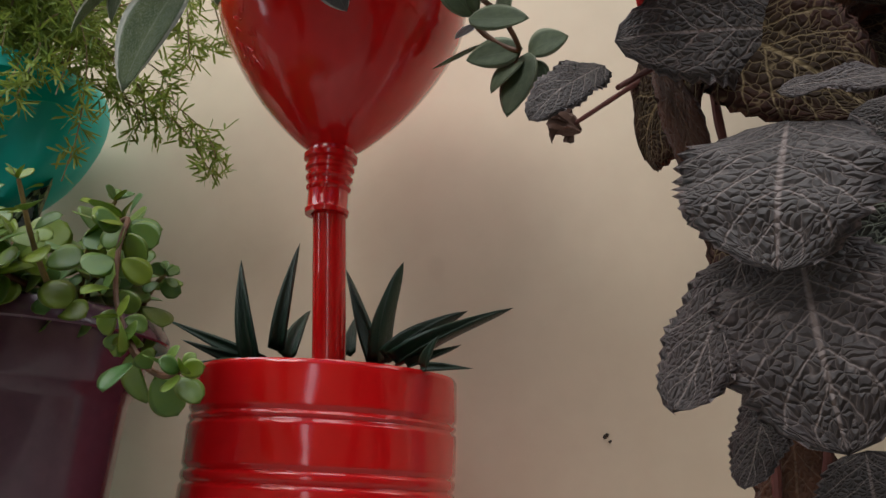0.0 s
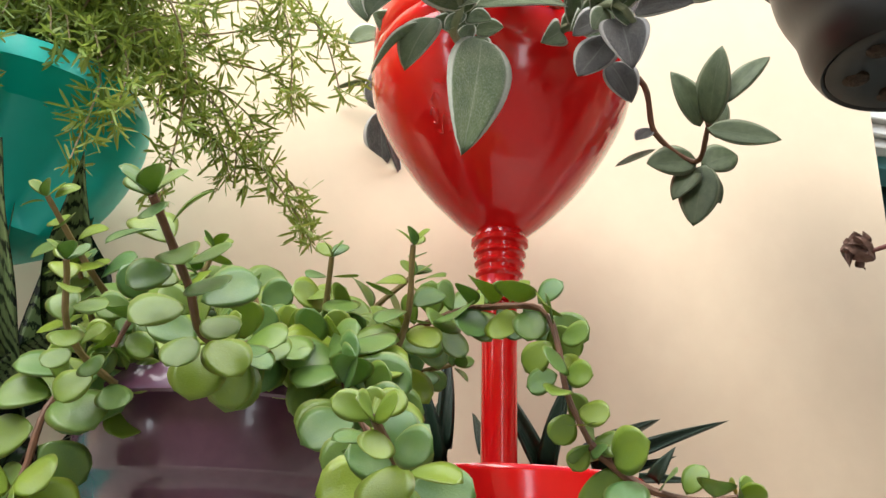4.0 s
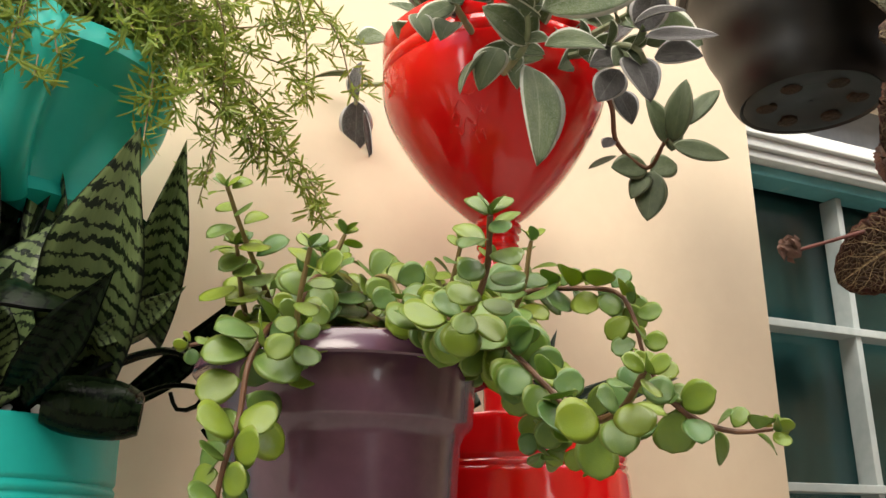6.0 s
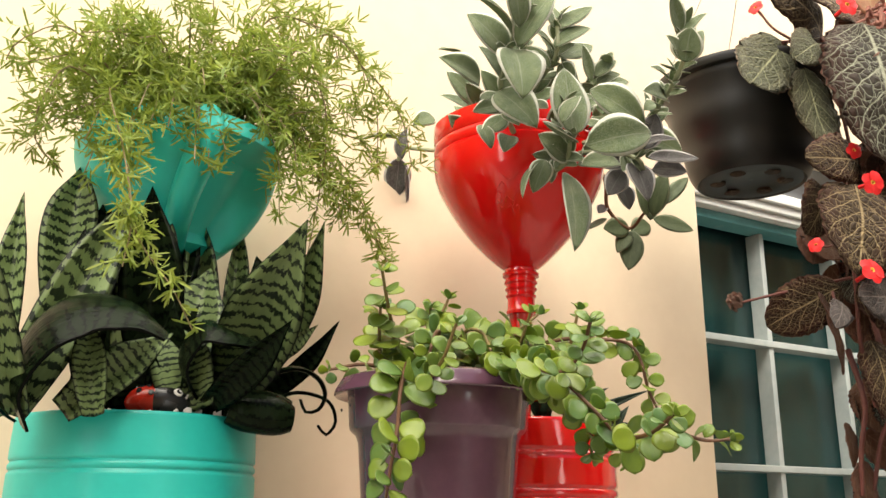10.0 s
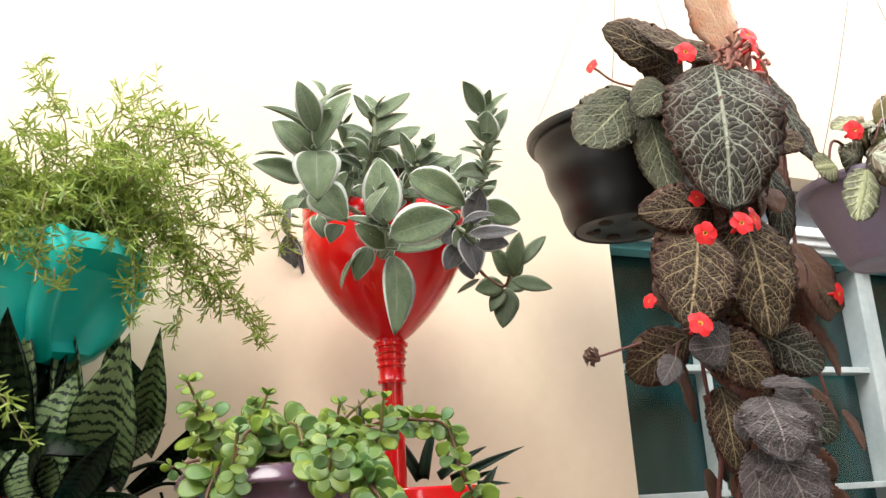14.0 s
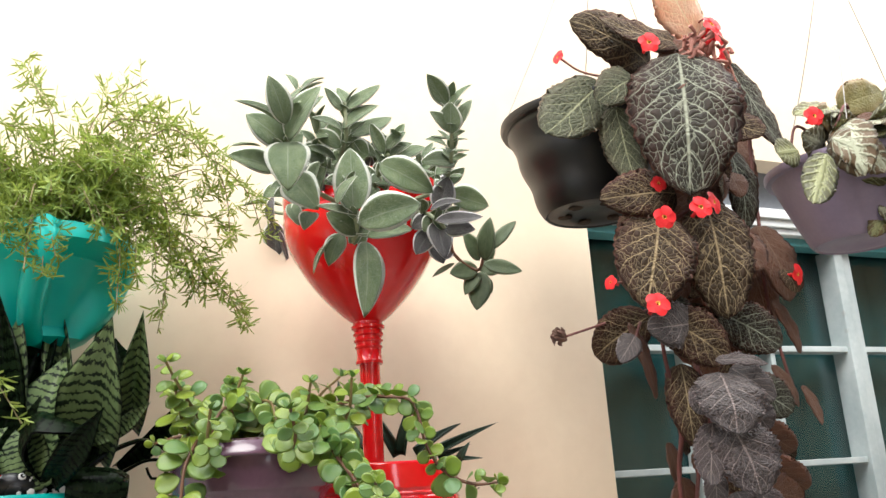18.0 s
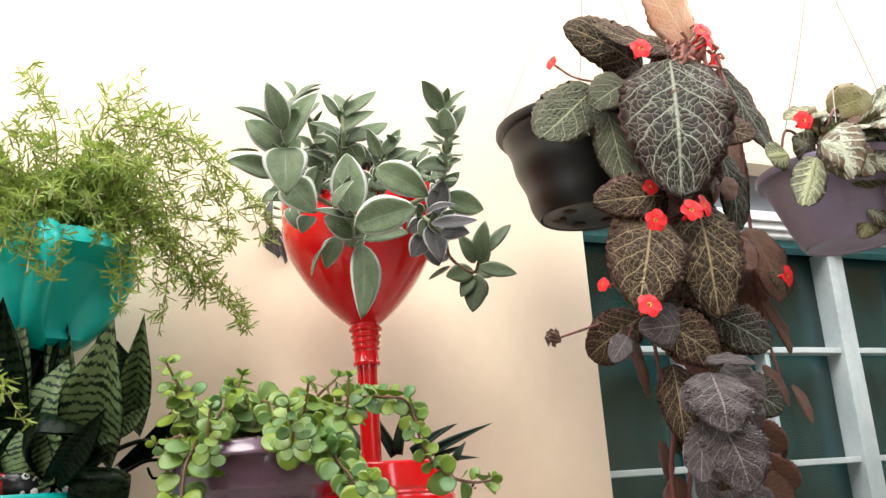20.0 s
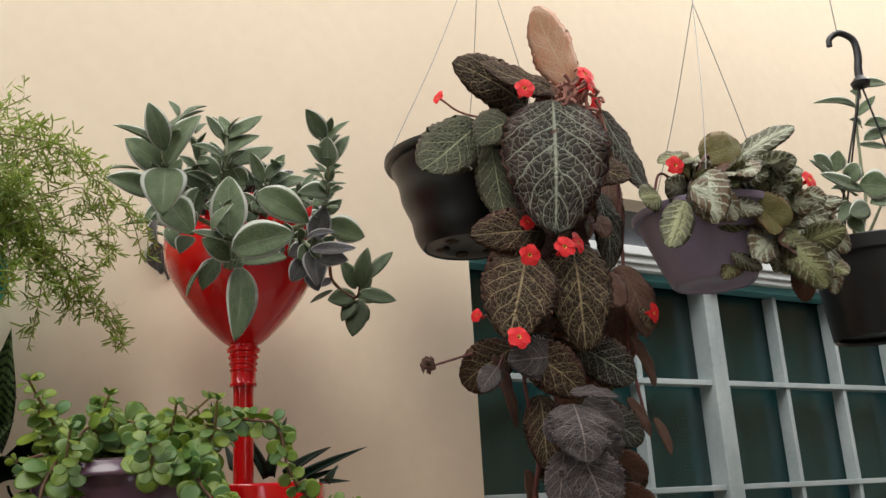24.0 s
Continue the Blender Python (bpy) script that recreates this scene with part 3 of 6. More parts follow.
UPRIGHTS = (0.7025, 0.8804, 1.0506, 1.4132, 1.5767, 1.7536, 2.0292)
CROSS = (0.2871, 0.1082, -0.0707, -0.2496)
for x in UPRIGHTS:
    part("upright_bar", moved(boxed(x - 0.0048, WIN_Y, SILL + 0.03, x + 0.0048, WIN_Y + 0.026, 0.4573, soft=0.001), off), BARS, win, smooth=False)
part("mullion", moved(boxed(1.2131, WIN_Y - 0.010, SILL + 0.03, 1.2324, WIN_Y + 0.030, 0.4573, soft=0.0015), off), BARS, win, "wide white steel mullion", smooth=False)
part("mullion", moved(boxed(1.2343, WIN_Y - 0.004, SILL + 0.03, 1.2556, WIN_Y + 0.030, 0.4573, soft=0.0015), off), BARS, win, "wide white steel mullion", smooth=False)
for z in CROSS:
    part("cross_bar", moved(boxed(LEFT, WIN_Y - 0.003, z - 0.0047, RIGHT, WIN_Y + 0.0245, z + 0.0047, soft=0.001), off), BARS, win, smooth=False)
XS = (LEFT, 0.7025, 0.8804, 1.0506, 1.2343, 1.4132, 1.5767, 1.7536, 2.0292, RIGHT)
ZS = (0.4621, *CROSS, SILL + 0.03)
for a, b in zip(XS, XS[1:]):
    for hi, lo in zip(ZS, ZS[1:]):
        pane = part("pane", moved(boxed(a + 0.001, WIN_Y + 0.028, lo + 0.001, b - 0.001, WIN_Y + 0.031, hi - 0.001), off), glass, win, smooth=False)
        pane.visible_shadow = False


# ---- pots ----
def ringed(r, z0, z1, rings, flare=0.0, thick=0.003):
    """A cut bottle base: a can with rolled rings, open on top, with a floor."""
    prof = [(r - 0.012, z0), (r - 0.003, z0 + 0.006), (r + flare, z0 + 0.02)]
    z = z0 + 0.02
    while z < z1 - 0.001:
        z += 0.0011
        dip = sum(0.0017 * math.exp(-((z - c) / 0.0014) ** 2) for c in rings)
        f = (z - z0) / (z1 - z0)
        prof.append((r + flare * (1 - f) - dip, z))
    prof += [(r - thick * 0.4, z1 + 0.0012), (r - thick, z1), (r - thick, z1 - 0.03), (r - thick + flare * 0.5, z0 + 0.01), (0.002, z0 + 0.008)]
    return prof


def wobble(amount, seed):
    return lambda a, r, z: r + amount * math.sin(3 * a + seed + z * 30) + amount * 0.6 * math.sin(7 * a - seed * 2 + z * 60)


BASE_Z = -0.06
pot = thing("flower_pot", (0.311, 0.538, BASE_Z), "glossy red pot cut from a ringed plastic bottle on the ledge", "pot", "bottle pots")
part("can", lathe(ringed(0.0835, 0, 0.187, (0.087, 0.095, 0.119, 0.127, 0.155, 0.160), 0.006), 64, wobble(0.0006, 1.0)), RED, pot)
part("soil", capped(bmesh.new(), 0.079, 0.166, 40, 0.006), SOIL, pot, "dark potting soil")

pot = thing("flower_pot", (-0.041, 0.597, BASE_Z), "turquoise painted pot cut from a ringed plastic bottle on the ledge", "pot", "bottle pots")
part("can", lathe(ringed(0.0955, 0, 0.176, (0.036, 0.043, 0.086, 0.093, 0.135, 0.142), 0.004), 64, wobble(0.0006, 2.0)), TURQ, pot)
part("soil", capped(bmesh.new(), 0.0915, 0.166, 40, 0.004), SOIL, pot, "dark potting soil")
bm = bmesh.new()
rnd = random.Random(4)
for k in range(170):
    a, r = rnd.uniform(0, math.tau), 0.088 * math.sqrt(rnd.uniform(0.1, 1))
    s = rnd.uniform(0.0022, 0.0045)
    bmesh.ops.create_icosphere(bm, subdivisions=1, radius=s, matrix=Matrix.LocRotScale((r * math.cos(a), r * math.sin(a), 0.1755 + rnd.uniform(-0.002, 0.0055)), Euler((rnd.uniform(0, 3), rnd.uniform(0, 3), 0)), (1, rnd.uniform(0.6, 1), rnd.uniform(0.5, 0.9))))
tagged(part("pebbles", bm, STONE, pot, "white pebbles strewn on the soil"), kind="stuff")


def neck_profile(z):
    """The screw neck of a bottle, upside down, from the pipe up to the shoulder."""
    return [(0.0105, z - 0.046), (0.0145, z - 0.046), (0.0150, z - 0.043), (0.0138, z - 0.041), (0.0136, z - 0.030), (0.0150, z - 0.0285), (0.0152, z - 0.027), (0.0140, z - 0.0255), (0.0142, z - 0.023), (0.0158, z - 0.0215), (0.0160, z - 0.020), (0.0147, z - 0.0185), (0.0149, z - 0.016), (0.0166, z - 0.0145), (0.0168, z - 0.013), (0.0155, z - 0.0115), (0.0157, z - 0.009), (0.0182, z - 0.0075), (0.0184, z - 0.0045), (0.0165, z - 0.0030), (0.0160, z)]


# the red bottle planter on its pipe
FX, FY = 0.304, 0.531
red = thing("bottle_planter", (FX, FY, BASE_Z), "glossy red planter of an upturned bottle top on a pipe stem", "planter", "bottle planters")
S = 0.281 - BASE_Z
prof = [(0.0160, S), (0.0195, S + 0.002), (0.026, S + 0.0072), (0.034, S + 0.0148), (0.0422, S + 0.0232), (0.0500, S + 0.0318), (0.0575, S + 0.0415), (0.0645, S + 0.0515), (0.0710, S + 0.0620), (0.0775, S + 0.0735), (0.0828, S + 0.0845), (0.0860, S + 0.0950), (0.0875, S + 0.106), (0.0878, S + 0.114), (0.0858, S + 0.1165), (0.0873, S + 0.119), (0.0876, S + 0.126), (0.0860, S + 0.1285), (0.0874, S + 0.131), (0.0878, S + 0.142), (0.0875, S + 0.149)]
lip = lambda a, r, z: r + 0.0012 * math.sin(5 * a) * max(0, (z - S) / 0.15)
part("bowl", lathe(prof + [(0.0860, S + 0.150)] + [(r - 0.0025, z) for r, z in reversed(prof[3:])], 80, lip), RED, red)
emb = random.Random(3)
for k in range(16):
    a, h = radians(emb.uniform(-148, -124)), emb.uniform(0.046, 0.074)
    bend, long = emb.uniform(-0.10, 0.10), emb.uniform(0.025, 0.06)
    line = []
    for f in (-1, 0, 1):
        z = S + h + 0.004 * f * f * (1 if bend > 0 else -1) + bend * 0.03 * f
        r = np.interp(z, [q_[1] for q_ in prof], [q_[0] for q_ in prof])
        line.append(Vector((r * math.cos(a + long * f), r * math.sin(a + long * f), z)))
    part("embossing", tube(line, 0.0009, 0.0007, 6, None, 0.002), RED, red)
part("neck", lathe(neck_profile(S), 40), RED, red, "red screw neck of the bottle")
part("pipe", tube([Vector((0, 0, S - 0.02)), Vector((0.003, 0.008, S - 0.09)), Vector((0.006, 0.016, 0.165)), Vector((0.008, 0.019, 0.01))], 0.0112, 0.0112, 20), RED, red, "red painted pipe stem")
part("soil", moved(capped(bmesh.new(), 0.0795, S + 0.128, 40, 0.006), Vector((0, 0, 0))), SOIL, red, "dark potting soil")

# the turquoise bottle planter, from a jug with a moulded handle
TX, TY = -0.022, 0.618
turq = thing("bottle_planter", (TX, TY, BASE_Z), "turquoise planter of an upturned jug top with a moulded handle", "planter", "bottle planters")
S2 = 0.262 - BASE_Z


def step(lo, hi, v):
    f = min(1.0, max(0.0, (v - lo) / (hi - lo)))
    return f * f * (3 - 2 * f)


def handle_angle(z):
    """The moulded handle runs slightly askew up the jug."""
    return radians(256 + 12 * step(S2, S2 + 0.095, z))


def jug(a, r, z):
    """The jug's wall, with a broad hollow beside its handle and a shallow one on the other side."""
    d = (a - handle_angle(z) + math.pi) % math.tau - math.pi
    f = step(S2 + 0.004, S2 + 0.030, z) * (1 - step(S2 + 0.086, S2 + 0.099, z))
    hollow = step(0.04, 0.24, d) * (1 - step(0.95, 1.50, d))
    shallow = step(-0.34, -0.14, d) * (1 - step(-0.14, -0.02, d))
    return r - 0.031 * f * hollow - 0.003 * f * shallow


tp = [(0.0160, S2), (0.030, S2 + 0.003), (0.044, S2 + 0.010), (0.056, S2 + 0.021), (0.067, S2 + 0.034), (0.076, S2 + 0.048), (0.083, S2 + 0.062), (0.0885, S2 + 0.076), (0.0915, S2 + 0.088), (0.0925, S2 + 0.099), (0.0915, S2 + 0.108), (0.088, S2 + 0.116)]
part("bowl", lathe(tp + [(0.0865, S2 + 0.1165)] + [(max(0.01, r - 0.0028), z) for r, z in reversed(tp[2:])], 120, jug), TURQ, turq)
line = []
for rr, zz in ((0.034, 0.008), (0.054, 0.022), (0.071, 0.042), (0.084, 0.062), (0.0925, 0.082), (0.094, 0.098), (0.086, 0.108)):
    a = handle_angle(S2 + zz)
    line.append(Vector((rr * math.cos(a), rr * math.sin(a), S2 + zz)))
part("handle", tube(line, 0.0105, 0.0150, 20), TURQ, turq, "hollow moulded handle of the jug")
part("neck", lathe(neck_profile(S2), 40), TURQ, turq)
part("pipe", tube([Vector((0, 0, S2 - 0.02)), Vector((-0.006, -0.008, 0.18)), Vector((-0.012, -0.014, 0.01))], 0.0112, 0.0112, 20), TURQ, turq, "turquoise painted pipe stem")
part("soil", capped(bmesh.new(), 0.050, S2 + 0.074, 40, 0.006), SOIL, turq, "dark potting soil")

# the plum plastic pot
pot = thing("flower_pot", (0.155, 0.441, BASE_Z), "plum plastic flower pot with a wide turned-down rim", "pot")
prof = [(0.0504, 0.0000), (0.0520, 0.0042), (0.0635, 0.1575), (0.0656, 0.1633), (0.0688, 0.1659), (0.0706, 0.1680), (0.0725, 0.1943), (0.0730, 0.1979), (0.0793, 0.1958), (0.0824, 0.1937), (0.0835, 0.1948), (0.0830, 0.1979), (0.0782, 0.2063), (0.0725, 0.2084), (0.0698, 0.2074), (0.0688, 0.1837), (0.0609, 0.1470), (0.0483, 0.0063), (0.0021, 0.0053)]
part("body", lathe(prof, 72), PLUM, pot)
part("soil", capped(bmesh.new(), 0.0672, 0.185, 40, 0.008), SOIL, pot, "dark potting soil")


# ---- hanging pots ----
def hanging_pot(at, r, rb, high, material, label, apex, feet, ribs, holes=True):
    """A hanging bowl with a rolled rim, a holed floor and its wires; the origin lies under the middle of its floor."""
    ob = thing("hanging_pot", at, label, "hanging pot", "hanging pots")
    prof = [(rb - 0.004, 0.004), (rb, 0.0), (rb + 0.003, 0.003)]
    for k in range(1, 25):
        f = k / 25
        prof.append((rb + 0.003 + (r - rb - 0.006) * f ** 0.92 + ribs * math.sin(f * 14.0), 0.003 + (high - 0.014) * f))
    prof += [(r - 0.003, high - 0.011), (r + 0.003, high - 0.010), (r + 0.005, high - 0.006), (r + 0.0045, high - 0.001), (r + 0.001, high), (r - 0.005, high - 0.002), (rb, 0.010), (0.002, 0.007)]
    body = part("bowl", lathe(prof, 64), material, ob)
    floor_ = bmesh.new()
    lathe([(0.002, 0.004), (rb * 0.55, 0.003), (rb * 0.62, 0.0005), (rb - 0.003, 0.0015)], 48, None, floor_)
    part("foot", floor_, material, ob)
    for k in range(6):
        a = math.tau * (k + 0.3) / 6
        hole = lathe([(0.0001, -0.0005), (0.006, -0.0005), (0.0085, 0.0005), (0.009, 0.0028)], 16)
        holes and part("drain_hole", moved(hole, Vector((rb * 0.62 * math.cos(a), rb * 0.62 * math.sin(a), 0.0))), SOIL, ob, "rough round drain hole")
    part("soil", capped(bmesh.new(), r - 0.008, high - 0.014, 40, 0.01), SOIL, ob, "dark potting soil")
    top = Vector(apex) - Vector(at)
    for a in feet:
        foot = Vector(((r + 0.002) * math.cos(radians(a)), (r + 0.002) * math.sin(radians(a)), high - 0.003))
        mid = foot.lerp(top, 0.5) + Vector((0.004, 0.0, -0.004))
        part("wire", tube([foot, mid, top], 0.0006, 0.0006, 6, None, 0.02), WIRE, ob, "thin bent wire")
    part("hanger", tube([top, top + Vector((0.004, 0.0, 0.10)), Vector((top.x + 0.002, top.y, 1.499 - at[2]))], 0.0010, 0.0010, 6, None, 0.05), WIRE, ob, "thin wire up to the ceiling")
    return ob


hanging_pot((0.562, 0.449, 0.398), 0.097, 0.058, 0.116, BLACK, "black ribbed plastic hanging bowl", (0.590, 0.425, 0.82), (168, 318, 60), 0.0013)
hanging_pot((0.850, 0.338, 0.346), 0.088, 0.049, 0.096, LILAC, "lilac plastic hanging bowl with a rolled rim", (0.866, 0.320, 0.742), (226, 330, 100), 0.0, False)

far_pot = thing("hanging_pot", (1.165, 0.335, 0.292), "tall black plastic hanging pot on a hooked hanger", "hanging pot", "hanging pots")
prof = [(0.056, 0.004), (0.060, 0.0), (0.062, 0.004), (0.072, 0.110), (0.073, 0.114), (0.079, 0.117), (0.081, 0.136), (0.079, 0.138), (0.074, 0.136), (0.066, 0.100), (0.056, 0.010), (0.002, 0.008)]
part("bowl", lathe(prof, 56), BLACK, far_pot)
part("soil", capped(bmesh.new(), 0.072, 0.124, 40, 0.008), SOIL, far_pot, "dark potting soil")
hook_at = Vector((-0.010, -0.052, 0.372))
for a in (190, 300, 60):
    foot = Vector((0.078 * math.cos(radians(a)), 0.078 * math.sin(radians(a)), 0.134))
    part("hanger_arm", tube([foot, foot.lerp(hook_at, 0.5), hook_at], 0.0016, 0.0014, 6, None, 0.03), BLACK, far_pot, "thin black plastic hanger arm")
hk = [hook_at, hook_at + Vector((0.001, 0, 0.022)), hook_at + Vector((0.004, -0.002, 0.045)), hook_at + Vector((0.001, -0.001, 0.070)), hook_at + Vector((-0.016, 0.008, 0.082)), hook_at + Vector((-0.031, 0.015, 0.072)), hook_at + Vector((-0.033, 0.016, 0.060))]
part("hook", tube(hk, 0.0062, 0.0042, 12, None, 0.003), BLACK, far_pot, "black plastic hook")
part("collar", moved(lathe([(0.004, -0.008), (0.012, -0.006), (0.014, 0.0), (0.009, 0.006), (0.006, 0.010)], 20), hook_at), BLACK, far_pot)
part("hanger", tube([hook_at + Vector((-0.016, 0.008, 0.079)), hook_at + Vector((-0.020, 0.010, 0.15)), Vector((hook_at.x - 0.018, hook_at.y + 0.01, 1.499 - 0.292))], 0.0009, 0.0009, 6, None, 0.05), WIRE, far_pot, "thin wire up to the ceiling")

# ---- plants ----
LEAVES = {}
felt = lambda v: oval(v, 0.44, 0.76)
LEAVES["felted"] = {
    "": blades("felt_leaf", 7, FUZZY, felt, fold=0.22, bow=0.10, thick=0.05),
    "plum": blades("felt_leaf", 5, FUZZYPLUM, felt, fold=0.2, bow=0.10, thick=0.05),
    "plain": blades("felt_leaf", 5, SMOOTH, felt, fold=0.15, bow=0.08, thick=0.06),
}
heart = lambda v: oval(v, 0.45, 0.52)
q = dict(fold=0.10, bow=0.10, ruffle=0.018, teeth=0.03, thick=0.012, nv=22, nu=8, cup=0.12)
LEAVES["quilted"] = {
    "": blades("quilted_leaf", 7, QUILT, heart, **q),
    "silver": blades("quilted_leaf", 5, SILVERQ, heart, **q),
    "grey": blades("quilted_leaf", 3, GREYQ, heart, **q),
    "rust": blades("quilted_leaf", 5, RUSTQ, heart, **q),
    "deep": blades("quilted_leaf", 5, DEEPQ, heart, **dict(q, teeth=0.05, ruffle=0.028, nv=28)),
    "pink": blades("quilted_leaf", 2, PINKQ, heart, **q),
}
LEAVES["blotched"] = {"": blades("blotched_leaf", 6, PALE, heart, **q), "lime": blades("blotched_leaf", 5, LIMEL, heart, **q), "olive": blades("blotched_leaf", 3, OLIVEL, heart, **q), "rust": blades("blotched_leaf", 4, RUSTQ, heart, **q)}
LEAVES["far"] = {"": blades("smooth_leaf", 5, FUZZY, felt, fold=0.2, bow=0.1, thick=0.05)}
sword = lambda v: (0.62 + 0.38 * math.sin(math.pi * min(1, v / 0.9))) * (1 - max(0, (v - 0.55) / 0.45) ** 1.9)
sn = dict(fold=0.35, bow=0.06, ruffle=0.006, thick=0.02, nv=18, nu=8)
LEAVES["snake"] = {"": blades("snake_leaf", 6, SNAKE, sword, **sn), "darkened": blades("snake_leaf", 4, SNAKEDARK, sword, **sn)}
spike = lambda v: (1 - v) ** 0.8 * (0.75 + 0.25 * math.sin(v * 3))
LEAVES["aloe"] = {"": blades("aloe_leaf", 4, ALOE, spike, fold=0.5, bow=0.07, thick=0.18, nv=10, nu=6)}
LEAVES["jade"] = {"": blades("jade_leaf", 6, JADE, lambda v: oval(v, 0.57, 0.54), fold=0.10, bow=0.07, thick=0.024, nv=9, nu=6)}

# the felted plant in the red planter
plant = thing("felted_plant", (FX, FY, 0.40), "silvery green felted plant with white-edged leaves in the red planter", "plant")
plant["sort"] = "felted"
HEART = (FX, FY - 0.01, 0.400)
shoot(plant, [HEART, (0.1901, 0.3969, 0.3893), (0.1708, 0.3570, 0.4082), (0.1612, 0.3258, 0.4334)], 0.003, 0.0018, GREENSTEM)
shoot(plant, [HEART, (0.2444, 0.4256, 0.4154), (0.2328, 0.3746, 0.4297), (0.2301, 0.3673, 0.4598)], 0.003, 0.0018, GREENSTEM)
shoot(plant, [HEART, (0.2426, 0.3982, 0.3324), (0.2376, 0.3686, 0.3339), (0.2260, 0.3509, 0.3552)], 0.003, 0.0018, GREENSTEM)
shoot(plant, [HEART, (0.2811, 0.4204, 0.4094), (0.2767, 0.3787, 0.4167)], 0.003, 0.0018, GREENSTEM)
shoot(plant, [HEART, (0.3305, 0.3897, 0.3876), (0.3235, 0.3395, 0.3961), (0.3051, 0.2941, 0.4127), (0.3015, 0.2904, 0.4352)], 0.003, 0.0018, GREENSTEM)
shoot(plant, [HEART, (0.3197, 0.4139, 0.3714), (0.3208, 0.3738, 0.3518), (0.3327, 0.3772, 0.3428)], 0.003, 0.0018, GREENSTEM)
shoot(plant, [HEART, (0.2368, 0.6447, 0.4386), (0.2368, 0.6660, 0.4546), (0.2400, 0.6767, 0.4343)], 0.003, 0.0018, GREENSTEM)
shoot(plant, [HEART, (0.385, 0.500, 0.395), (0.405, 0.510, 0.358), (0.432, 0.508, 0.340), (0.424, 0.475, 0.347), (0.415, 0.452, 0.345)], 0.0025, 0.0016, STALK)
leaf(plant, (0.1596, 0.3280, 0.4164), (0.1438, 0.3187, 0.4536), 0.0190, 18)
leaf(plant, (0.1672, 0.3476, 0.4167), (0.1177, 0.3333, 0.4328), 0.0121, 63)
leaf(plant, (0.1685, 0.3589, 0.4061), (0.1347, 0.3637, 0.4351), 0.0254, 18)
leaf(plant, (0.1681, 0.3379, 0.4059), (0.1925, 0.3238, 0.4519), 0.0229, -23)
leaf(plant, (0.1645, 0.3321, 0.4322), (0.2018, 0.3460, 0.4677), 0.0109, -58)
leaf(plant, (0.1675, 0.3460, 0.4018), (0.1608, 0.3268, 0.3518), 0.0337, -8)
leaf(plant, (0.1672, 0.3999, 0.3991), (0.1238, 0.3900, 0.4050), 0.0212, 18)
leaf(plant, (0.1557, 0.4073, 0.4238), (0.1273, 0.3976, 0.4169), 0.0086, 68)
leaf(plant, (0.1809, 0.3859, 0.3849), (0.1965, 0.3568, 0.3471), 0.0293, -8)
leaf(plant, (0.1929, 0.3936, 0.4180), (0.2225, 0.4127, 0.4180), 0.0205, -18)
leaf(plant, (0.1814, 0.3650, 0.4669), (0.1739, 0.3744, 0.4856), 0.0082, 48)
leaf(plant, (0.1872, 0.3599, 0.4672), (0.2113, 0.3692, 0.4848), 0.0081, -48)
leaf(plant, (0.2308, 0.3691, 0.4550), (0.2642, 0.3598, 0.4801), 0.0153, -28)
leaf(plant, (0.2302, 0.3700, 0.4361), (0.2618, 0.3607, 0.4583), 0.0154, -33)
leaf(plant, (0.2399, 0.3760, 0.4322), (0.2847, 0.3854, 0.4593), 0.0173, -18)
leaf(plant, (0.2264, 0.3672, 0.4533), (0.2070, 0.3579, 0.4690), 0.0117, 38)
leaf(plant, (0.2267, 0.3709, 0.4328), (0.1952, 0.3616, 0.4383), 0.0118, 48)
leaf(plant, (0.2261, 0.3766, 0.4184), (0.2092, 0.3953, 0.4409), 0.0146, 8)
leaf(plant, (0.2321, 0.3677, 0.4619), (0.2266, 0.3770, 0.4803), 0.0108, 28)
leaf(plant, (0.2381, 0.3772, 0.4217), (0.2552, 0.3772, 0.4123), 0.0203, -8)
leaf(plant, (0.2281, 0.4000, 0.4147), (0.1967, 0.3904, 0.4205), 0.0111, 38)
leaf(plant, (0.2266, 0.3471, 0.3474), (0.2315, 0.3615, 0.4110), 0.0300, 8)
leaf(plant, (0.2271, 0.3282, 0.3283), (0.2763, 0.3093, 0.3425), 0.0304, -8)
leaf(plant, (0.2396, 0.3610, 0.3460), (0.1912, 0.3412, 0.3450), 0.0154, 58)
leaf(plant, (0.2106, 0.3392, 0.3488), (0.2291, 0.3392, 0.3759), 0.0142, -48)
leaf(plant, (0.2375, 0.3706, 0.3330), (0.2088, 0.3706, 0.3488), 0.0212, 18)
leaf(plant, (0.2532, 0.3912, 0.3258), (0.2400, 0.3678, 0.2523), 0.0268, -28)
leaf(plant, (0.2452, 0.3573, 0.3245), (0.2896, 0.3621, 0.3360), 0.0169, -28)
leaf(plant, (0.2212, 0.3893, 0.3298), (0.1979, 0.3792, 0.2934), 0.0089, 68)
leaf(plant, (0.2283, 0.3887, 0.3342), (0.2152, 0.3887, 0.3041), 0.0176, 8)
leaf(plant, (0.2674, 0.3700, 0.4149), (0.2524, 0.3607, 0.4393), 0.0128, 28)
leaf(plant, (0.2720, 0.3675, 0.4175), (0.2878, 0.3582, 0.4326), 0.0137, -28)
leaf(plant, (0.2771, 0.3708, 0.4134), (0.2950, 0.3614, 0.4228), 0.0137, -38)
leaf(plant, (0.2832, 0.3718, 0.4091), (0.3133, 0.3718, 0.4251), 0.0147, -28)
leaf(plant, (0.2634, 0.3620, 0.3976), (0.3072, 0.3477, 0.3691), 0.0278, -8)
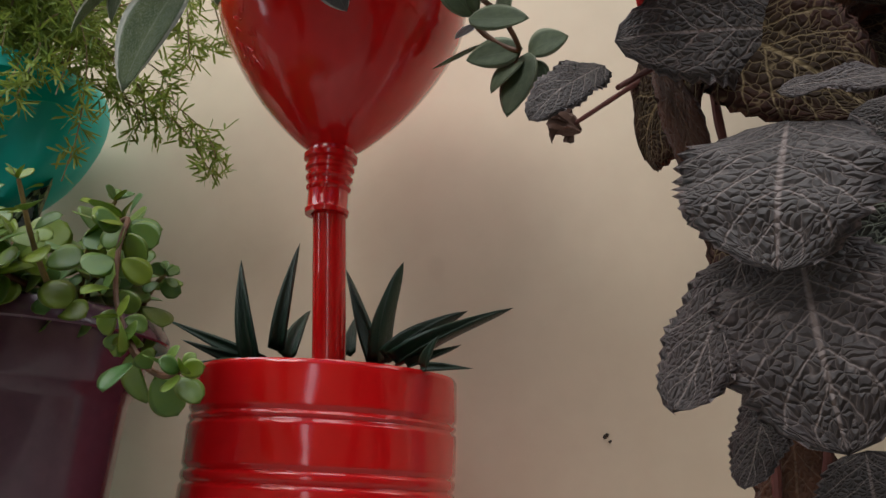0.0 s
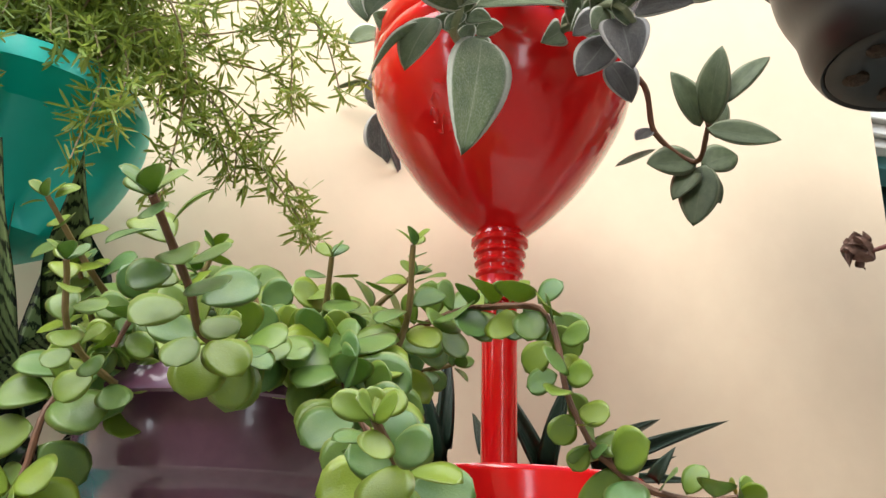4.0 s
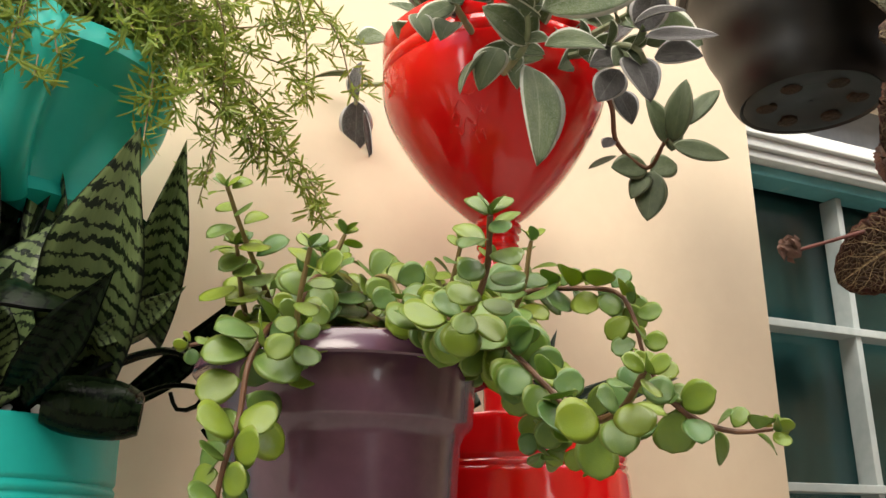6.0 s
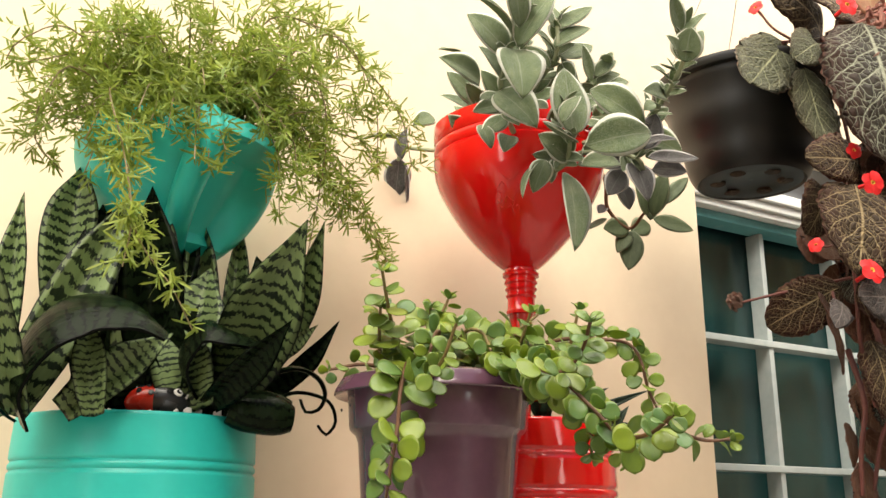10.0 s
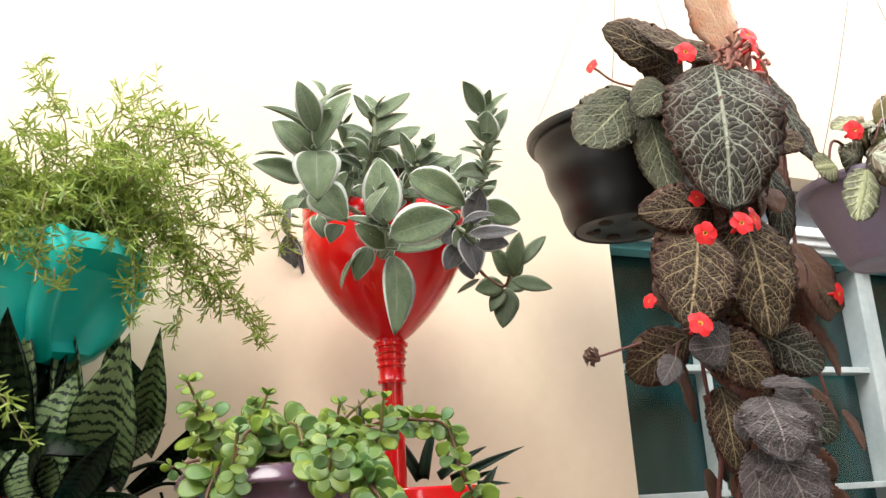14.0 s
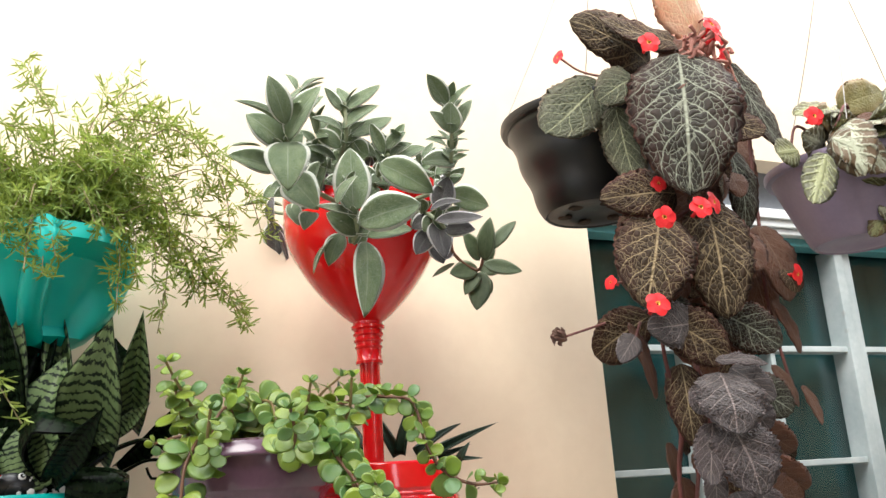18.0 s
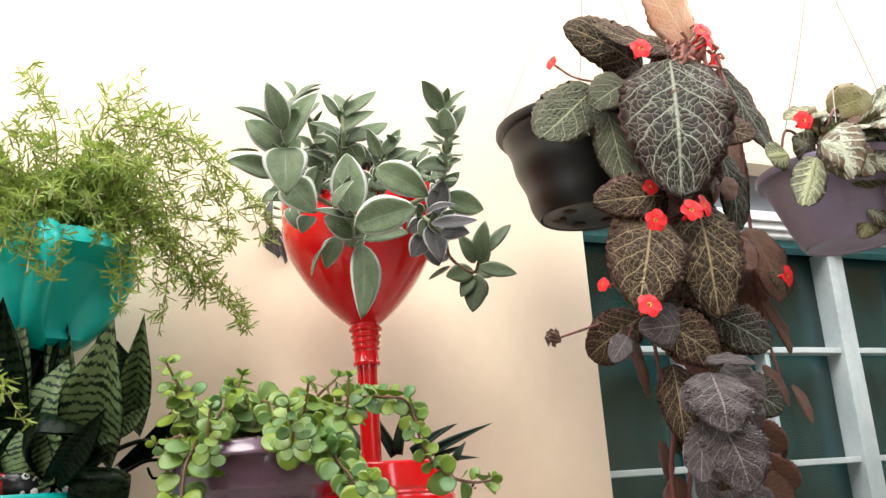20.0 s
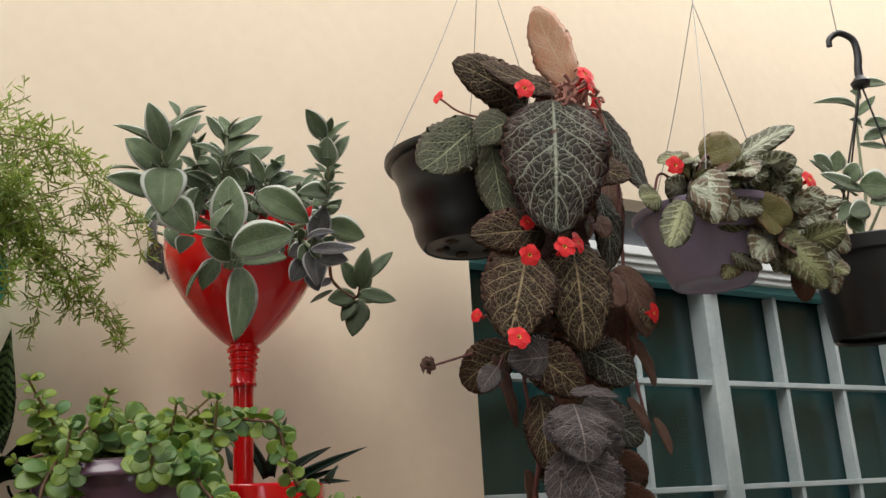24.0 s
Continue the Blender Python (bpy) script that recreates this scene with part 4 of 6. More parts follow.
leaf(plant, (0.2635, 0.3837, 0.4167), (0.2380, 0.3742, 0.4290), 0.0129, 28)
leaf(plant, (0.2748, 0.3815, 0.4271), (0.2635, 0.3720, 0.4337), 0.0119, 18)
leaf(plant, (0.3000, 0.2912, 0.4356), (0.2767, 0.2777, 0.4545), 0.0166, 18)
leaf(plant, (0.3026, 0.2909, 0.4265), (0.3233, 0.2819, 0.4525), 0.0105, -48)
leaf(plant, (0.3030, 0.2916, 0.4080), (0.2985, 0.2782, 0.4304), 0.0245, -38)
leaf(plant, (0.3005, 0.2966, 0.4127), (0.2835, 0.2921, 0.4253), 0.0123, 28)
leaf(plant, (0.3115, 0.2967, 0.4128), (0.3276, 0.2923, 0.4424), 0.0131, -28)
leaf(plant, (0.3113, 0.3126, 0.4104), (0.2904, 0.3081, 0.4087), 0.0080, 68)
leaf(plant, (0.3168, 0.3162, 0.4084), (0.3305, 0.3116, 0.4111), 0.0080, -68)
leaf(plant, (0.3121, 0.3223, 0.4063), (0.2892, 0.3178, 0.4091), 0.0098, 48)
leaf(plant, (0.3229, 0.3292, 0.4057), (0.3405, 0.3292, 0.4085), 0.0081, -68)
leaf(plant, (0.3256, 0.3401, 0.3982), (0.2872, 0.3260, 0.3897), 0.0182, 18)
leaf(plant, (0.3305, 0.3553, 0.3987), (0.3153, 0.3553, 0.3902), 0.0138, 28)
leaf(plant, (0.3198, 0.3624, 0.3587), (0.3274, 0.3529, 0.3883), 0.0213, -8, "plum")
leaf(plant, (0.3415, 0.3774, 0.3808), (0.3818, 0.3774, 0.3712), 0.0243, -8)
leaf(plant, (0.3101, 0.3447, 0.3408), (0.3469, 0.3259, 0.3408), 0.0147, -38, "plum")
leaf(plant, (0.3244, 0.3564, 0.3360), (0.3435, 0.3372, 0.3313), 0.0177, -18, "plum")
leaf(plant, (0.3278, 0.3874, 0.3512), (0.3248, 0.3675, 0.3103), 0.0214, -8, "plum")
leaf(plant, (0.3275, 0.4010, 0.3493), (0.3095, 0.4010, 0.3233), 0.0195, 8, "plum")
leaf(plant, (0.3321, 0.4109, 0.3393), (0.3433, 0.4109, 0.3181), 0.0168, -18, "plum")
leaf(plant, (0.3259, 0.3971, 0.3587), (0.3092, 0.4069, 0.3518), 0.0163, 18, "plum")
leaf(plant, (0.3063, 0.3505, 0.3523), (0.3291, 0.3316, 0.3561), 0.0102, -48, "plum")
leaf(plant, (0.412, 0.450, 0.338), (0.412, 0.430, 0.377), 0.018, -18, "plain")
leaf(plant, (0.417, 0.440, 0.346), (0.443, 0.430, 0.375), 0.013, -23, "plain")
leaf(plant, (0.410, 0.445, 0.329), (0.444, 0.429, 0.319), 0.015, -18, "plain")
leaf(plant, (0.4066, 0.455, 0.338), (0.3865, 0.447, 0.3651), 0.016, 20, "plain")
leaf(plant, (0.427, 0.470, 0.340), (0.430, 0.466, 0.366), 0.013, -18, "plain")
leaf(plant, (0.432, 0.511, 0.3425), (0.3980, 0.510, 0.3350), 0.020, 12, "plain")
leaf(plant, (0.440, 0.512, 0.3400), (0.4640, 0.510, 0.3500), 0.020, -15, "plain")
leaf(plant, (0.434, 0.513, 0.3350), (0.4150, 0.510, 0.3110), 0.015, 18, "plain")
leaf(plant, (0.438, 0.509, 0.3360), (0.4262, 0.506, 0.2930), 0.023, 5, "plain")
leaf(plant, (0.441, 0.514, 0.3340), (0.4500, 0.512, 0.3140), 0.013, -20, "plain")
leaf(plant, (0.405, 0.515, 0.3480), (0.3760, 0.510, 0.3300), 0.009, 50, "plain")
leaf(plant, (0.402, 0.512, 0.3620), (0.3900, 0.508, 0.3500), 0.010, 20, "plum")
leaf(plant, (0.2463, 0.6660, 0.4546), (0.2005, 0.6873, 0.4578), 0.009, 68)
leaf(plant, (0.2410, 0.6767, 0.4354), (0.2485, 0.6980, 0.3981), 0.027, 8, "plum")
leaf(plant, (0.2336, 0.6553, 0.4301), (0.2336, 0.6447, 0.4610), 0.016, -38, "plum")
leaf(plant, (0.2245, 0.5726, 0.4445), (0.2013, 0.5726, 0.4314), 0.0178, 18)
leaf(plant, (0.2090, 0.4144, 0.3628), (0.1973, 0.4046, 0.3421), 0.0162, 8)
leaf(plant, (0.1941, 0.4365, 0.3774), (0.1990, 0.4268, 0.3537), 0.0134, -18)
leaf(plant, (0.2442, 0.6660, 0.4215), (0.2645, 0.6980, 0.3895), 0.008, -48, "plum")
fuzz = random.Random(17)


def whorls(points, size, first=0.45, gap=0.0145):
    """Crossed leaf pairs up a felted stem, shorter towards its tip."""
    line = curve_points(points, 0.002)
    turn, k = fuzz.uniform(0, 3), int(len(line) * first)
    step = max(2, int(gap / 0.002))
    while k < len(line) - 1:
        way = (line[k + 1] - line[k - 1]).normalized()
        f = k / len(line)
        turn += math.pi / 2 + fuzz.uniform(-0.3, 0.3)
        side = way.orthogonal().normalized()
        side.rotate(Matrix.Rotation(turn, 3, way))
        for s in (1, -1):
            long = size * (1.15 - 0.5 * f) * fuzz.uniform(0.85, 1.15)
            out = (side * s + way * (0.25 + 0.9 * f)).normalized()
            set_leaf(plant, fuzz.choice(LEAVES["felted"][""]), line[k], line[k] + out * long, long * 0.54, fuzz.uniform(-15, 15), toward=way + Vector((0, -0.35, 0.1)))
        k += step


whorls([HEART, (0.1901, 0.3969, 0.3893), (0.1715, 0.3609, 0.4107), (0.1637, 0.3295, 0.4384)], 0.036)
whorls([HEART, (0.2444, 0.4256, 0.4154), (0.2367, 0.3844, 0.4336), (0.2331, 0.3724, 0.4693)], 0.034)
whorls([HEART, (0.2811, 0.4204, 0.4094), (0.2791, 0.3849, 0.4191), (0.2805, 0.3678, 0.4299)], 0.030)
whorls([HEART, (0.3305, 0.3897, 0.3876), (0.3255, 0.3446, 0.3981), (0.3068, 0.2982, 0.4143), (0.3034, 0.2907, 0.4461)], 0.027)
whorls([HEART, (0.2389, 0.3763, 0.3367), (0.2281, 0.3566, 0.3574), (0.2249, 0.3505, 0.3794)], 0.026)
whorls([HEART, (0.2173, 0.4114, 0.4232), (0.2078, 0.3910, 0.4446), (0.2053, 0.3890, 0.4771)], 0.032)
whorls([HEART, (0.3267, 0.4232, 0.4222), (0.3261, 0.4091, 0.4413)], 0.030)
whorls([HEART, (0.3197, 0.4139, 0.3714), (0.3233, 0.3799, 0.3542), (0.3302, 0.3651, 0.3537)], 0.030)
for k in range(46):
    a = math.tau * k / 46 * 7
    r = fuzz.uniform(0.01, 0.075)
    x, y, z = FX + r * math.cos(a), FY - 0.03 + r * 0.8 * math.sin(a), fuzz.uniform(0.418, 0.470) - r * 0.3
    d = Vector((math.cos(a), math.sin(a) - 0.35, fuzz.uniform(-0.1, 1.3))).normalized() * fuzz.uniform(0.03, 0.05)
    leaf(plant, (x, y, z), (x + d.x, y + d.y, z + d.z), d.length * fuzz.uniform(0.38, 0.52), fuzz.uniform(-50, 50), fuzz.choice(("", "", "", "plum")))

# the dark aloes in the red pot
plant = thing("aloe", (0.311, 0.538, 0.112), "dark green spiky aloe rosettes in the red pot", "plant")
plant["sort"] = "aloe"
leaf(plant, (0.2641, 0.5302, 0.1379), (0.2480, 0.5302, 0.2026), 0.0182, 27)
leaf(plant, (0.2732, 0.5504, 0.1510), (0.2772, 0.5605, 0.2227), 0.0156, 29)
leaf(plant, (0.2631, 0.5403, 0.1369), (0.2005, 0.5302, 0.1622), 0.0130, 25)
leaf(plant, (0.2591, 0.5403, 0.1369), (0.2217, 0.5100, 0.1460), 0.0130, 15)
leaf(plant, (0.2742, 0.5706, 0.1450), (0.2793, 0.5908, 0.1813), 0.0182, 30)
leaf(plant, (0.2591, 0.5302, 0.1339), (0.2338, 0.4999, 0.1298), 0.0104, 23)
leaf(plant, (0.3399, 0.5605, 0.1440), (0.3096, 0.5706, 0.2066), 0.0169, 13)
leaf(plant, (0.3469, 0.5504, 0.1440), (0.3570, 0.5373, 0.2036), 0.0182, -21)
leaf(plant, (0.3560, 0.5302, 0.1389), (0.4025, 0.5201, 0.1682), 0.0143, -31)
leaf(plant, (0.3661, 0.5201, 0.1359), (0.4328, 0.4938, 0.1652), 0.0143, -16)
leaf(plant, (0.3843, 0.4898, 0.1298), (0.3924, 0.4797, 0.1460), 0.0117, -15)
leaf(plant, (0.3813, 0.4999, 0.1298), (0.4116, 0.4898, 0.1288), 0.0078, -15)
leaf(plant, (0.3116, 0.5908, 0.1510), (0.3085, 0.6110, 0.1813), 0.0130, 32)
leaf(plant, (0.3712, 0.5100, 0.1329), (0.4025, 0.4999, 0.1440), 0.0091, -17)

# the snake plant in the turquoise pot
plant = thing("snake_plant", (-0.041, 0.597, 0.112), "dwarf snake plant with broad dark-banded leaves in the turquoise pot", "plant")
plant["sort"] = "snake"
leaf(plant, (-0.0427, 0.5614, 0.1548), (-0.0604, 0.5457, 0.3032), 0.050, 10, "darkened")
leaf(plant, (-0.0500, 0.6032, 0.1579), (-0.0030, 0.6136, 0.3168), 0.045, 10, "darkened")
leaf(plant, (-0.0834, 0.5927, 0.1579), (-0.0834, 0.6032, 0.3095), 0.039, 0, "darkened")
leaf(plant, (-0.1535, 0.5091, 0.1224), (-0.2141, 0.4569, 0.2603), 0.051, 0)
leaf(plant, (-0.1127, 0.6032, 0.2164), (-0.1054, 0.6136, 0.3377), 0.044, 10)
leaf(plant, (-0.1451, 0.5405, 0.1266), (-0.0761, 0.5405, 0.2938), 0.044, 20)
leaf(plant, (-0.0416, 0.5823, 0.1809), (-0.0531, 0.5927, 0.3241), 0.061, 0)
leaf(plant, (0.0305, 0.5614, 0.1600), (0.0305, 0.4308, 0.2582), 0.062, 5)
leaf(plant, (0.0639, 0.5718, 0.1872), (0.0608, 0.4674, 0.2729), 0.031, 20)
leaf(plant, (0.0252, 0.5927, 0.1652), (0.0430, 0.6241, 0.3136), 0.023, 20)
leaf(plant, (0.0106, 0.5927, 0.1642), (-0.0061, 0.6136, 0.3220), 0.030, 10)
leaf(plant, (-0.0080, 0.5050, 0.1310), (0.0263, 0.4412, 0.1830), 0.027, 20, "darkened")
leaf(plant, (0.0294, 0.5196, 0.1652), (0.0723, 0.4987, 0.1945), 0.018, 30)
leaf(plant, (-0.0970, 0.4987, 0.1151), (-0.1054, 0.5091, 0.1830), 0.024, 10)
leaf(plant, (-0.1096, 0.5144, 0.1172), (-0.0479, 0.4935, 0.1736), 0.034, -15)
leaf(plant, (-0.0186, 0.5196, 0.1255), (-0.0364, 0.5300, 0.1882), 0.048, 0)
leaf(plant, (-0.1691, 0.4987, 0.1099), (-0.2005, 0.4778, 0.1391), 0.023, 10)
leaf(plant, (0.0660, 0.5823, 0.1903), (0.0493, 0.5927, 0.2718), 0.037, 10, "darkened")
leaf(plant, (-0.0751, 0.5718, 0.1423), (-0.0761, 0.5823, 0.2802), 0.050, -10)
leaf(plant, (-0.1482, 0.6136, 0.1537), (-0.1493, 0.6241, 0.3053), 0.025, 10)
leaf(plant, (-0.0228, 0.5614, 0.1433), (0.0012, 0.5718, 0.2488), 0.052, 0)
# filler leaves whose near-black colour stands in for shade between the blades
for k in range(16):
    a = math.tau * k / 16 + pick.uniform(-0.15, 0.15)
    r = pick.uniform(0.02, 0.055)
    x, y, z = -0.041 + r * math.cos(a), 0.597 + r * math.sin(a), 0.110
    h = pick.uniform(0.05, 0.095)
    leaf(plant, (x, y, z), (x + 0.03 * math.cos(a), y + 0.03 * math.sin(a), z + h), pick.uniform(0.03, 0.045), pick.uniform(-70, 70), "darkened")


def strap(parent, points, widths, normal, material, label=""):
    """A long curled leaf: a thick ribbon along points."""
    bm = bmesh.new()
    uvl = bm.loops.layers.uv.new("UVMap")
    line = curve_points(points, 0.004)
    rows, n = [], Vector(normal)
    many = len(line)
    for k, p in enumerate(line):
        way = (line[min(k + 1, many - 1)] - line[max(k - 1, 0)]).normalized()
        side = n.normalized()
        side = (side - way * side.dot(way)).normalized()
        up = way.cross(side)
        f = k / (many - 1)
        i = min(int(f * (len(widths) - 1)), len(widths) - 2)
        w = widths[i] + (widths[i + 1] - widths[i]) * (f * (len(widths) - 1) - i)
        p = p - parent.location
        rows.append([bm.verts.new(p + side * w * s + up * (0.0011 * h - 0.55 * w * s * s)) for h, ss in ((1, (-0.5, -0.25, 0, 0.25, 0.5)), (-1, (0.5, 0.25, 0, -0.25, -0.5))) for s in ss])
    for k, (a, b) in enumerate(zip(rows, rows[1:])):
        for j in range(10):
            f = bm.faces.new((a[j], a[(j + 1) % 10], b[(j + 1) % 10], b[j]))
            for loop, (kk, jj) in zip(f.loops, ((k, j), (k, j + 1), (k + 1, j + 1), (k + 1, j))):
                jj %= 10
                loop[uvl].uv = ((jj if jj < 5 else 9 - jj) / 4, kk / many)
    bm.faces.new(rows[0])
    bm.faces.new(rows[-1][::-1])
    return part("leaf", bm, material, parent, label)


def roll(parent, at, way, radius, long, turns, material, label):
    """A leaf rolled up about the line way: a thick spiral sheet, a little barrel-shaped."""
    bm = bmesh.new()
    uvl = bm.loops.layers.uv.new("UVMap")
    turn = Vector(way).to_track_quat("Z", "Y").to_matrix()
    shift = Vector(at) - parent.location
    many, across, grid = 46, 9, []
    for layer in (0.0, 0.0022):
        sheet = []
        for k in range(many + 1):
            f = k / many
            a = f * turns * math.tau
            row = []
            for j in range(across):
                s = -1 + 2 * j / (across - 1)
                edge = 1 - 0.25 * max(0, f - 0.75) / 0.25
                r = radius * (1 - 0.26 * s * s * abs(s) - 0.28 * (1 - f)) - layer
                row.append(bm.verts.new(turn @ Vector((r * math.cos(a), r * math.sin(a), s * edge * long * 0.5)) + shift))
            sheet.append(row)
        grid.append(sheet)
    rim = [(0, j) for j in range(across)] + [(k, across - 1) for k in range(1, many + 1)] + [(many, j) for j in range(across - 2, -1, -1)] + [(k, 0) for k in range(many - 1, 0, -1)]
    for sheet in grid:
        for k in range(many):
            for j in range(across - 1):
                f = bm.faces.new((sheet[k][j], sheet[k + 1][j], sheet[k + 1][j + 1], sheet[k][j + 1]))
                for loop, (kk, jj) in zip(f.loops, ((k, j), (k + 1, j), (k + 1, j + 1), (k, j + 1))):
                    loop[uvl].uv = (0.08 + 0.84 * jj / (across - 1), kk / many)
    for (k, j), (kk, jj) in zip(rim, rim[1:] + rim[:1]):
        bm.faces.new((grid[0][k][j], grid[0][kk][jj], grid[1][kk][jj], grid[1][k][j]))
    return part("leaf", bm, material, parent, label)


strap(plant, [(-0.1409, 0.5300, 0.1119), (-0.1535, 0.5091, 0.1412), (-0.1388, 0.4882, 0.1726), (-0.1096, 0.4778, 0.1861), (-0.0793, 0.4674, 0.1809), (-0.0573, 0.4674, 0.1673)], (0.050, 0.060, 0.062, 0.056, 0.040, 0.012), (0.1, 0.75, 0.7), SNAKEDARK, "dark arched leaf bent over itself")
strap(plant, [(0.006, 0.545, 0.128), (0.036, 0.540, 0.152), (0.0684, 0.5351, 0.1638), (0.0890, 0.532, 0.157), (0.0968, 0.531, 0.142), (0.0905, 0.531, 0.1285), (0.0790, 0.533, 0.1265), (0.0745, 0.534, 0.1370)], (0.034, 0.026, 0.019, 0.016, 0.014, 0.010, 0.006, 0.002), (0.3, 1.0, 0.1), SNAKEDARK, "dark leaf tip curled into a ring")
roll(plant, (0.0290, 0.505, 0.1200), (0.95, -0.16, -0.10), 0.0190, 0.052, 1.55, SNAKEDARK, "dark leaf rolled up over the pot rim")
leaf(plant, (0.060, 0.610, 0.150), (0.1232, 0.5701, 0.2153), 0.024, 35, "darkened")
strap(plant, [(0.052, 0.560, 0.135), (0.080, 0.556, 0.146), (0.108, 0.552, 0.140), (0.116, 0.551, 0.122), (0.107, 0.551, 0.110), (0.099, 0.552, 0.118)], (0.012, 0.009, 0.007, 0.005, 0.004, 0.0015), (0.3, 1.0, 0.1), SNAKEDARK, "thin dry leaf tip curled like a hook")
strap(plant, [(-0.0113, 0.5405, 0.1297), (-0.0364, 0.5091, 0.1579), (-0.0281, 0.4882, 0.1788), (-0.0061, 0.4778, 0.1746), (0.0200, 0.4778, 0.1684)], (0.032, 0.036, 0.034, 0.024, 0.008), (0.1, 0.75, 0.7), SNAKEDARK, "dark leaf bent forwards")
strap(plant, [(-0.1545, 0.5091, 0.1119), (-0.1754, 0.4882, 0.1213), (-0.1963, 0.4778, 0.1255), (-0.2067, 0.4778, 0.1109)], (0.030, 0.034, 0.026, 0.010), (0.3157, 1.0630, 0.3095), SNAKEDARK, "dark leaf bent over the pot rim")

# the painted ladybird stone
def ladybird(at, m):
    bm = bmesh.new()
    bmesh.ops.create_uvsphere(bm, u_segments=28, v_segments=18, radius=1.0)
    for v in bm.verts:
        v.co = Vector((v.co.x * 0.021, v.co.y * 0.013, max(-0.6, v.co.z) * 0.0125 + 0.0075))
    for f in bm.faces:
        c = f.calc_center_median()
        f.material_index = 1 if c.x > -0.0030 or abs(c.y) < 0.0006 else 0
    spots = [(-0.007, 0.5), (-0.013, 0.8), (-0.006, 1.1), (-0.014, 0.2), (-0.007, -0.5), (-0.013, -0.8), (-0.006, -1.1), (-0.011, -0.35)]

    def dab(x, side, r, index, lift):
        """A flat round dab of paint on the stone's skin."""
        y = math.sin(side) * 0.013 * math.sqrt(max(0, 1 - (x / 0.021) ** 2))
        z = math.cos(side) * 0.0125 * math.sqrt(max(0, 1 - (x / 0.021) ** 2))
        out = Vector((x / 0.021 ** 2, y / 0.013 ** 2, z / 0.0125 ** 2)).normalized()
        turn = out.to_track_quat("Z", "Y").to_matrix().to_4x4()
        made = bmesh.ops.create_cone(bm, cap_ends=True, segments=14, radius1=r, radius2=r * 0.85, depth=0.0010, matrix=Matrix.Translation(Vector((x, y, z + 0.0075)) + out * lift) @ turn)
        for f in {f for v in made["verts"] for f in v.link_faces}:
            f.material_index = index

    for x, s in spots:
        dab(x, s, 0.0019, 1, 0.0002)
    for s in (-0.95, -0.30):
        dab(0.0105, s, 0.0030, 2, 0.0003)
        dab(0.0108, s, 0.0019, 1, 0.0008)
        dab(0.0112, s, 0.0008, 2, 0.0013)
    for k in range(5):
        dab(0.0158 + 0.0010 * math.sin(k / 4 * math.pi), -1.15 + 0.28 * k, 0.0008, 2, 0.0004)
    ob = new("ladybird_stone", mesh_of("ladybird_stone", bm, (REDSTONE, INKBLACK, INKWHITE)))
    ob.matrix_world = Matrix.Translation(at) @ m @ Matrix.Scale(1.22, 4)
    return tagged(ob, "small stone painted as a red and black ladybird", "ornament")


ladybird((-0.0440, 0.5290, 0.1165), Matrix.Rotation(radians(-10), 4, "Z"))

# the jade-leaved plant in the plum pot
plant = thing("jade_plant", (0.155, 0.441, 0.122), "bright green round-leaved trailing succulent in the plum pot", "plant")
plant["sort"] = "jade"
jr = random.Random(8)


def sprig(plant, points, size, gap, tip=True):
    """A jade stem with crossed pairs of round leaves, smaller towards its tip."""
    shoot(plant, points, 0.0020, 0.0011, STALK if points[-1][2] < points[0][2] + 0.03 else JADESTEM)
    line = curve_points(points, 0.002)
    total = sum((b - a).length for a, b in zip(line, line[1:]))
    run, nxt, turn = 0.0, gap * 0.8, jr.uniform(0, 3)
    for a, b in zip(line, line[1:]):
        run += (b - a).length
        if run < nxt:
            continue
        nxt += gap * jr.uniform(0.8, 1.2)
        turn += math.pi / 2 + jr.uniform(-0.3, 0.3)
        way = (b - a).normalized()
        grow = 1.0 - 0.5 * max(0, run / total - 0.55) / 0.45
        upright = way.z > 0.45
        side = Vector((1, 0, 0)) if upright else way.orthogonal().normalized()
        side = (side - way * side.dot(way)).normalized()
        side.rotate(Matrix.Rotation(turn, 3, way))
        for s in (1, -1):
            if jr.random() < 0.05:
                continue
            long = size * 1.16 * grow * jr.uniform(0.85, 1.15)
            if upright:
                out = (side * s + way * jr.uniform(-0.05, 0.35) + Vector((jr.uniform(-0.15, 0.15), jr.uniform(-0.15, 0.1), jr.uniform(-0.2, 0.05)))).normalized()
                face = way + Vector((jr.uniform(-0.2, 0.2), jr.uniform(-0.35, 0.0), 0.2))
            else:
                out = (side * s + way * jr.uniform(0.1, 0.5) + Vector((jr.uniform(-0.2, 0.2), jr.uniform(-0.35, 0.0), jr.uniform(-0.35, 0.1)))).normalized()
                face = Vector((jr.uniform(-0.6, 0.2), -0.85, jr.uniform(0.0, 0.6) + (0.25 if way.z > -0.5 else 0.0)))
            if not upright and way.z > -0.5:
                long *= 0.65 if out.z > 0.35 else 0.90
            base = b + out * 0.002
            set_leaf(plant, jr.choice(LEAVES["jade"][""]), base, base + out * long, long * jr.uniform(0.78, 0.98), jr.uniform(-20, 20), toward=face)
    if tip:
        end, way = line[-1], (line[-1] - line[-4]).normalized()
        for s in range(4):
            out = (way * 0.7 + Vector((math.cos(s * 1.57 + turn), math.sin(s * 1.57 + turn), 0.2))).normalized()
            set_leaf(plant, jr.choice(LEAVES["jade"][""]), end, end + out * size * 0.55, size * 0.40, jr.uniform(-20, 20), toward=way + Vector((0, -0.3, 0.2)))


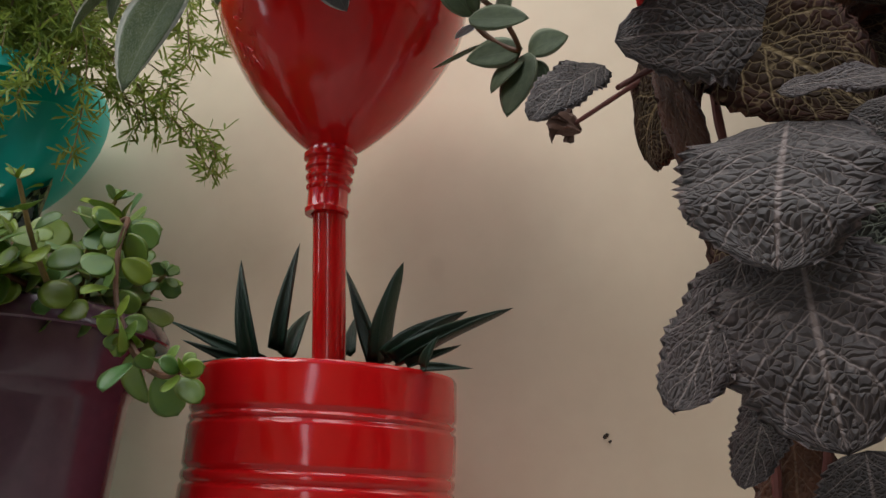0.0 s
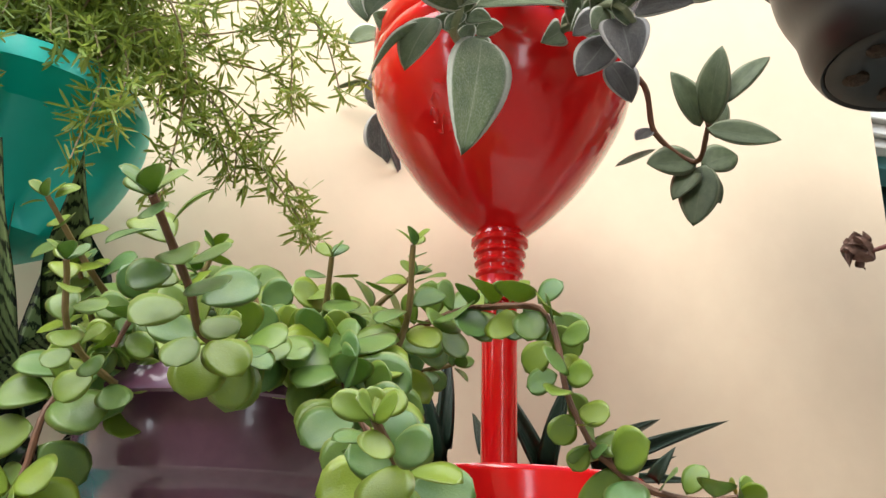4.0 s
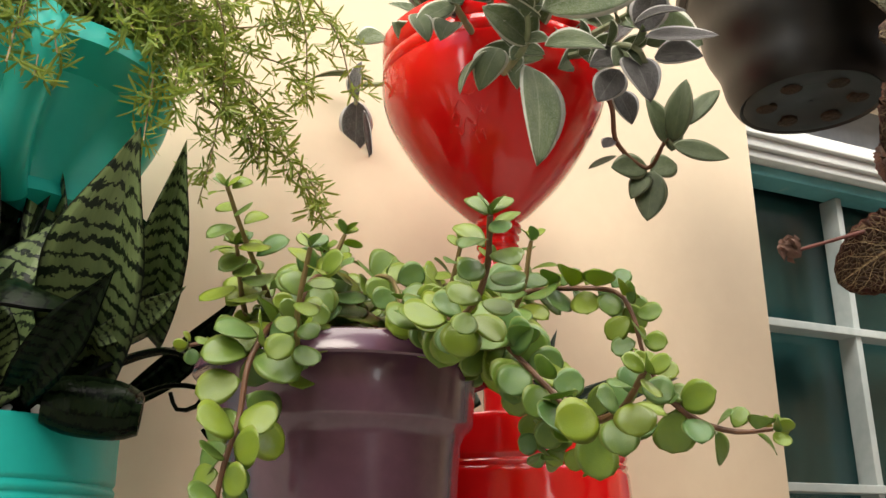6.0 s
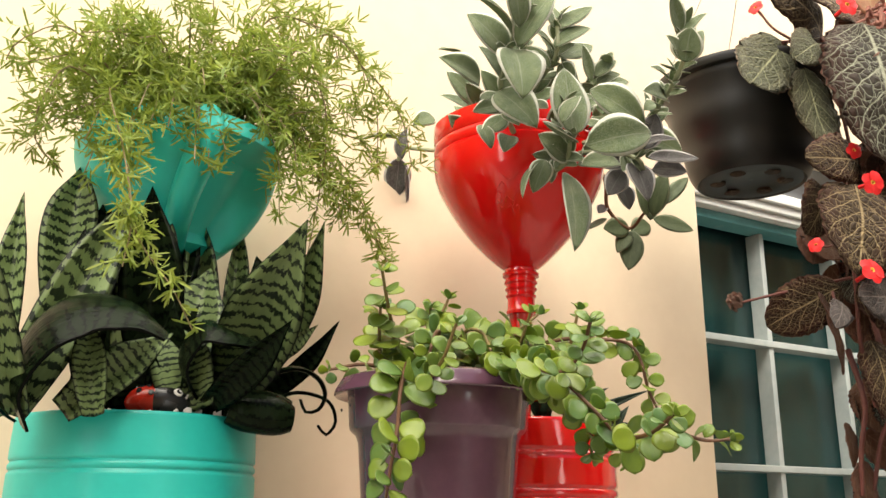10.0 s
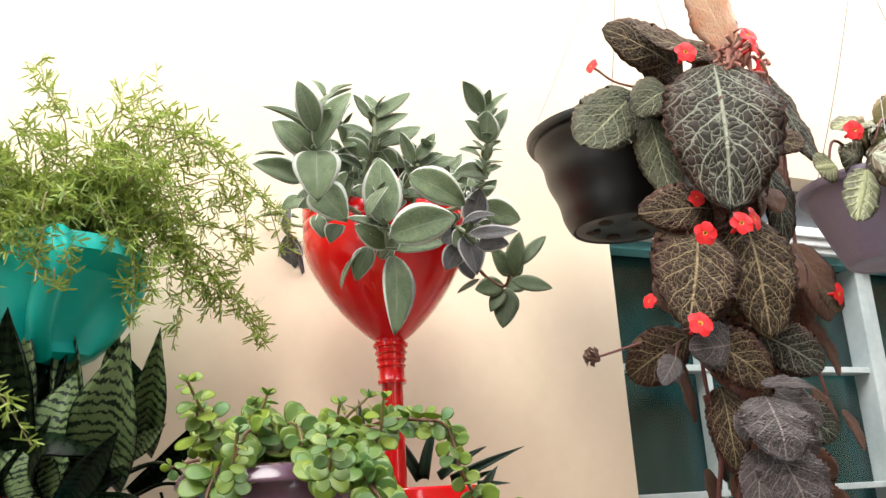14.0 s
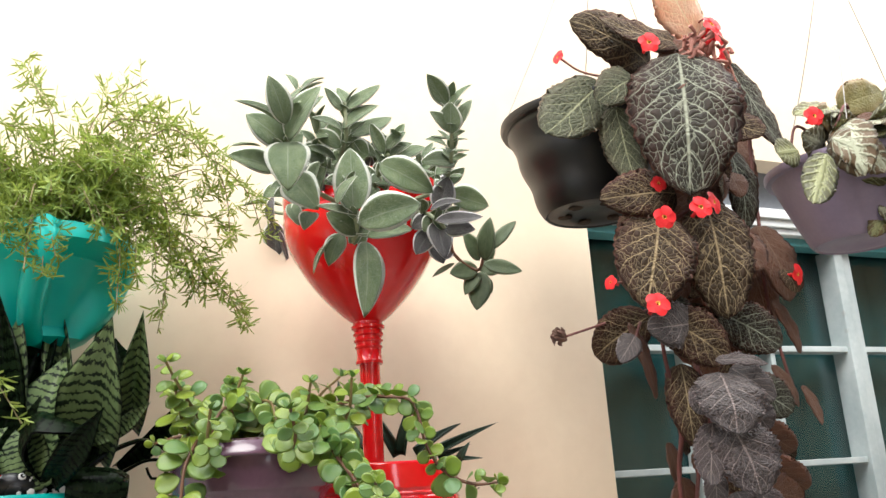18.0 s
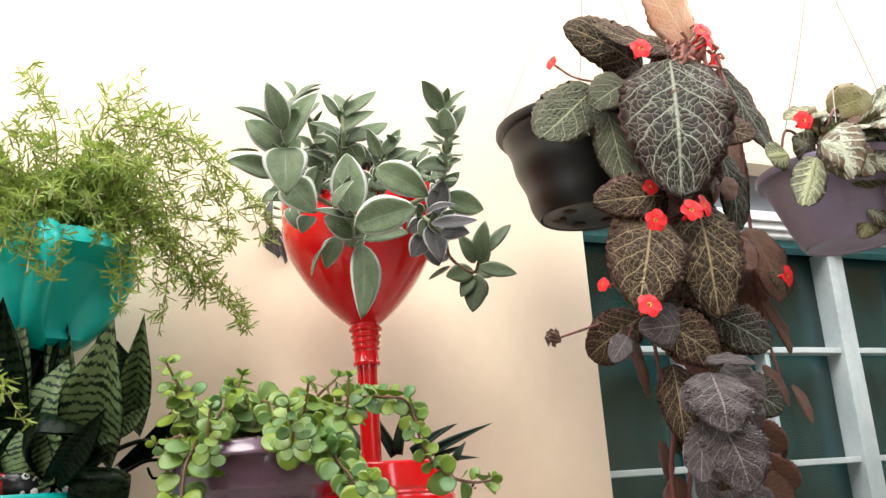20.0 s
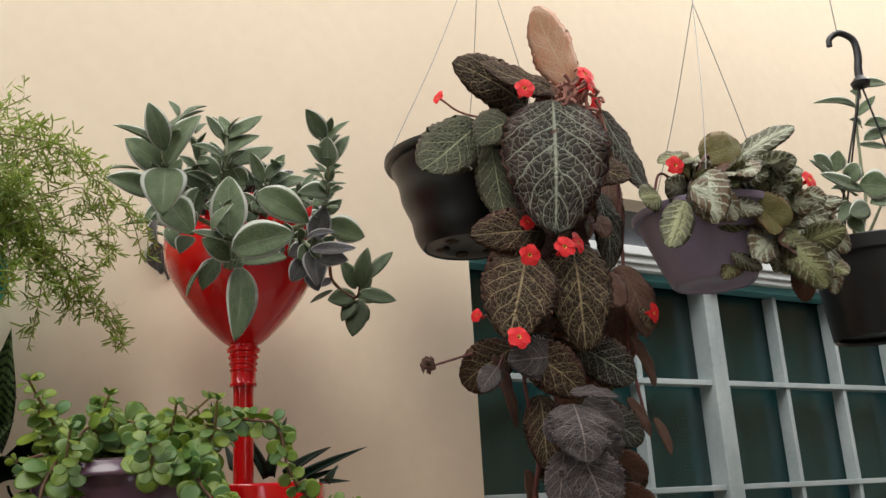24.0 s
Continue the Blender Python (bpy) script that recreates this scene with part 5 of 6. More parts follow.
sprig(plant, [(0.1209, 0.4440, 0.1554), (0.0977, 0.4123, 0.1765), (0.0808, 0.3912, 0.1955), (0.0682, 0.3754, 0.2124)], 0.017, 0.010)
sprig(plant, [(0.1483, 0.4546, 0.1596), (0.1473, 0.4440, 0.1892), (0.1304, 0.4123, 0.1997)], 0.017, 0.010)
sprig(plant, [(0.1821, 0.4123, 0.1322), (0.1842, 0.3754, 0.1617), (0.1842, 0.3543, 0.1913)], 0.017, 0.010)
sprig(plant, [(0.1610, 0.4440, 0.1269), (0.1663, 0.3701, 0.1533), (0.1441, 0.2741, 0.1322), (0.1378, 0.2414, 0.1396), (0.1283, 0.2193, 0.1544)], 0.0195, 0.0068)
sprig(plant, [(0.1293, 0.4440, 0.1322), (0.0966, 0.3427, 0.1417), (0.0924, 0.3132, 0.1660)], 0.017, 0.010)
sprig(plant, [(0.2032, 0.4123, 0.1322), (0.2148, 0.3543, 0.1617), (0.2137, 0.3332, 0.1923)], 0.017, 0.010)
sprig(plant, [(0.1293, 0.4651, 0.1565), (0.0988, 0.4651, 0.1596), (0.0734, 0.4757, 0.1544)], 0.017, 0.010)
sprig(plant, [(0.2032, 0.4651, 0.1269), (0.2130, 0.4400, 0.1700), (0.2378, 0.3900, 0.1810), (0.2536, 0.3600, 0.1788), (0.2680, 0.3400, 0.1735), (0.2710, 0.3300, 0.1590), (0.2740, 0.3270, 0.1370), (0.2820, 0.3240, 0.1180)], 0.0195, 0.0068)
sprig(plant, [(0.2820, 0.3240, 0.1180), (0.2960, 0.3170, 0.1045), (0.3110, 0.3070, 0.0985), (0.3230, 0.2946, 0.0990)], 0.020, 0.010)
sprig(plant, [(0.1715, 0.4440, 0.1269), (0.1715, 0.3860, 0.1554), (0.1779, 0.3385, 0.1480), (0.1990, 0.3227, 0.1248), (0.2053, 0.3153, 0.1027), (0.2032, 0.3121, 0.0847)], 0.0195, 0.0068)
sprig(plant, [(0.1963, 0.4200, 0.1500), (0.1892, 0.3450, 0.1531), (0.1895, 0.3150, 0.1306), (0.1946, 0.3000, 0.1155), (0.1994, 0.2900, 0.1032), (0.2027, 0.2850, 0.0894), (0.2089, 0.2800, 0.0786)], 0.0195, 0.0068)
sprig(plant, [(0.2053, 0.3153, 0.1027), (0.2043, 0.2857, 0.0942), (0.1990, 0.2488, 0.0942), (0.1853, 0.2130, 0.1027)], 0.020, 0.011)
sprig(plant, [(0.1399, 0.4546, 0.1269), (0.1061, 0.4018, 0.1533), (0.0850, 0.3754, 0.1301), (0.0798, 0.3701, 0.1006), (0.0724, 0.3649, 0.0742), (0.0703, 0.3701, 0.0425)], 0.0215, 0.0072)
sprig(plant, [(0.1399, 0.4546, 0.1269), (0.1125, 0.4387, 0.1554), (0.0956, 0.4229, 0.1596)], 0.018, 0.010)
sprig(plant, [(0.1610, 0.4651, 0.1269), (0.1589, 0.4335, 0.1596), (0.1483, 0.4123, 0.1660)], 0.018, 0.010)
sprig(plant, [(0.1821, 0.4546, 0.1269), (0.2011, 0.4282, 0.1596), (0.2190, 0.4071, 0.1638)], 0.018, 0.010)
sprig(plant, [(0.2032, 0.4651, 0.1269), (0.2296, 0.4440, 0.1617), (0.2507, 0.4176, 0.1670)], 0.018, 0.010)
sprig(plant, [(0.1663, 0.4440, 0.1269), (0.1768, 0.4071, 0.1586), (0.1747, 0.3786, 0.1575)], 0.022, 0.010)
sprig(plant, [(0.140, 0.430, 0.130), (0.125, 0.390, 0.172), (0.112, 0.375, 0.170), (0.104, 0.370, 0.150)], 0.0195, 0.0068)
sprig(plant, [(0.175, 0.430, 0.130), (0.185, 0.385, 0.176), (0.193, 0.365, 0.168)], 0.022, 0.009)
sprig(plant, [(0.150, 0.440, 0.130), (0.150, 0.400, 0.176), (0.156, 0.380, 0.178), (0.158, 0.368, 0.160)], 0.0195, 0.0068)
sprig(plant, [(0.190, 0.440, 0.130), (0.205, 0.415, 0.180), (0.226, 0.400, 0.203)], 0.020, 0.010)
sprig(plant, [(0.105, 0.440, 0.142), (0.090, 0.420, 0.166), (0.080, 0.400, 0.192)], 0.019, 0.010)
sprig(plant, [(0.120, 0.430, 0.140), (0.128, 0.405, 0.178), (0.136, 0.395, 0.204)], 0.018, 0.010)

# ---- the asparagus fern ----
fern = thing("asparagus_fern", (TX, TY, 0.335), "feathery yellow-green asparagus fern spilling over the turquoise planter", "plant")
fr = random.Random(12)


def frond(parent, points, branch, dense, seed, r=0.0011):
    """One fern stem with side twigs and their tufts of needles, as one mesh."""
    rnd = random.Random(seed)
    bm = tube(points, r, r * 0.5, 5, None, 0.010, parent.location)
    verts, faces = [], []
    line = curve_points(points, 0.003)
    total = len(line)

    def needle(p, way, long):
        side = way.orthogonal().normalized()
        side.rotate(Matrix.Rotation(rnd.uniform(0, 6.3), 3, way))
        w = side * 0.00088
        up = way.cross(side) * long * rnd.uniform(-0.08, 0.08)
        a, b = p + way * long * 0.2 + up * 0.6, p + way * long * 0.8 + up * 0.7
        k = len(verts)
        verts.extend((p, a + w, b + w, p + way * long, b - w, a - w))
        faces.append(tuple(range(k, k + 6)))

    def tuft(p, way, many, long):
        for _ in range(many):
            d = (way * rnd.uniform(0.1, 0.9) + Vector((rnd.gauss(0, 1), rnd.gauss(0, 1), rnd.gauss(0, 1))).normalized()).normalized()
            needle(p, d, long * rnd.uniform(0.6, 1.25))

    for k in range(3, total - 1):
        f = k / total
        way = (line[min(k + 1, total - 1)] - line[k - 1]).normalized()
        if rnd.random() < 0.35:
            tuft(line[k], way, 2, 0.011)
        if f > 0.12 and rnd.random() < dense:
            out = way.orthogonal().normalized()
            out.rotate(Matrix.Rotation(rnd.uniform(0, 6.3), 3, way))
            out = (out + way * rnd.uniform(0.3, 1.0) + Vector((0, 0, rnd.uniform(-0.35, 0.2)))).normalized()
            long = branch * rnd.uniform(0.5, 1.2) * (1 - 0.55 * f)
            steps = max(3, int(long / 0.0062))
            p = line[k].copy()
            for s in range(steps):
                out = (out + Vector((rnd.gauss(0, 0.09), rnd.gauss(0, 0.09), -0.03))).normalized()
                p2 = p + out * long / steps
                j = len(verts)
                w = out.orthogonal().normalized() * 0.0004
                verts.extend((p + w, p - w, p2 - w, p2 + w))
                faces.append((j, j + 1, j + 2, j + 3))
                p = p2
                tuft(p, out, rnd.choice((2, 3, 3, 4)), 0.0142)
    me = mesh_of("frond", bm, (FERNSTEM, NEEDLE))
    base_v, base_f = [v.co.copy() for v in me.vertices], [tuple(p.vertices) for p in me.polygons]
    out = bpy.data.meshes.new("frond")
    n0 = len(base_v)
    out.from_pydata([tuple(v) for v in base_v] + [tuple(v - parent.location) for v in verts], [], base_f + [tuple(i + n0 for i in f) for f in faces])
    uv = out.uv_layers.new(name="UVMap")
    many = len(base_f)
    out.polygons.foreach_set("material_index", [0] * many + [1] * len(faces))
    pts = np.zeros((len(out.loops), 2))
    start = sum(len(f) for f in base_f)
    tone = np.repeat(np.random.RandomState(seed).rand(len(faces)), [len(f) for f in faces])
    pts[start:, 0] = 0.3 + 0.5 * tone
    pts[start:, 1] = 0.5 + tone * 3 + seed
    uv.data.foreach_set("uv", pts.ravel())
    out.materials.append(FERNSTEM)
    out.materials.append(NEEDLE)
    bpy.data.meshes.remove(me)
    ob = new("frond", out)
    ob.parent = parent
    return ob


CROWN = Vector((TX, TY - 0.01, 0.338))
for k in range(60):
    a = math.tau * k / 60 * 5.0 + fr.uniform(-0.3, 0.3)
    rise, long = fr.uniform(0.15, 1.1), fr.uniform(0.075, 0.150)
    out = Vector((math.cos(a), 0.55 * math.sin(a) - 0.25, 0)) * long
    p1 = CROWN + out * 0.25 + Vector((0, 0, 0.040 + 0.045 * rise))
    p2 = CROWN + out * 0.65 + Vector((0, 0, 0.035 + 0.085 * rise))
    p3 = CROWN + out * 1.05 + Vector((0, 0, 0.125 * rise - 0.020))
    if p3.x > 0.0 and rise < 0.62:
        continue
    if p3.y > wall_at(p3.x) - 0.02:
        p3.y = wall_at(p3.x) - 0.02
    frond(fern, [CROWN + out * 0.08, p1, p2, p3], 0.042, 0.38, k)
for k in range(13):
    a = radians(196 + 72 * k / 12) + fr.uniform(-0.1, 0.1)
    long = fr.uniform(0.085, 0.125)
    out = Vector((math.cos(a), math.sin(a), 0)) * long
    drop = fr.uniform(-0.045, 0.03)
    frond(fern, [CROWN + out * 0.1, CROWN + out * 0.4 + Vector((0, 0, 0.055)), CROWN + out * 0.8 + Vector((0, 0, 0.045 + drop * 0.4)), CROWN + out * 1.0 + Vector((0, 0, drop))], 0.034, 0.34, 200 + k)
for k in range(9):
    a = radians(248 + 62 * k / 8) + fr.uniform(-0.08, 0.08)
    out = Vector((math.cos(a), math.sin(a), 0)) * fr.uniform(0.085, 0.120)
    high = fr.uniform(0.018, 0.060)
    frond(fern, [CROWN + out * 0.1, CROWN + out * 0.35 + Vector((0, 0, 0.060)), CROWN + out * 0.75 + Vector((0, 0, 0.050 + high * 0.5)), CROWN + out + Vector((0, 0, high))], 0.034, 0.36, 300 + k)
frond(fern, [CROWN, (0.020, 0.575, 0.405), (0.045, 0.548, 0.365), (0.0425, 0.5215, 0.294)], 0.026, 0.5, 320)
frond(fern, [CROWN, (0.035, 0.570, 0.402), (0.060, 0.548, 0.378), (0.060, 0.530, 0.325)], 0.026, 0.5, 321)
frond(fern, [CROWN, (0.045, 0.575, 0.415), (0.078, 0.560, 0.390), (0.082, 0.545, 0.335)], 0.026, 0.45, 322)
frond(fern, [CROWN, (0.0390, 0.5625, 0.3922), (0.0742, 0.5729, 0.3674), (0.1187, 0.5832, 0.3467), (0.1570, 0.5936, 0.3312), (0.1891, 0.6008, 0.2887)], 0.03, 0.4, 101)
frond(fern, [CROWN, (0.0545, 0.5522, 0.3984), (0.1063, 0.5625, 0.4160), (0.1456, 0.5832, 0.4419), (0.1901, 0.5936, 0.4533)], 0.03, 0.4, 120)
frond(fern, [CROWN, (0.0587, 0.5625, 0.4057), (0.1032, 0.5729, 0.3819), (0.1301, 0.5832, 0.3529), (0.1332, 0.5936, 0.3187)], 0.028, 0.35, 122)
frond(fern, [CROWN, (0.0483, 0.5315, 0.4450), (0.0814, 0.5315, 0.4181), (0.0959, 0.5522, 0.3788), (0.0939, 0.5625, 0.3177), (0.0866, 0.5625, 0.2722)], 0.026, 0.3, 102)
frond(fern, [CROWN, (0.0235, 0.5522, 0.4802), (0.0773, 0.5522, 0.4999), (0.1259, 0.5625, 0.4905), (0.1580, 0.5729, 0.4398), (0.1663, 0.5832, 0.3808)], 0.04, 0.38, 104)
frond(fern, [CROWN, (0.0121, 0.5522, 0.4792), (0.0431, 0.5522, 0.5268), (0.0721, 0.5625, 0.5547)], 0.04, 0.5, 105)
frond(fern, [CROWN, (-0.0190, 0.5522, 0.4750), (-0.0365, 0.5522, 0.5206), (-0.0479, 0.5625, 0.5516)], 0.04, 0.5, 106)
frond(fern, [CROWN, (-0.0831, 0.5315, 0.3591), (-0.0893, 0.5004, 0.2898), (-0.0810, 0.4849, 0.2421), (-0.0541, 0.4798, 0.2059), (-0.0365, 0.4798, 0.1759)], 0.022, 0.5, 108)
frond(fern, [CROWN, (-0.1028, 0.5315, 0.3788), (-0.0955, 0.5004, 0.3156), (-0.0873, 0.4849, 0.2587), (-0.0914, 0.4798, 0.2173)], 0.025, 0.45, 109)
frond(fern, [CROWN, (-0.0303, 0.5522, 0.4057), (-0.0210, 0.5211, 0.3694), (-0.0148, 0.5004, 0.3322)], 0.03, 0.5, 110)
frond(fern, [CROWN, (0.0773, 0.5522, 0.4854), (0.1373, 0.5522, 0.4657), (0.1808, 0.5625, 0.4326), (0.2005, 0.5729, 0.3850)], 0.04, 0.36, 112)
frond(fern, [CROWN, (-0.1235, 0.5522, 0.3974), (-0.1514, 0.5418, 0.3663), (-0.1535, 0.5522, 0.3301), (-0.1287, 0.5625, 0.3105)], 0.03, 0.45, 113)
frond(fern, [CROWN, (-0.1266, 0.5522, 0.4274), (-0.1732, 0.5315, 0.4046), (-0.1825, 0.5522, 0.3922)], 0.04, 0.45, 114)
frond(fern, [CROWN, (0.0183, 0.5729, 0.4367), (0.0804, 0.5781, 0.5009), (0.1042, 0.5729, 0.5071), (0.1166, 0.5781, 0.4843)], 0.034, 0.34, 140)
frond(fern, [CROWN, (0.0214, 0.5729, 0.4295), (0.0959, 0.5781, 0.4491), (0.1342, 0.5832, 0.4626), (0.1467, 0.5884, 0.4388)], 0.034, 0.34, 141)
frond(fern, [CROWN, (0.0245, 0.5729, 0.4212), (0.1063, 0.5781, 0.4077), (0.1560, 0.5936, 0.4088), (0.1684, 0.5988, 0.3850)], 0.034, 0.34, 142)
frond(fern, [CROWN, (0.0276, 0.5729, 0.4140), (0.0908, 0.5781, 0.3808), (0.1197, 0.5832, 0.3456), (0.1311, 0.5884, 0.3229)], 0.034, 0.34, 143)
frond(fern, [CROWN, (0.0297, 0.5729, 0.4098), (0.1135, 0.5781, 0.3726), (0.1736, 0.6039, 0.3301), (0.1860, 0.6091, 0.3063)], 0.034, 0.34, 144)
frond(fern, [CROWN, (0.0287, 0.5729, 0.4419), (0.0670, 0.5781, 0.5226), (0.0773, 0.5625, 0.5216), (0.0897, 0.5677, 0.4988)], 0.034, 0.34, 145)
frond(fern, [CROWN, (0.0338, 0.5729, 0.4181), (0.0980, 0.5781, 0.3933), (0.1373, 0.5936, 0.3757), (0.1498, 0.5988, 0.3519)], 0.034, 0.34, 146)
frond(fern, [CROWN, (0.0369, 0.5729, 0.4305), (0.0804, 0.5781, 0.4347), (0.0959, 0.5625, 0.4347), (0.1073, 0.5677, 0.4119)], 0.034, 0.34, 148)
frond(fern, [CROWN, (0.0380, 0.5729, 0.4367), (0.0980, 0.5781, 0.4802), (0.1404, 0.5832, 0.4947), (0.1529, 0.5884, 0.4709)], 0.034, 0.34, 149)

# ---- the quilted plant in the black hanging bowl ----
plant = thing("episcia", (0.562, 0.449, 0.50), "trailing episcia with dark quilted pale-veined leaves and scarlet flowers", "plant", "hanging episcias")
plant["sort"] = "quilted"
shoot(plant, [(0.562, 0.430, 0.500), (0.619, 0.340, 0.511), (0.610, 0.330, 0.382), (0.541, 0.320, 0.336), (0.529, 0.315, 0.251), (0.533, 0.320, 0.196), (0.558, 0.330, 0.141)], 0.003, 0.0018, REDSTEM)
shoot(plant, [(0.562, 0.430, 0.500), (0.647, 0.340, 0.515), (0.639, 0.335, 0.376), (0.633, 0.330, 0.258), (0.628, 0.320, 0.187)], 0.003, 0.0018, REDSTEM)
shoot(plant, [(0.562, 0.430, 0.500), (0.711, 0.360, 0.559), (0.723, 0.360, 0.404), (0.706, 0.350, 0.276), (0.710, 0.340, 0.180)], 0.003, 0.0018, REDSTEM)
shoot(plant, [(0.562, 0.430, 0.500), (0.598, 0.370, 0.549), (0.593, 0.350, 0.453), (0.586, 0.340, 0.388)], 0.003, 0.0018, REDSTEM)
shoot(plant, [(0.562, 0.430, 0.500), (0.577, 0.370, 0.539), (0.523, 0.360, 0.519)], 0.003, 0.0018, REDSTEM)
shoot(plant, [(0.583, 0.340, 0.237), (0.578, 0.330, 0.198), (0.582, 0.325, 0.150), (0.575, 0.340, 0.112), (0.570, 0.350, 0.067)], 0.003, 0.002, REDSTEM)
shoot(plant, [(0.556, 0.350, 0.197), (0.557, 0.340, 0.146), (0.551, 0.345, 0.102), (0.552, 0.350, 0.062)], 0.003, 0.002, REDSTEM)
shoot(plant, [(0.515, 0.330, 0.244), (0.490, 0.310, 0.220)], 0.0016, 0.0012, REDSTEM)
shoot(plant, [(0.545, 0.330, 0.262), (0.505, 0.368, 0.252), (0.469, 0.402, 0.242)], 0.0016, 0.0012, REDSTEM)
dry = part("dried_flower", lathe([(0.0010, -0.006), (0.0030, -0.003), (0.0050, 0.001), (0.0056, 0.005), (0.0058, 0.008), (0.0050, 0.011), (0.0038, 0.010), (0.0024, 0.006), (0.001, 0.003)], 28, lambda a, r, z: r * (1 + 0.30 * math.sin(5 * a + z * 260) + 0.12 * math.sin(11 * a))), DRIED, plant, "shrivelled brown flower", at=Matrix.Translation(Vector((0.469, 0.402, 0.242)) - plant.location) @ Matrix.Rotation(radians(-60), 4, "Y"))
wilted = blades("dried_petal", 3, DRIED, lambda v: oval(v, 0.5, 0.8), fold=0.8, bow=0.3, ruffle=0.06, thick=0.10, nv=6, nu=4)
for k, (dx, dz) in enumerate(((-0.011, 0.012), (-0.017, 0.003), (-0.012, -0.011), (-0.004, 0.013), (-0.003, -0.012))):
    at = Vector((0.469, 0.402, 0.242))
    set_leaf(plant, wilted[k % 3], at, at + Vector((0.8 * dx, -0.005 + 0.003 * (k % 3), 0.8 * dz)), 0.0058, 40 * k, "dried_petal")
shoot(plant, [(0.625, 0.340, 0.562), (0.641, 0.320, 0.571), (0.659, 0.310, 0.582)], 0.0017, 0.0011, PINKSTEM)
shoot(plant, [(0.624, 0.340, 0.556), (0.653, 0.315, 0.562), (0.672, 0.310, 0.552)], 0.0017, 0.0011, PINKSTEM)
shoot(plant, [(0.637, 0.340, 0.552), (0.660, 0.310, 0.541), (0.669, 0.305, 0.511)], 0.0017, 0.0011, PINKSTEM)
shoot(plant, [(0.633, 0.350, 0.571), (0.648, 0.330, 0.595), (0.642, 0.310, 0.591)], 0.0017, 0.0011, PINKSTEM)
shoot(plant, [(0.645, 0.340, 0.557), (0.670, 0.315, 0.533), (0.684, 0.320, 0.496)], 0.0017, 0.0011, PINKSTEM)
shoot(plant, [(0.576, 0.370, 0.533), (0.499, 0.350, 0.522), (0.464, 0.340, 0.528)], 0.0017, 0.0011, PINKSTEM)
shoot(plant, [(0.545, 0.335, 0.301), (0.503, 0.320, 0.284), (0.475, 0.311, 0.278)], 0.0013, 0.001, PINKSTEM)
leaf(plant, (0.642, 0.330, 0.585), (0.574, 0.300, 0.649), 0.061, 18, "pink")
leaf(plant, (0.599, 0.370, 0.558), (0.496, 0.360, 0.589), 0.064, 18)
leaf(plant, (0.638, 0.350, 0.581), (0.514, 0.330, 0.578), 0.043, 33)
leaf(plant, (0.522, 0.360, 0.516), (0.431, 0.330, 0.437), 0.064, 8, "grey")
leaf(plant, (0.563, 0.350, 0.523), (0.496, 0.330, 0.479), 0.045, 8, "grey")
leaf(plant, (0.603, 0.320, 0.534), (0.562, 0.285, 0.367), 0.110, 8, "silver")
leaf(plant, (0.527, 0.340, 0.476), (0.524, 0.320, 0.388), 0.046, -8, "grey")
leaf(plant, (0.576, 0.330, 0.383), (0.472, 0.310, 0.362), 0.049, 8)
leaf(plant, (0.538, 0.310, 0.343), (0.491, 0.285, 0.250), 0.075, 8)
leaf(plant, (0.604, 0.310, 0.361), (0.587, 0.285, 0.242), 0.066, 8)
leaf(plant, (0.700, 0.340, 0.552), (0.746, 0.330, 0.456), 0.045, -28, "silver")
leaf(plant, (0.682, 0.350, 0.448), (0.681, 0.340, 0.354), 0.043, -23, "silver")
leaf(plant, (0.698, 0.340, 0.353), (0.717, 0.330, 0.272), 0.049, -23, "rust")
leaf(plant, (0.696, 0.310, 0.299), (0.696, 0.300, 0.273), 0.030, -28)
leaf(plant, (0.704, 0.340, 0.271), (0.731, 0.340, 0.217), 0.021, -38, "rust")
leaf(plant, (0.526, 0.335, 0.249), (0.507, 0.400, 0.223), 0.049, 20)
leaf(plant, (0.530, 0.310, 0.244), (0.578, 0.285, 0.198), 0.051, -16)
leaf(plant, (0.613, 0.320, 0.252), (0.658, 0.295, 0.215), 0.048, -8, "silver")
leaf(plant, (0.4829, 0.3000, 0.2230), (0.4562, 0.2900, 0.1984), 0.022, 8, "deep")
leaf(plant, (0.550, 0.320, 0.196), (0.536, 0.300, 0.125), 0.037, 8)
leaf(plant, (0.584, 0.340, 0.194), (0.596, 0.340, 0.137), 0.031, -28, "rust")
leaf(plant, (0.610, 0.320, 0.202), (0.616, 0.310, 0.160), 0.029, -18)
leaf(plant, (0.618, 0.310, 0.174), (0.566, 0.290, 0.138), 0.039, 8, "silver")
leaf(plant, (0.619, 0.310, 0.180), (0.655, 0.290, 0.149), 0.040, -8, "silver")
leaf(plant, (0.688, 0.340, 0.200), (0.715, 0.340, 0.159), 0.018, -38, "rust")
leaf(plant, (0.716, 0.330, 0.177), (0.723, 0.320, 0.138), 0.014, -28, "rust")
leaf(plant, (0.655, 0.360, 0.396), (0.622, 0.360, 0.295), 0.037, 8)
leaf(plant, (0.609, 0.360, 0.294), (0.600, 0.360, 0.207), 0.056, 8, "rust")
leaf(plant, (0.703, 0.370, 0.330), (0.720, 0.370, 0.248), 0.043, -18, "rust")
leaf(plant, (0.751, 0.400, 0.493), (0.743, 0.390, 0.391), 0.035, 38, "rust")
leaf(plant, (0.640, 0.350, 0.422), (0.603, 0.345, 0.338), 0.052, 8, "rust")
leaf(plant, (0.609, 0.345, 0.540), (0.674, 0.335, 0.600), 0.047, -8, "rust")
leaf(plant, (0.510, 0.340, 0.240), (0.530, 0.340, 0.171), 0.017, -38, "rust")
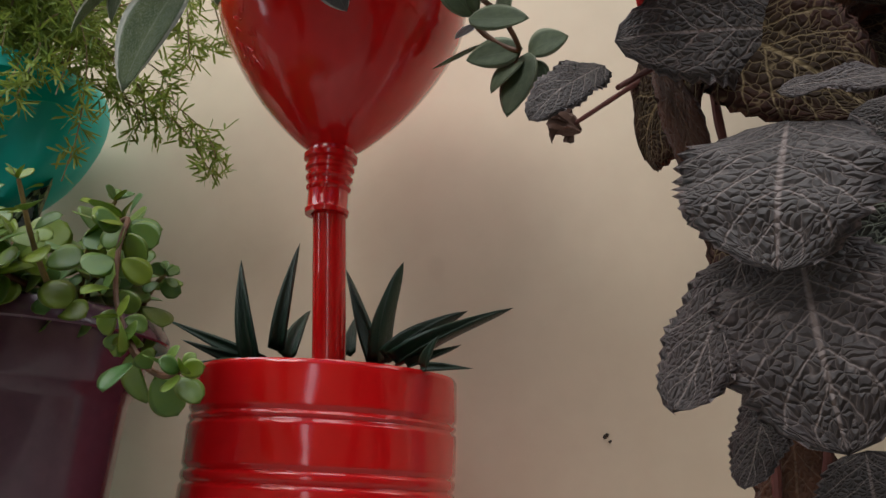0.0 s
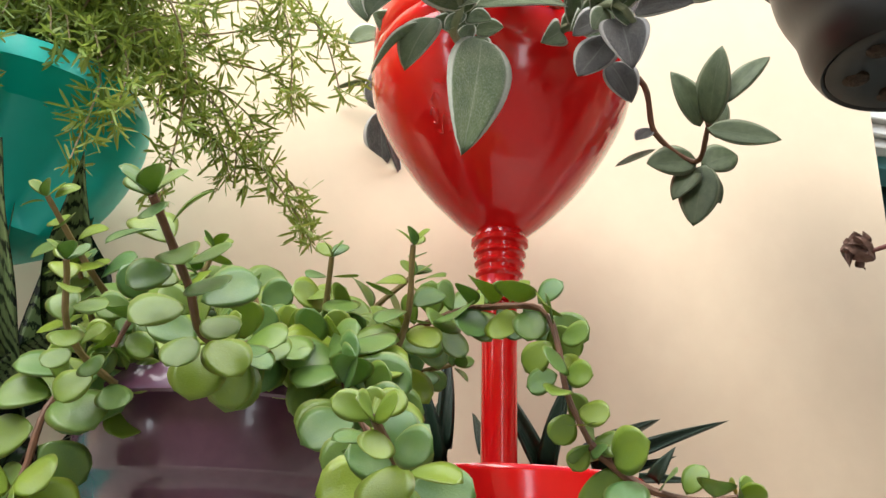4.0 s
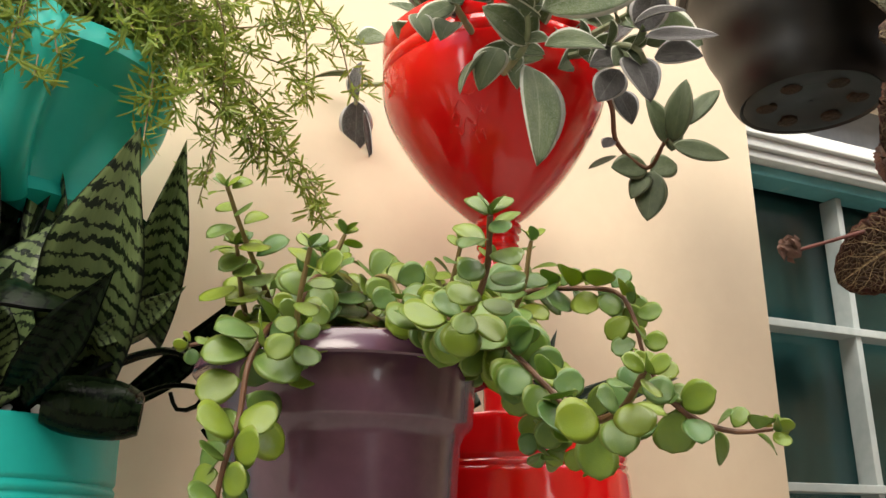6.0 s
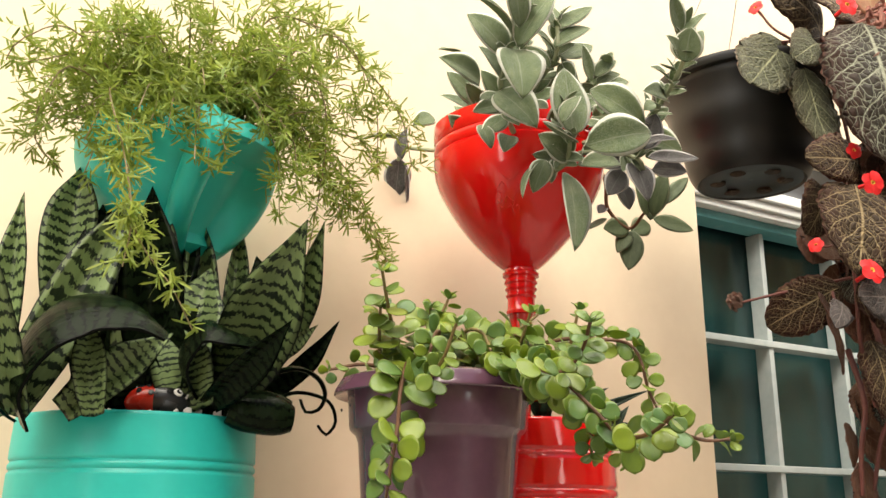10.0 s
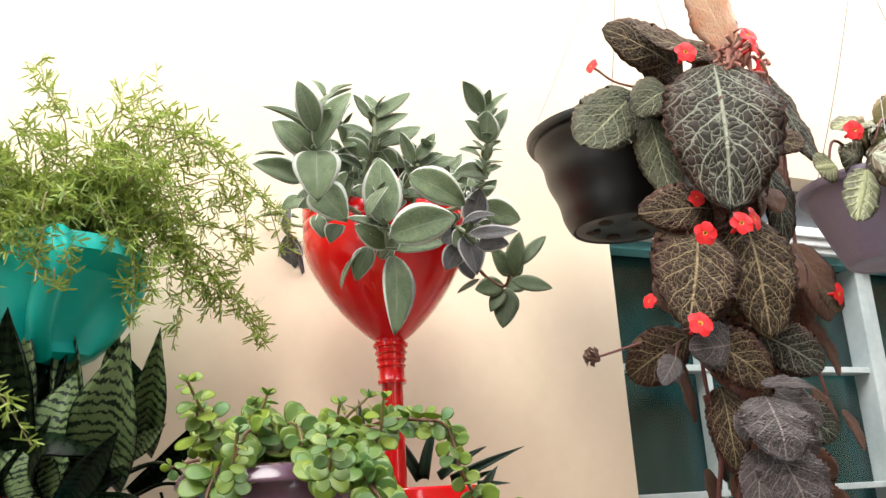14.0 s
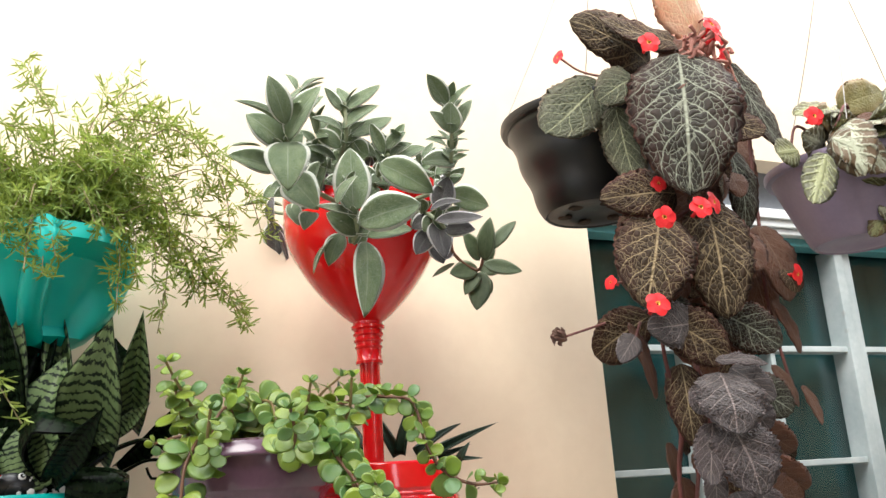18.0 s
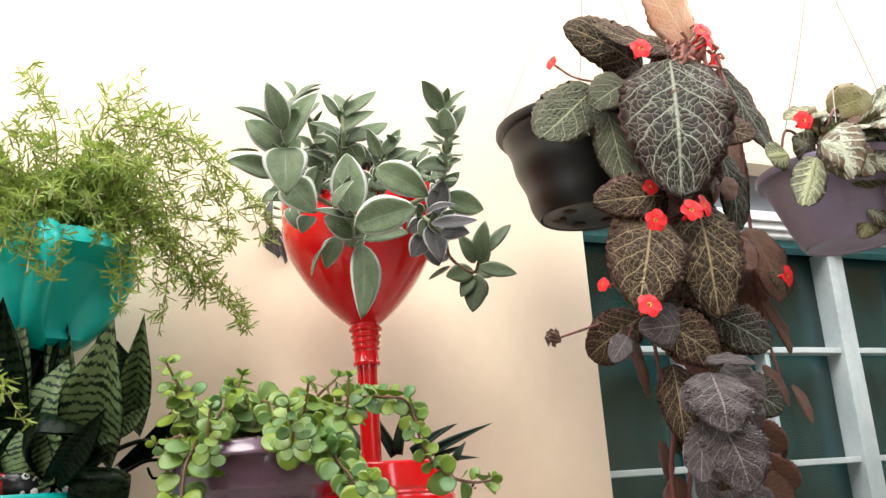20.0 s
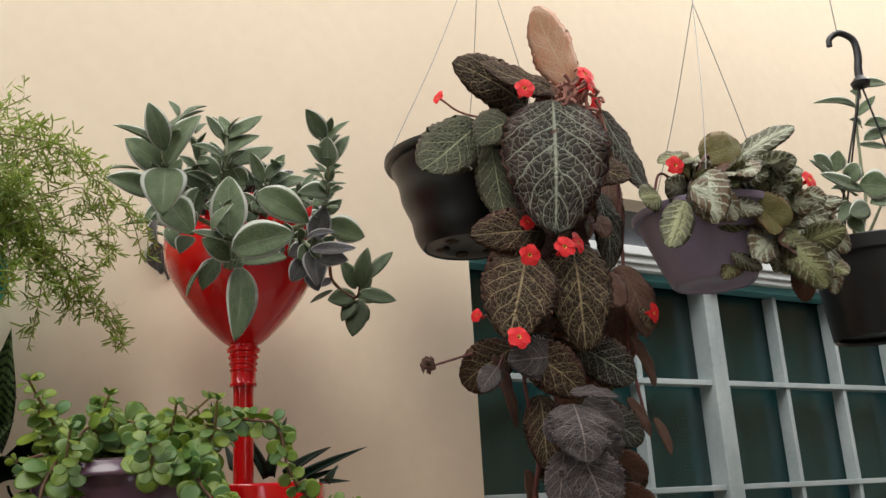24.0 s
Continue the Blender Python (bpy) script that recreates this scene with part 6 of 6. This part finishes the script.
leaf(plant, (0.5583, 0.3050, 0.2383), (0.4899, 0.2850, 0.2280), 0.042, 5, "deep")
leaf(plant, (0.5336, 0.2680, 0.1690), (0.5128, 0.2620, 0.1472), 0.026, 18, "deep")
leaf(plant, (0.5449, 0.2620, 0.1798), (0.5344, 0.2380, 0.1260), 0.06, -8, "deep")
leaf(plant, (0.5453, 0.2603, 0.1939), (0.5937, 0.2510, 0.1902), 0.015, -48, "deep")
leaf(plant, (0.5695, 0.2696, 0.1874), (0.5955, 0.2510, 0.1567), 0.030, -18, "deep")
leaf(plant, (0.5280, 0.2620, 0.1352), (0.5047, 0.2470, 0.0851), 0.029, 8, "deep")
leaf(plant, (0.5467, 0.2600, 0.1367), (0.5508, 0.2380, 0.0738), 0.056, -8, "deep")
leaf(plant, (0.5379, 0.2789, 0.0953), (0.5276, 0.2696, 0.0637), 0.020, 18, "deep")
leaf(plant, (0.559, 0.350, 0.090), (0.560, 0.350, 0.040), 0.030, -18, "rust")
leaf(plant, (0.5695, 0.2882, 0.0748), (0.5713, 0.2789, 0.0414), 0.033, -8, "deep")
leaf(plant, (0.5918, 0.2789, 0.1530), (0.6011, 0.2696, 0.1306), 0.030, -8, "deep")
leaf(plant, (0.5862, 0.2789, 0.0776), (0.5927, 0.2696, 0.0404), 0.033, -8, "deep")
leaf(plant, (0.554, 0.360, 0.126), (0.558, 0.360, 0.088), 0.016, -28, "rust")
fill = random.Random(5)
for k in range(44):
    c = Vector((0.636 + fill.uniform(-0.030, 0.032), 0.318 + fill.uniform(-0.014, 0.014), 0.540 + fill.uniform(-0.026, 0.024)))
    shoot(plant, [c, c + Vector((fill.uniform(-0.008, 0.008), -0.004, fill.uniform(-0.004, 0.008))), c + Vector((fill.uniform(-0.014, 0.014), -0.006, fill.uniform(-0.006, 0.016)))], 0.0016, 0.0022, PINKSTEM, "bud", "downy pink flower bud")
fill = random.Random(31)
for k in range(64):
    z = 0.50 - 0.46 * k / 63
    x, y = 0.600 + fill.uniform(-0.055, 0.07) * (1 - 0.2 * k / 63), 0.345 + fill.uniform(-0.012, 0.03)
    if z < 0.27:
        x = 0.622 + fill.uniform(-0.035, 0.060)
    if z > 0.38:
        y = fill.uniform(0.325, 0.345)
        x = 0.61 + fill.uniform(-0.02, 0.06)
    long = fill.uniform(0.035, 0.062)
    d = Vector((fill.uniform(-1, 1), fill.uniform(-0.6, 0.1), fill.uniform(-1.4, -0.1))).normalized() * long
    leaf(plant, (x, y, z), (x + d.x, y + d.y, z + d.z), long * fill.uniform(0.6, 0.85), fill.uniform(-40, 40), fill.choice(("", "", "rust", "rust", "silver")))


def flower(plant, at, size, facing):
    """A five-lobed scarlet flower with a short tube and a yellow throat."""
    size *= 1.25
    turn = Vector(facing).to_track_quat("Z", "Y").to_matrix().to_4x4()
    turn = turn @ Matrix.Rotation(pick.uniform(0, 6), 4, "Z")
    m = Matrix.Translation(Vector(at) - plant.location) @ turn
    bm = bmesh.new()
    for k in range(5):
        a = math.tau * k / 5 + pick.uniform(-0.1, 0.1)
        c, s = math.cos(a), math.sin(a)
        grid = []
        for j in range(5):
            v = j / 4
            half = 0.31 * size * math.sin(math.pi * (0.12 + 0.80 * v)) ** 0.7
            grid.append([bm.verts.new((c * (0.08 + 0.50 * v) * size - s * half * u, s * (0.08 + 0.50 * v) * size + c * half * u, size * (0.10 * v - 0.16 * v * v + 0.03 * abs(u) + 0.012 * k % 2))) for u in (-1, -0.4, 0.4, 1)])
        for a_, b_ in zip(grid, grid[1:]):
            for i in range(3):
                bm.faces.new((a_[i], a_[i + 1], b_[i + 1], b_[i]))
    lathe([(0.10 * size, -0.9 * size), (0.09 * size, -0.5 * size), (0.13 * size, -0.02 * size), (0.16 * size, 0.02 * size)], 12, None, bm)
    head = part("flower", bm, PETAL, plant, "scarlet five-lobed flower", at=m)
    part("throat", lathe([(0.15 * size, 0.020 * size), (0.12 * size, 0.035 * size), (0.08 * size, 0.0), (0.001, -0.02 * size)], 12), YELLOW, head, "yellow flower throat")
    return head


flower(plant, (0.550, 0.300, 0.541), 0.0165, (-0.3, -1, 0.1))
flower(plant, (0.641, 0.300, 0.577), 0.0170, (0, -1, 0.3))
flower(plant, (0.648, 0.300, 0.564), 0.0150, (0.3, -1, 0.1))
flower(plant, (0.657, 0.305, 0.544), 0.0130, (0.1, -1, -0.1))
flower(plant, (0.522, 0.280, 0.338), 0.0160, (-0.3, -1, -0.1))
flower(plant, (0.569, 0.280, 0.352), 0.0170, (-0.2, -1, 0.2))
flower(plant, (0.591, 0.285, 0.360), 0.0170, (0.4, -1, 0.1))
flower(plant, (0.496, 0.275, 0.250), 0.0170, (-0.2, -1, 0.25))
flower(plant, (0.699, 0.295, 0.292), 0.0160, (0.35, -1, -0.1))
flower(plant, (0.460, 0.340, 0.530), 0.0110, (-0.95, -0.25, 0.25))
flower(plant, (0.545, 0.310, 0.385), 0.0120, (-0.3, -1, 0))
flower(plant, (0.651, 0.320, 0.568), 0.0120, (0.2, -1, 0.4))
flower(plant, (0.471, 0.310, 0.278), 0.0100, (-1, -0.3, 0.1))

# ---- the blotched plant in the lilac hanging bowl ----
plant = thing("episcia", (0.850, 0.338, 0.43), "episcia with silver leaves blotched dark green and small scarlet flowers", "plant", "hanging episcias")
plant["sort"] = "blotched"
shoot(plant, [(0.850, 0.330, 0.425), (0.829, 0.300, 0.503), (0.778, 0.290, 0.449)], 0.0024, 0.0015, REDSTEM)
shoot(plant, [(0.850, 0.330, 0.425), (0.901, 0.300, 0.469), (0.954, 0.290, 0.453), (0.981, 0.270, 0.430)], 0.0024, 0.0015, REDSTEM)
shoot(plant, [(0.850, 0.330, 0.425), (0.930, 0.310, 0.456), (0.918, 0.280, 0.406), (0.926, 0.260, 0.373)], 0.0024, 0.0015, REDSTEM)
shoot(plant, [(0.850, 0.330, 0.425), (0.859, 0.310, 0.502), (0.900, 0.300, 0.530)], 0.0024, 0.0015, REDSTEM)
shoot(plant, [(0.850, 0.330, 0.425), (0.759, 0.310, 0.472), (0.736, 0.310, 0.441)], 0.0024, 0.0015, REDSTEM)
leaf(plant, (0.735, 0.300, 0.437), (0.705, 0.300, 0.431), 0.034, 18, "lime")
leaf(plant, (0.744, 0.270, 0.419), (0.691, 0.250, 0.356), 0.035, 8, "lime")
leaf(plant, (0.803, 0.300, 0.494), (0.742, 0.300, 0.480), 0.031, 48, "lime")
leaf(plant, (0.822, 0.300, 0.468), (0.832, 0.320, 0.511), 0.023, -28)
leaf(plant, (0.784, 0.270, 0.461), (0.774, 0.250, 0.394), 0.047, 38)
leaf(plant, (0.763, 0.270, 0.440), (0.809, 0.250, 0.403), 0.047, -18)
leaf(plant, (0.830, 0.310, 0.507), (0.892, 0.300, 0.528), 0.044, -8, "olive")
leaf(plant, (0.885, 0.300, 0.507), (0.965, 0.270, 0.554), 0.029, -28)
leaf(plant, (0.797, 0.260, 0.425), (0.841, 0.240, 0.413), 0.027, -18)
leaf(plant, (0.865, 0.280, 0.467), (0.907, 0.260, 0.447), 0.034, -8, "lime")
leaf(plant, (0.867, 0.260, 0.432), (0.895, 0.250, 0.432), 0.027, -28)
leaf(plant, (0.927, 0.270, 0.438), (1.011, 0.250, 0.452), 0.028, -18)
leaf(plant, (0.939, 0.260, 0.427), (1.006, 0.250, 0.383), 0.041, -8)
leaf(plant, (0.895, 0.260, 0.412), (0.814, 0.240, 0.351), 0.045, 8)
leaf(plant, (0.950, 0.250, 0.410), (0.866, 0.240, 0.377), 0.035, 18, "lime")
leaf(plant, (0.888, 0.250, 0.376), (0.922, 0.230, 0.323), 0.048, -8, "lime")
leaf(plant, (0.959, 0.260, 0.395), (0.959, 0.250, 0.341), 0.036, -18)
leaf(plant, (0.807, 0.280, 0.403), (0.855, 0.270, 0.415), 0.031, -28, "lime")
leaf(plant, (0.857, 0.290, 0.379), (0.814, 0.290, 0.339), 0.026, 18, "lime")
leaf(plant, (0.825, 0.280, 0.369), (0.860, 0.270, 0.351), 0.022, -18)
leaf(plant, (0.957, 0.300, 0.503), (0.996, 0.290, 0.505), 0.029, -28)
leaf(plant, (1.008, 0.280, 0.456), (1.019, 0.270, 0.440), 0.024, -18, "rust")
leaf(plant, (0.936, 0.270, 0.362), (0.931, 0.270, 0.315), 0.027, 28, "rust")
leaf(plant, (0.898, 0.280, 0.380), (0.898, 0.280, 0.352), 0.022, -18)
leaf(plant, (0.846, 0.300, 0.491), (0.863, 0.290, 0.470), 0.028, -28, "rust")
leaf(plant, (1.011, 0.280, 0.387), (1.004, 0.280, 0.332), 0.024, 28)
leaf(plant, (0.908, 0.300, 0.411), (0.927, 0.300, 0.433), 0.019, -18)
for k in range(44):
    a, r = fill.uniform(-2.9, 0.3), fill.uniform(0.02, 0.08)
    x, y, z = 0.86 + r * math.cos(a), 0.335 + r * math.sin(a), 0.445 + fill.uniform(-0.01, 0.03)
    if k > 15:
        x, y, z = 0.925 + fill.uniform(-0.045, 0.06), 0.268 + fill.uniform(-0.02, 0.03), fill.uniform(0.365, 0.455)
    d = Vector((math.cos(a), math.sin(a), fill.uniform(-0.7, 0.7))).normalized() * fill.uniform(0.03, 0.05)
    leaf(plant, (x, y, z), (x + d.x, y + d.y, z + d.z), d.length * 0.68, fill.uniform(-40, 40), fill.choice(("", "", "lime", "lime", "rust")))
for k in range(30):
    a = -2.95 + 3.3 * k / 29 + fill.uniform(-0.1, 0.1)
    r = fill.uniform(0.035, 0.085)
    x, y = 0.856 + r * math.cos(a), 0.335 + r * 0.9 * math.sin(a)
    z = 0.452 + fill.uniform(0.0, 0.035) - 0.12 * r
    long = fill.uniform(0.040, 0.055)
    d = Vector((math.cos(a), math.sin(a), fill.uniform(-0.75, 0.55))).normalized() * long
    leaf(plant, (x, y, z), (x + d.x, y + d.y, z + d.z), long * fill.uniform(0.66, 0.8), fill.uniform(-35, 35), fill.choice(("", "", "lime", "lime", "olive")))
for k in range(20):
    x, y = 0.845 + 0.11 * (k % 10) / 9 + fill.uniform(-0.01, 0.01), 0.268 + fill.uniform(-0.012, 0.02)
    z = 0.470 - 0.035 * (k // 10) + fill.uniform(-0.008, 0.01) - 0.2 * max(0, x - 0.9)
    long = fill.uniform(0.042, 0.056)
    d = Vector((fill.uniform(-0.5, 0.8), -0.55, fill.uniform(-1.0, 0.1))).normalized() * long
    leaf(plant, (x, y, z), (x + d.x, y + d.y, z + d.z), long * fill.uniform(0.66, 0.8), fill.uniform(-35, 35), fill.choice(("", "", "lime", "", "olive")))
flower(plant, (0.737, 0.270, 0.466), 0.0160, (-0.4, -1, 0))
flower(plant, (0.979, 0.270, 0.482), 0.0190, (0.1, -1, 0.2))
flower(plant, (0.914, 0.290, 0.510), 0.0100, (-0.2, -1, 0.3))

# ---- the plant in the tall black hanging pot ----
plant = thing("felted_plant", (1.165, 0.335, 0.416), "grey-green felted plant with one tall shoot in a hanging pot", "plant")
plant["sort"] = "far"
shoot(plant, [(1.150, 0.335, 0.410), (1.176, 0.325, 0.493), (1.176, 0.320, 0.560), (1.187, 0.320, 0.632), (1.207, 0.320, 0.691)], 0.0028, 0.0016, GREENSTEM)
shoot(plant, [(1.150, 0.335, 0.410), (1.127, 0.320, 0.474), (1.094, 0.310, 0.521)], 0.0028, 0.0016, GREENSTEM)
shoot(plant, [(1.150, 0.335, 0.410), (1.192, 0.310, 0.490), (1.201, 0.300, 0.510)], 0.0028, 0.0016, GREENSTEM)
leaf(plant, (1.187, 0.320, 0.644), (1.075, 0.310, 0.627), 0.014, 28)
leaf(plant, (1.194, 0.320, 0.682), (1.264, 0.310, 0.696), 0.019, -18)
leaf(plant, (1.207, 0.320, 0.666), (1.183, 0.320, 0.673), 0.017, 18)
leaf(plant, (1.188, 0.320, 0.632), (1.229, 0.310, 0.669), 0.017, -38)
leaf(plant, (1.192, 0.320, 0.615), (1.153, 0.310, 0.616), 0.016, 18)
leaf(plant, (1.207, 0.320, 0.621), (1.247, 0.310, 0.627), 0.020, -18)
leaf(plant, (1.199, 0.320, 0.596), (1.250, 0.310, 0.621), 0.022, -28)
leaf(plant, (1.183, 0.320, 0.584), (1.239, 0.310, 0.586), 0.014, -28)
leaf(plant, (1.088, 0.310, 0.526), (1.039, 0.300, 0.536), 0.031, 8)
leaf(plant, (1.096, 0.310, 0.527), (1.098, 0.300, 0.554), 0.026, -18)
leaf(plant, (1.093, 0.310, 0.515), (1.029, 0.300, 0.529), 0.015, 38)
leaf(plant, (1.116, 0.310, 0.513), (1.135, 0.300, 0.540), 0.029, -8)
leaf(plant, (1.147, 0.310, 0.506), (1.033, 0.290, 0.505), 0.025, 18)
leaf(plant, (1.149, 0.310, 0.512), (1.185, 0.290, 0.505), 0.047, -8)
leaf(plant, (1.142, 0.320, 0.498), (1.080, 0.310, 0.497), 0.021, 38)
leaf(plant, (1.156, 0.310, 0.480), (1.080, 0.290, 0.453), 0.031, 8)
leaf(plant, (1.109, 0.310, 0.458), (1.120, 0.300, 0.434), 0.031, -18)
leaf(plant, (1.084, 0.310, 0.455), (1.048, 0.300, 0.427), 0.025, 18)
leaf(plant, (1.150, 0.300, 0.481), (1.194, 0.300, 0.487), 0.026, -28)
leaf(plant, (1.101, 0.310, 0.430), (1.106, 0.300, 0.412), 0.020, -18)
leaf(plant, (1.115, 0.310, 0.480), (1.068, 0.300, 0.444), 0.025, 18)
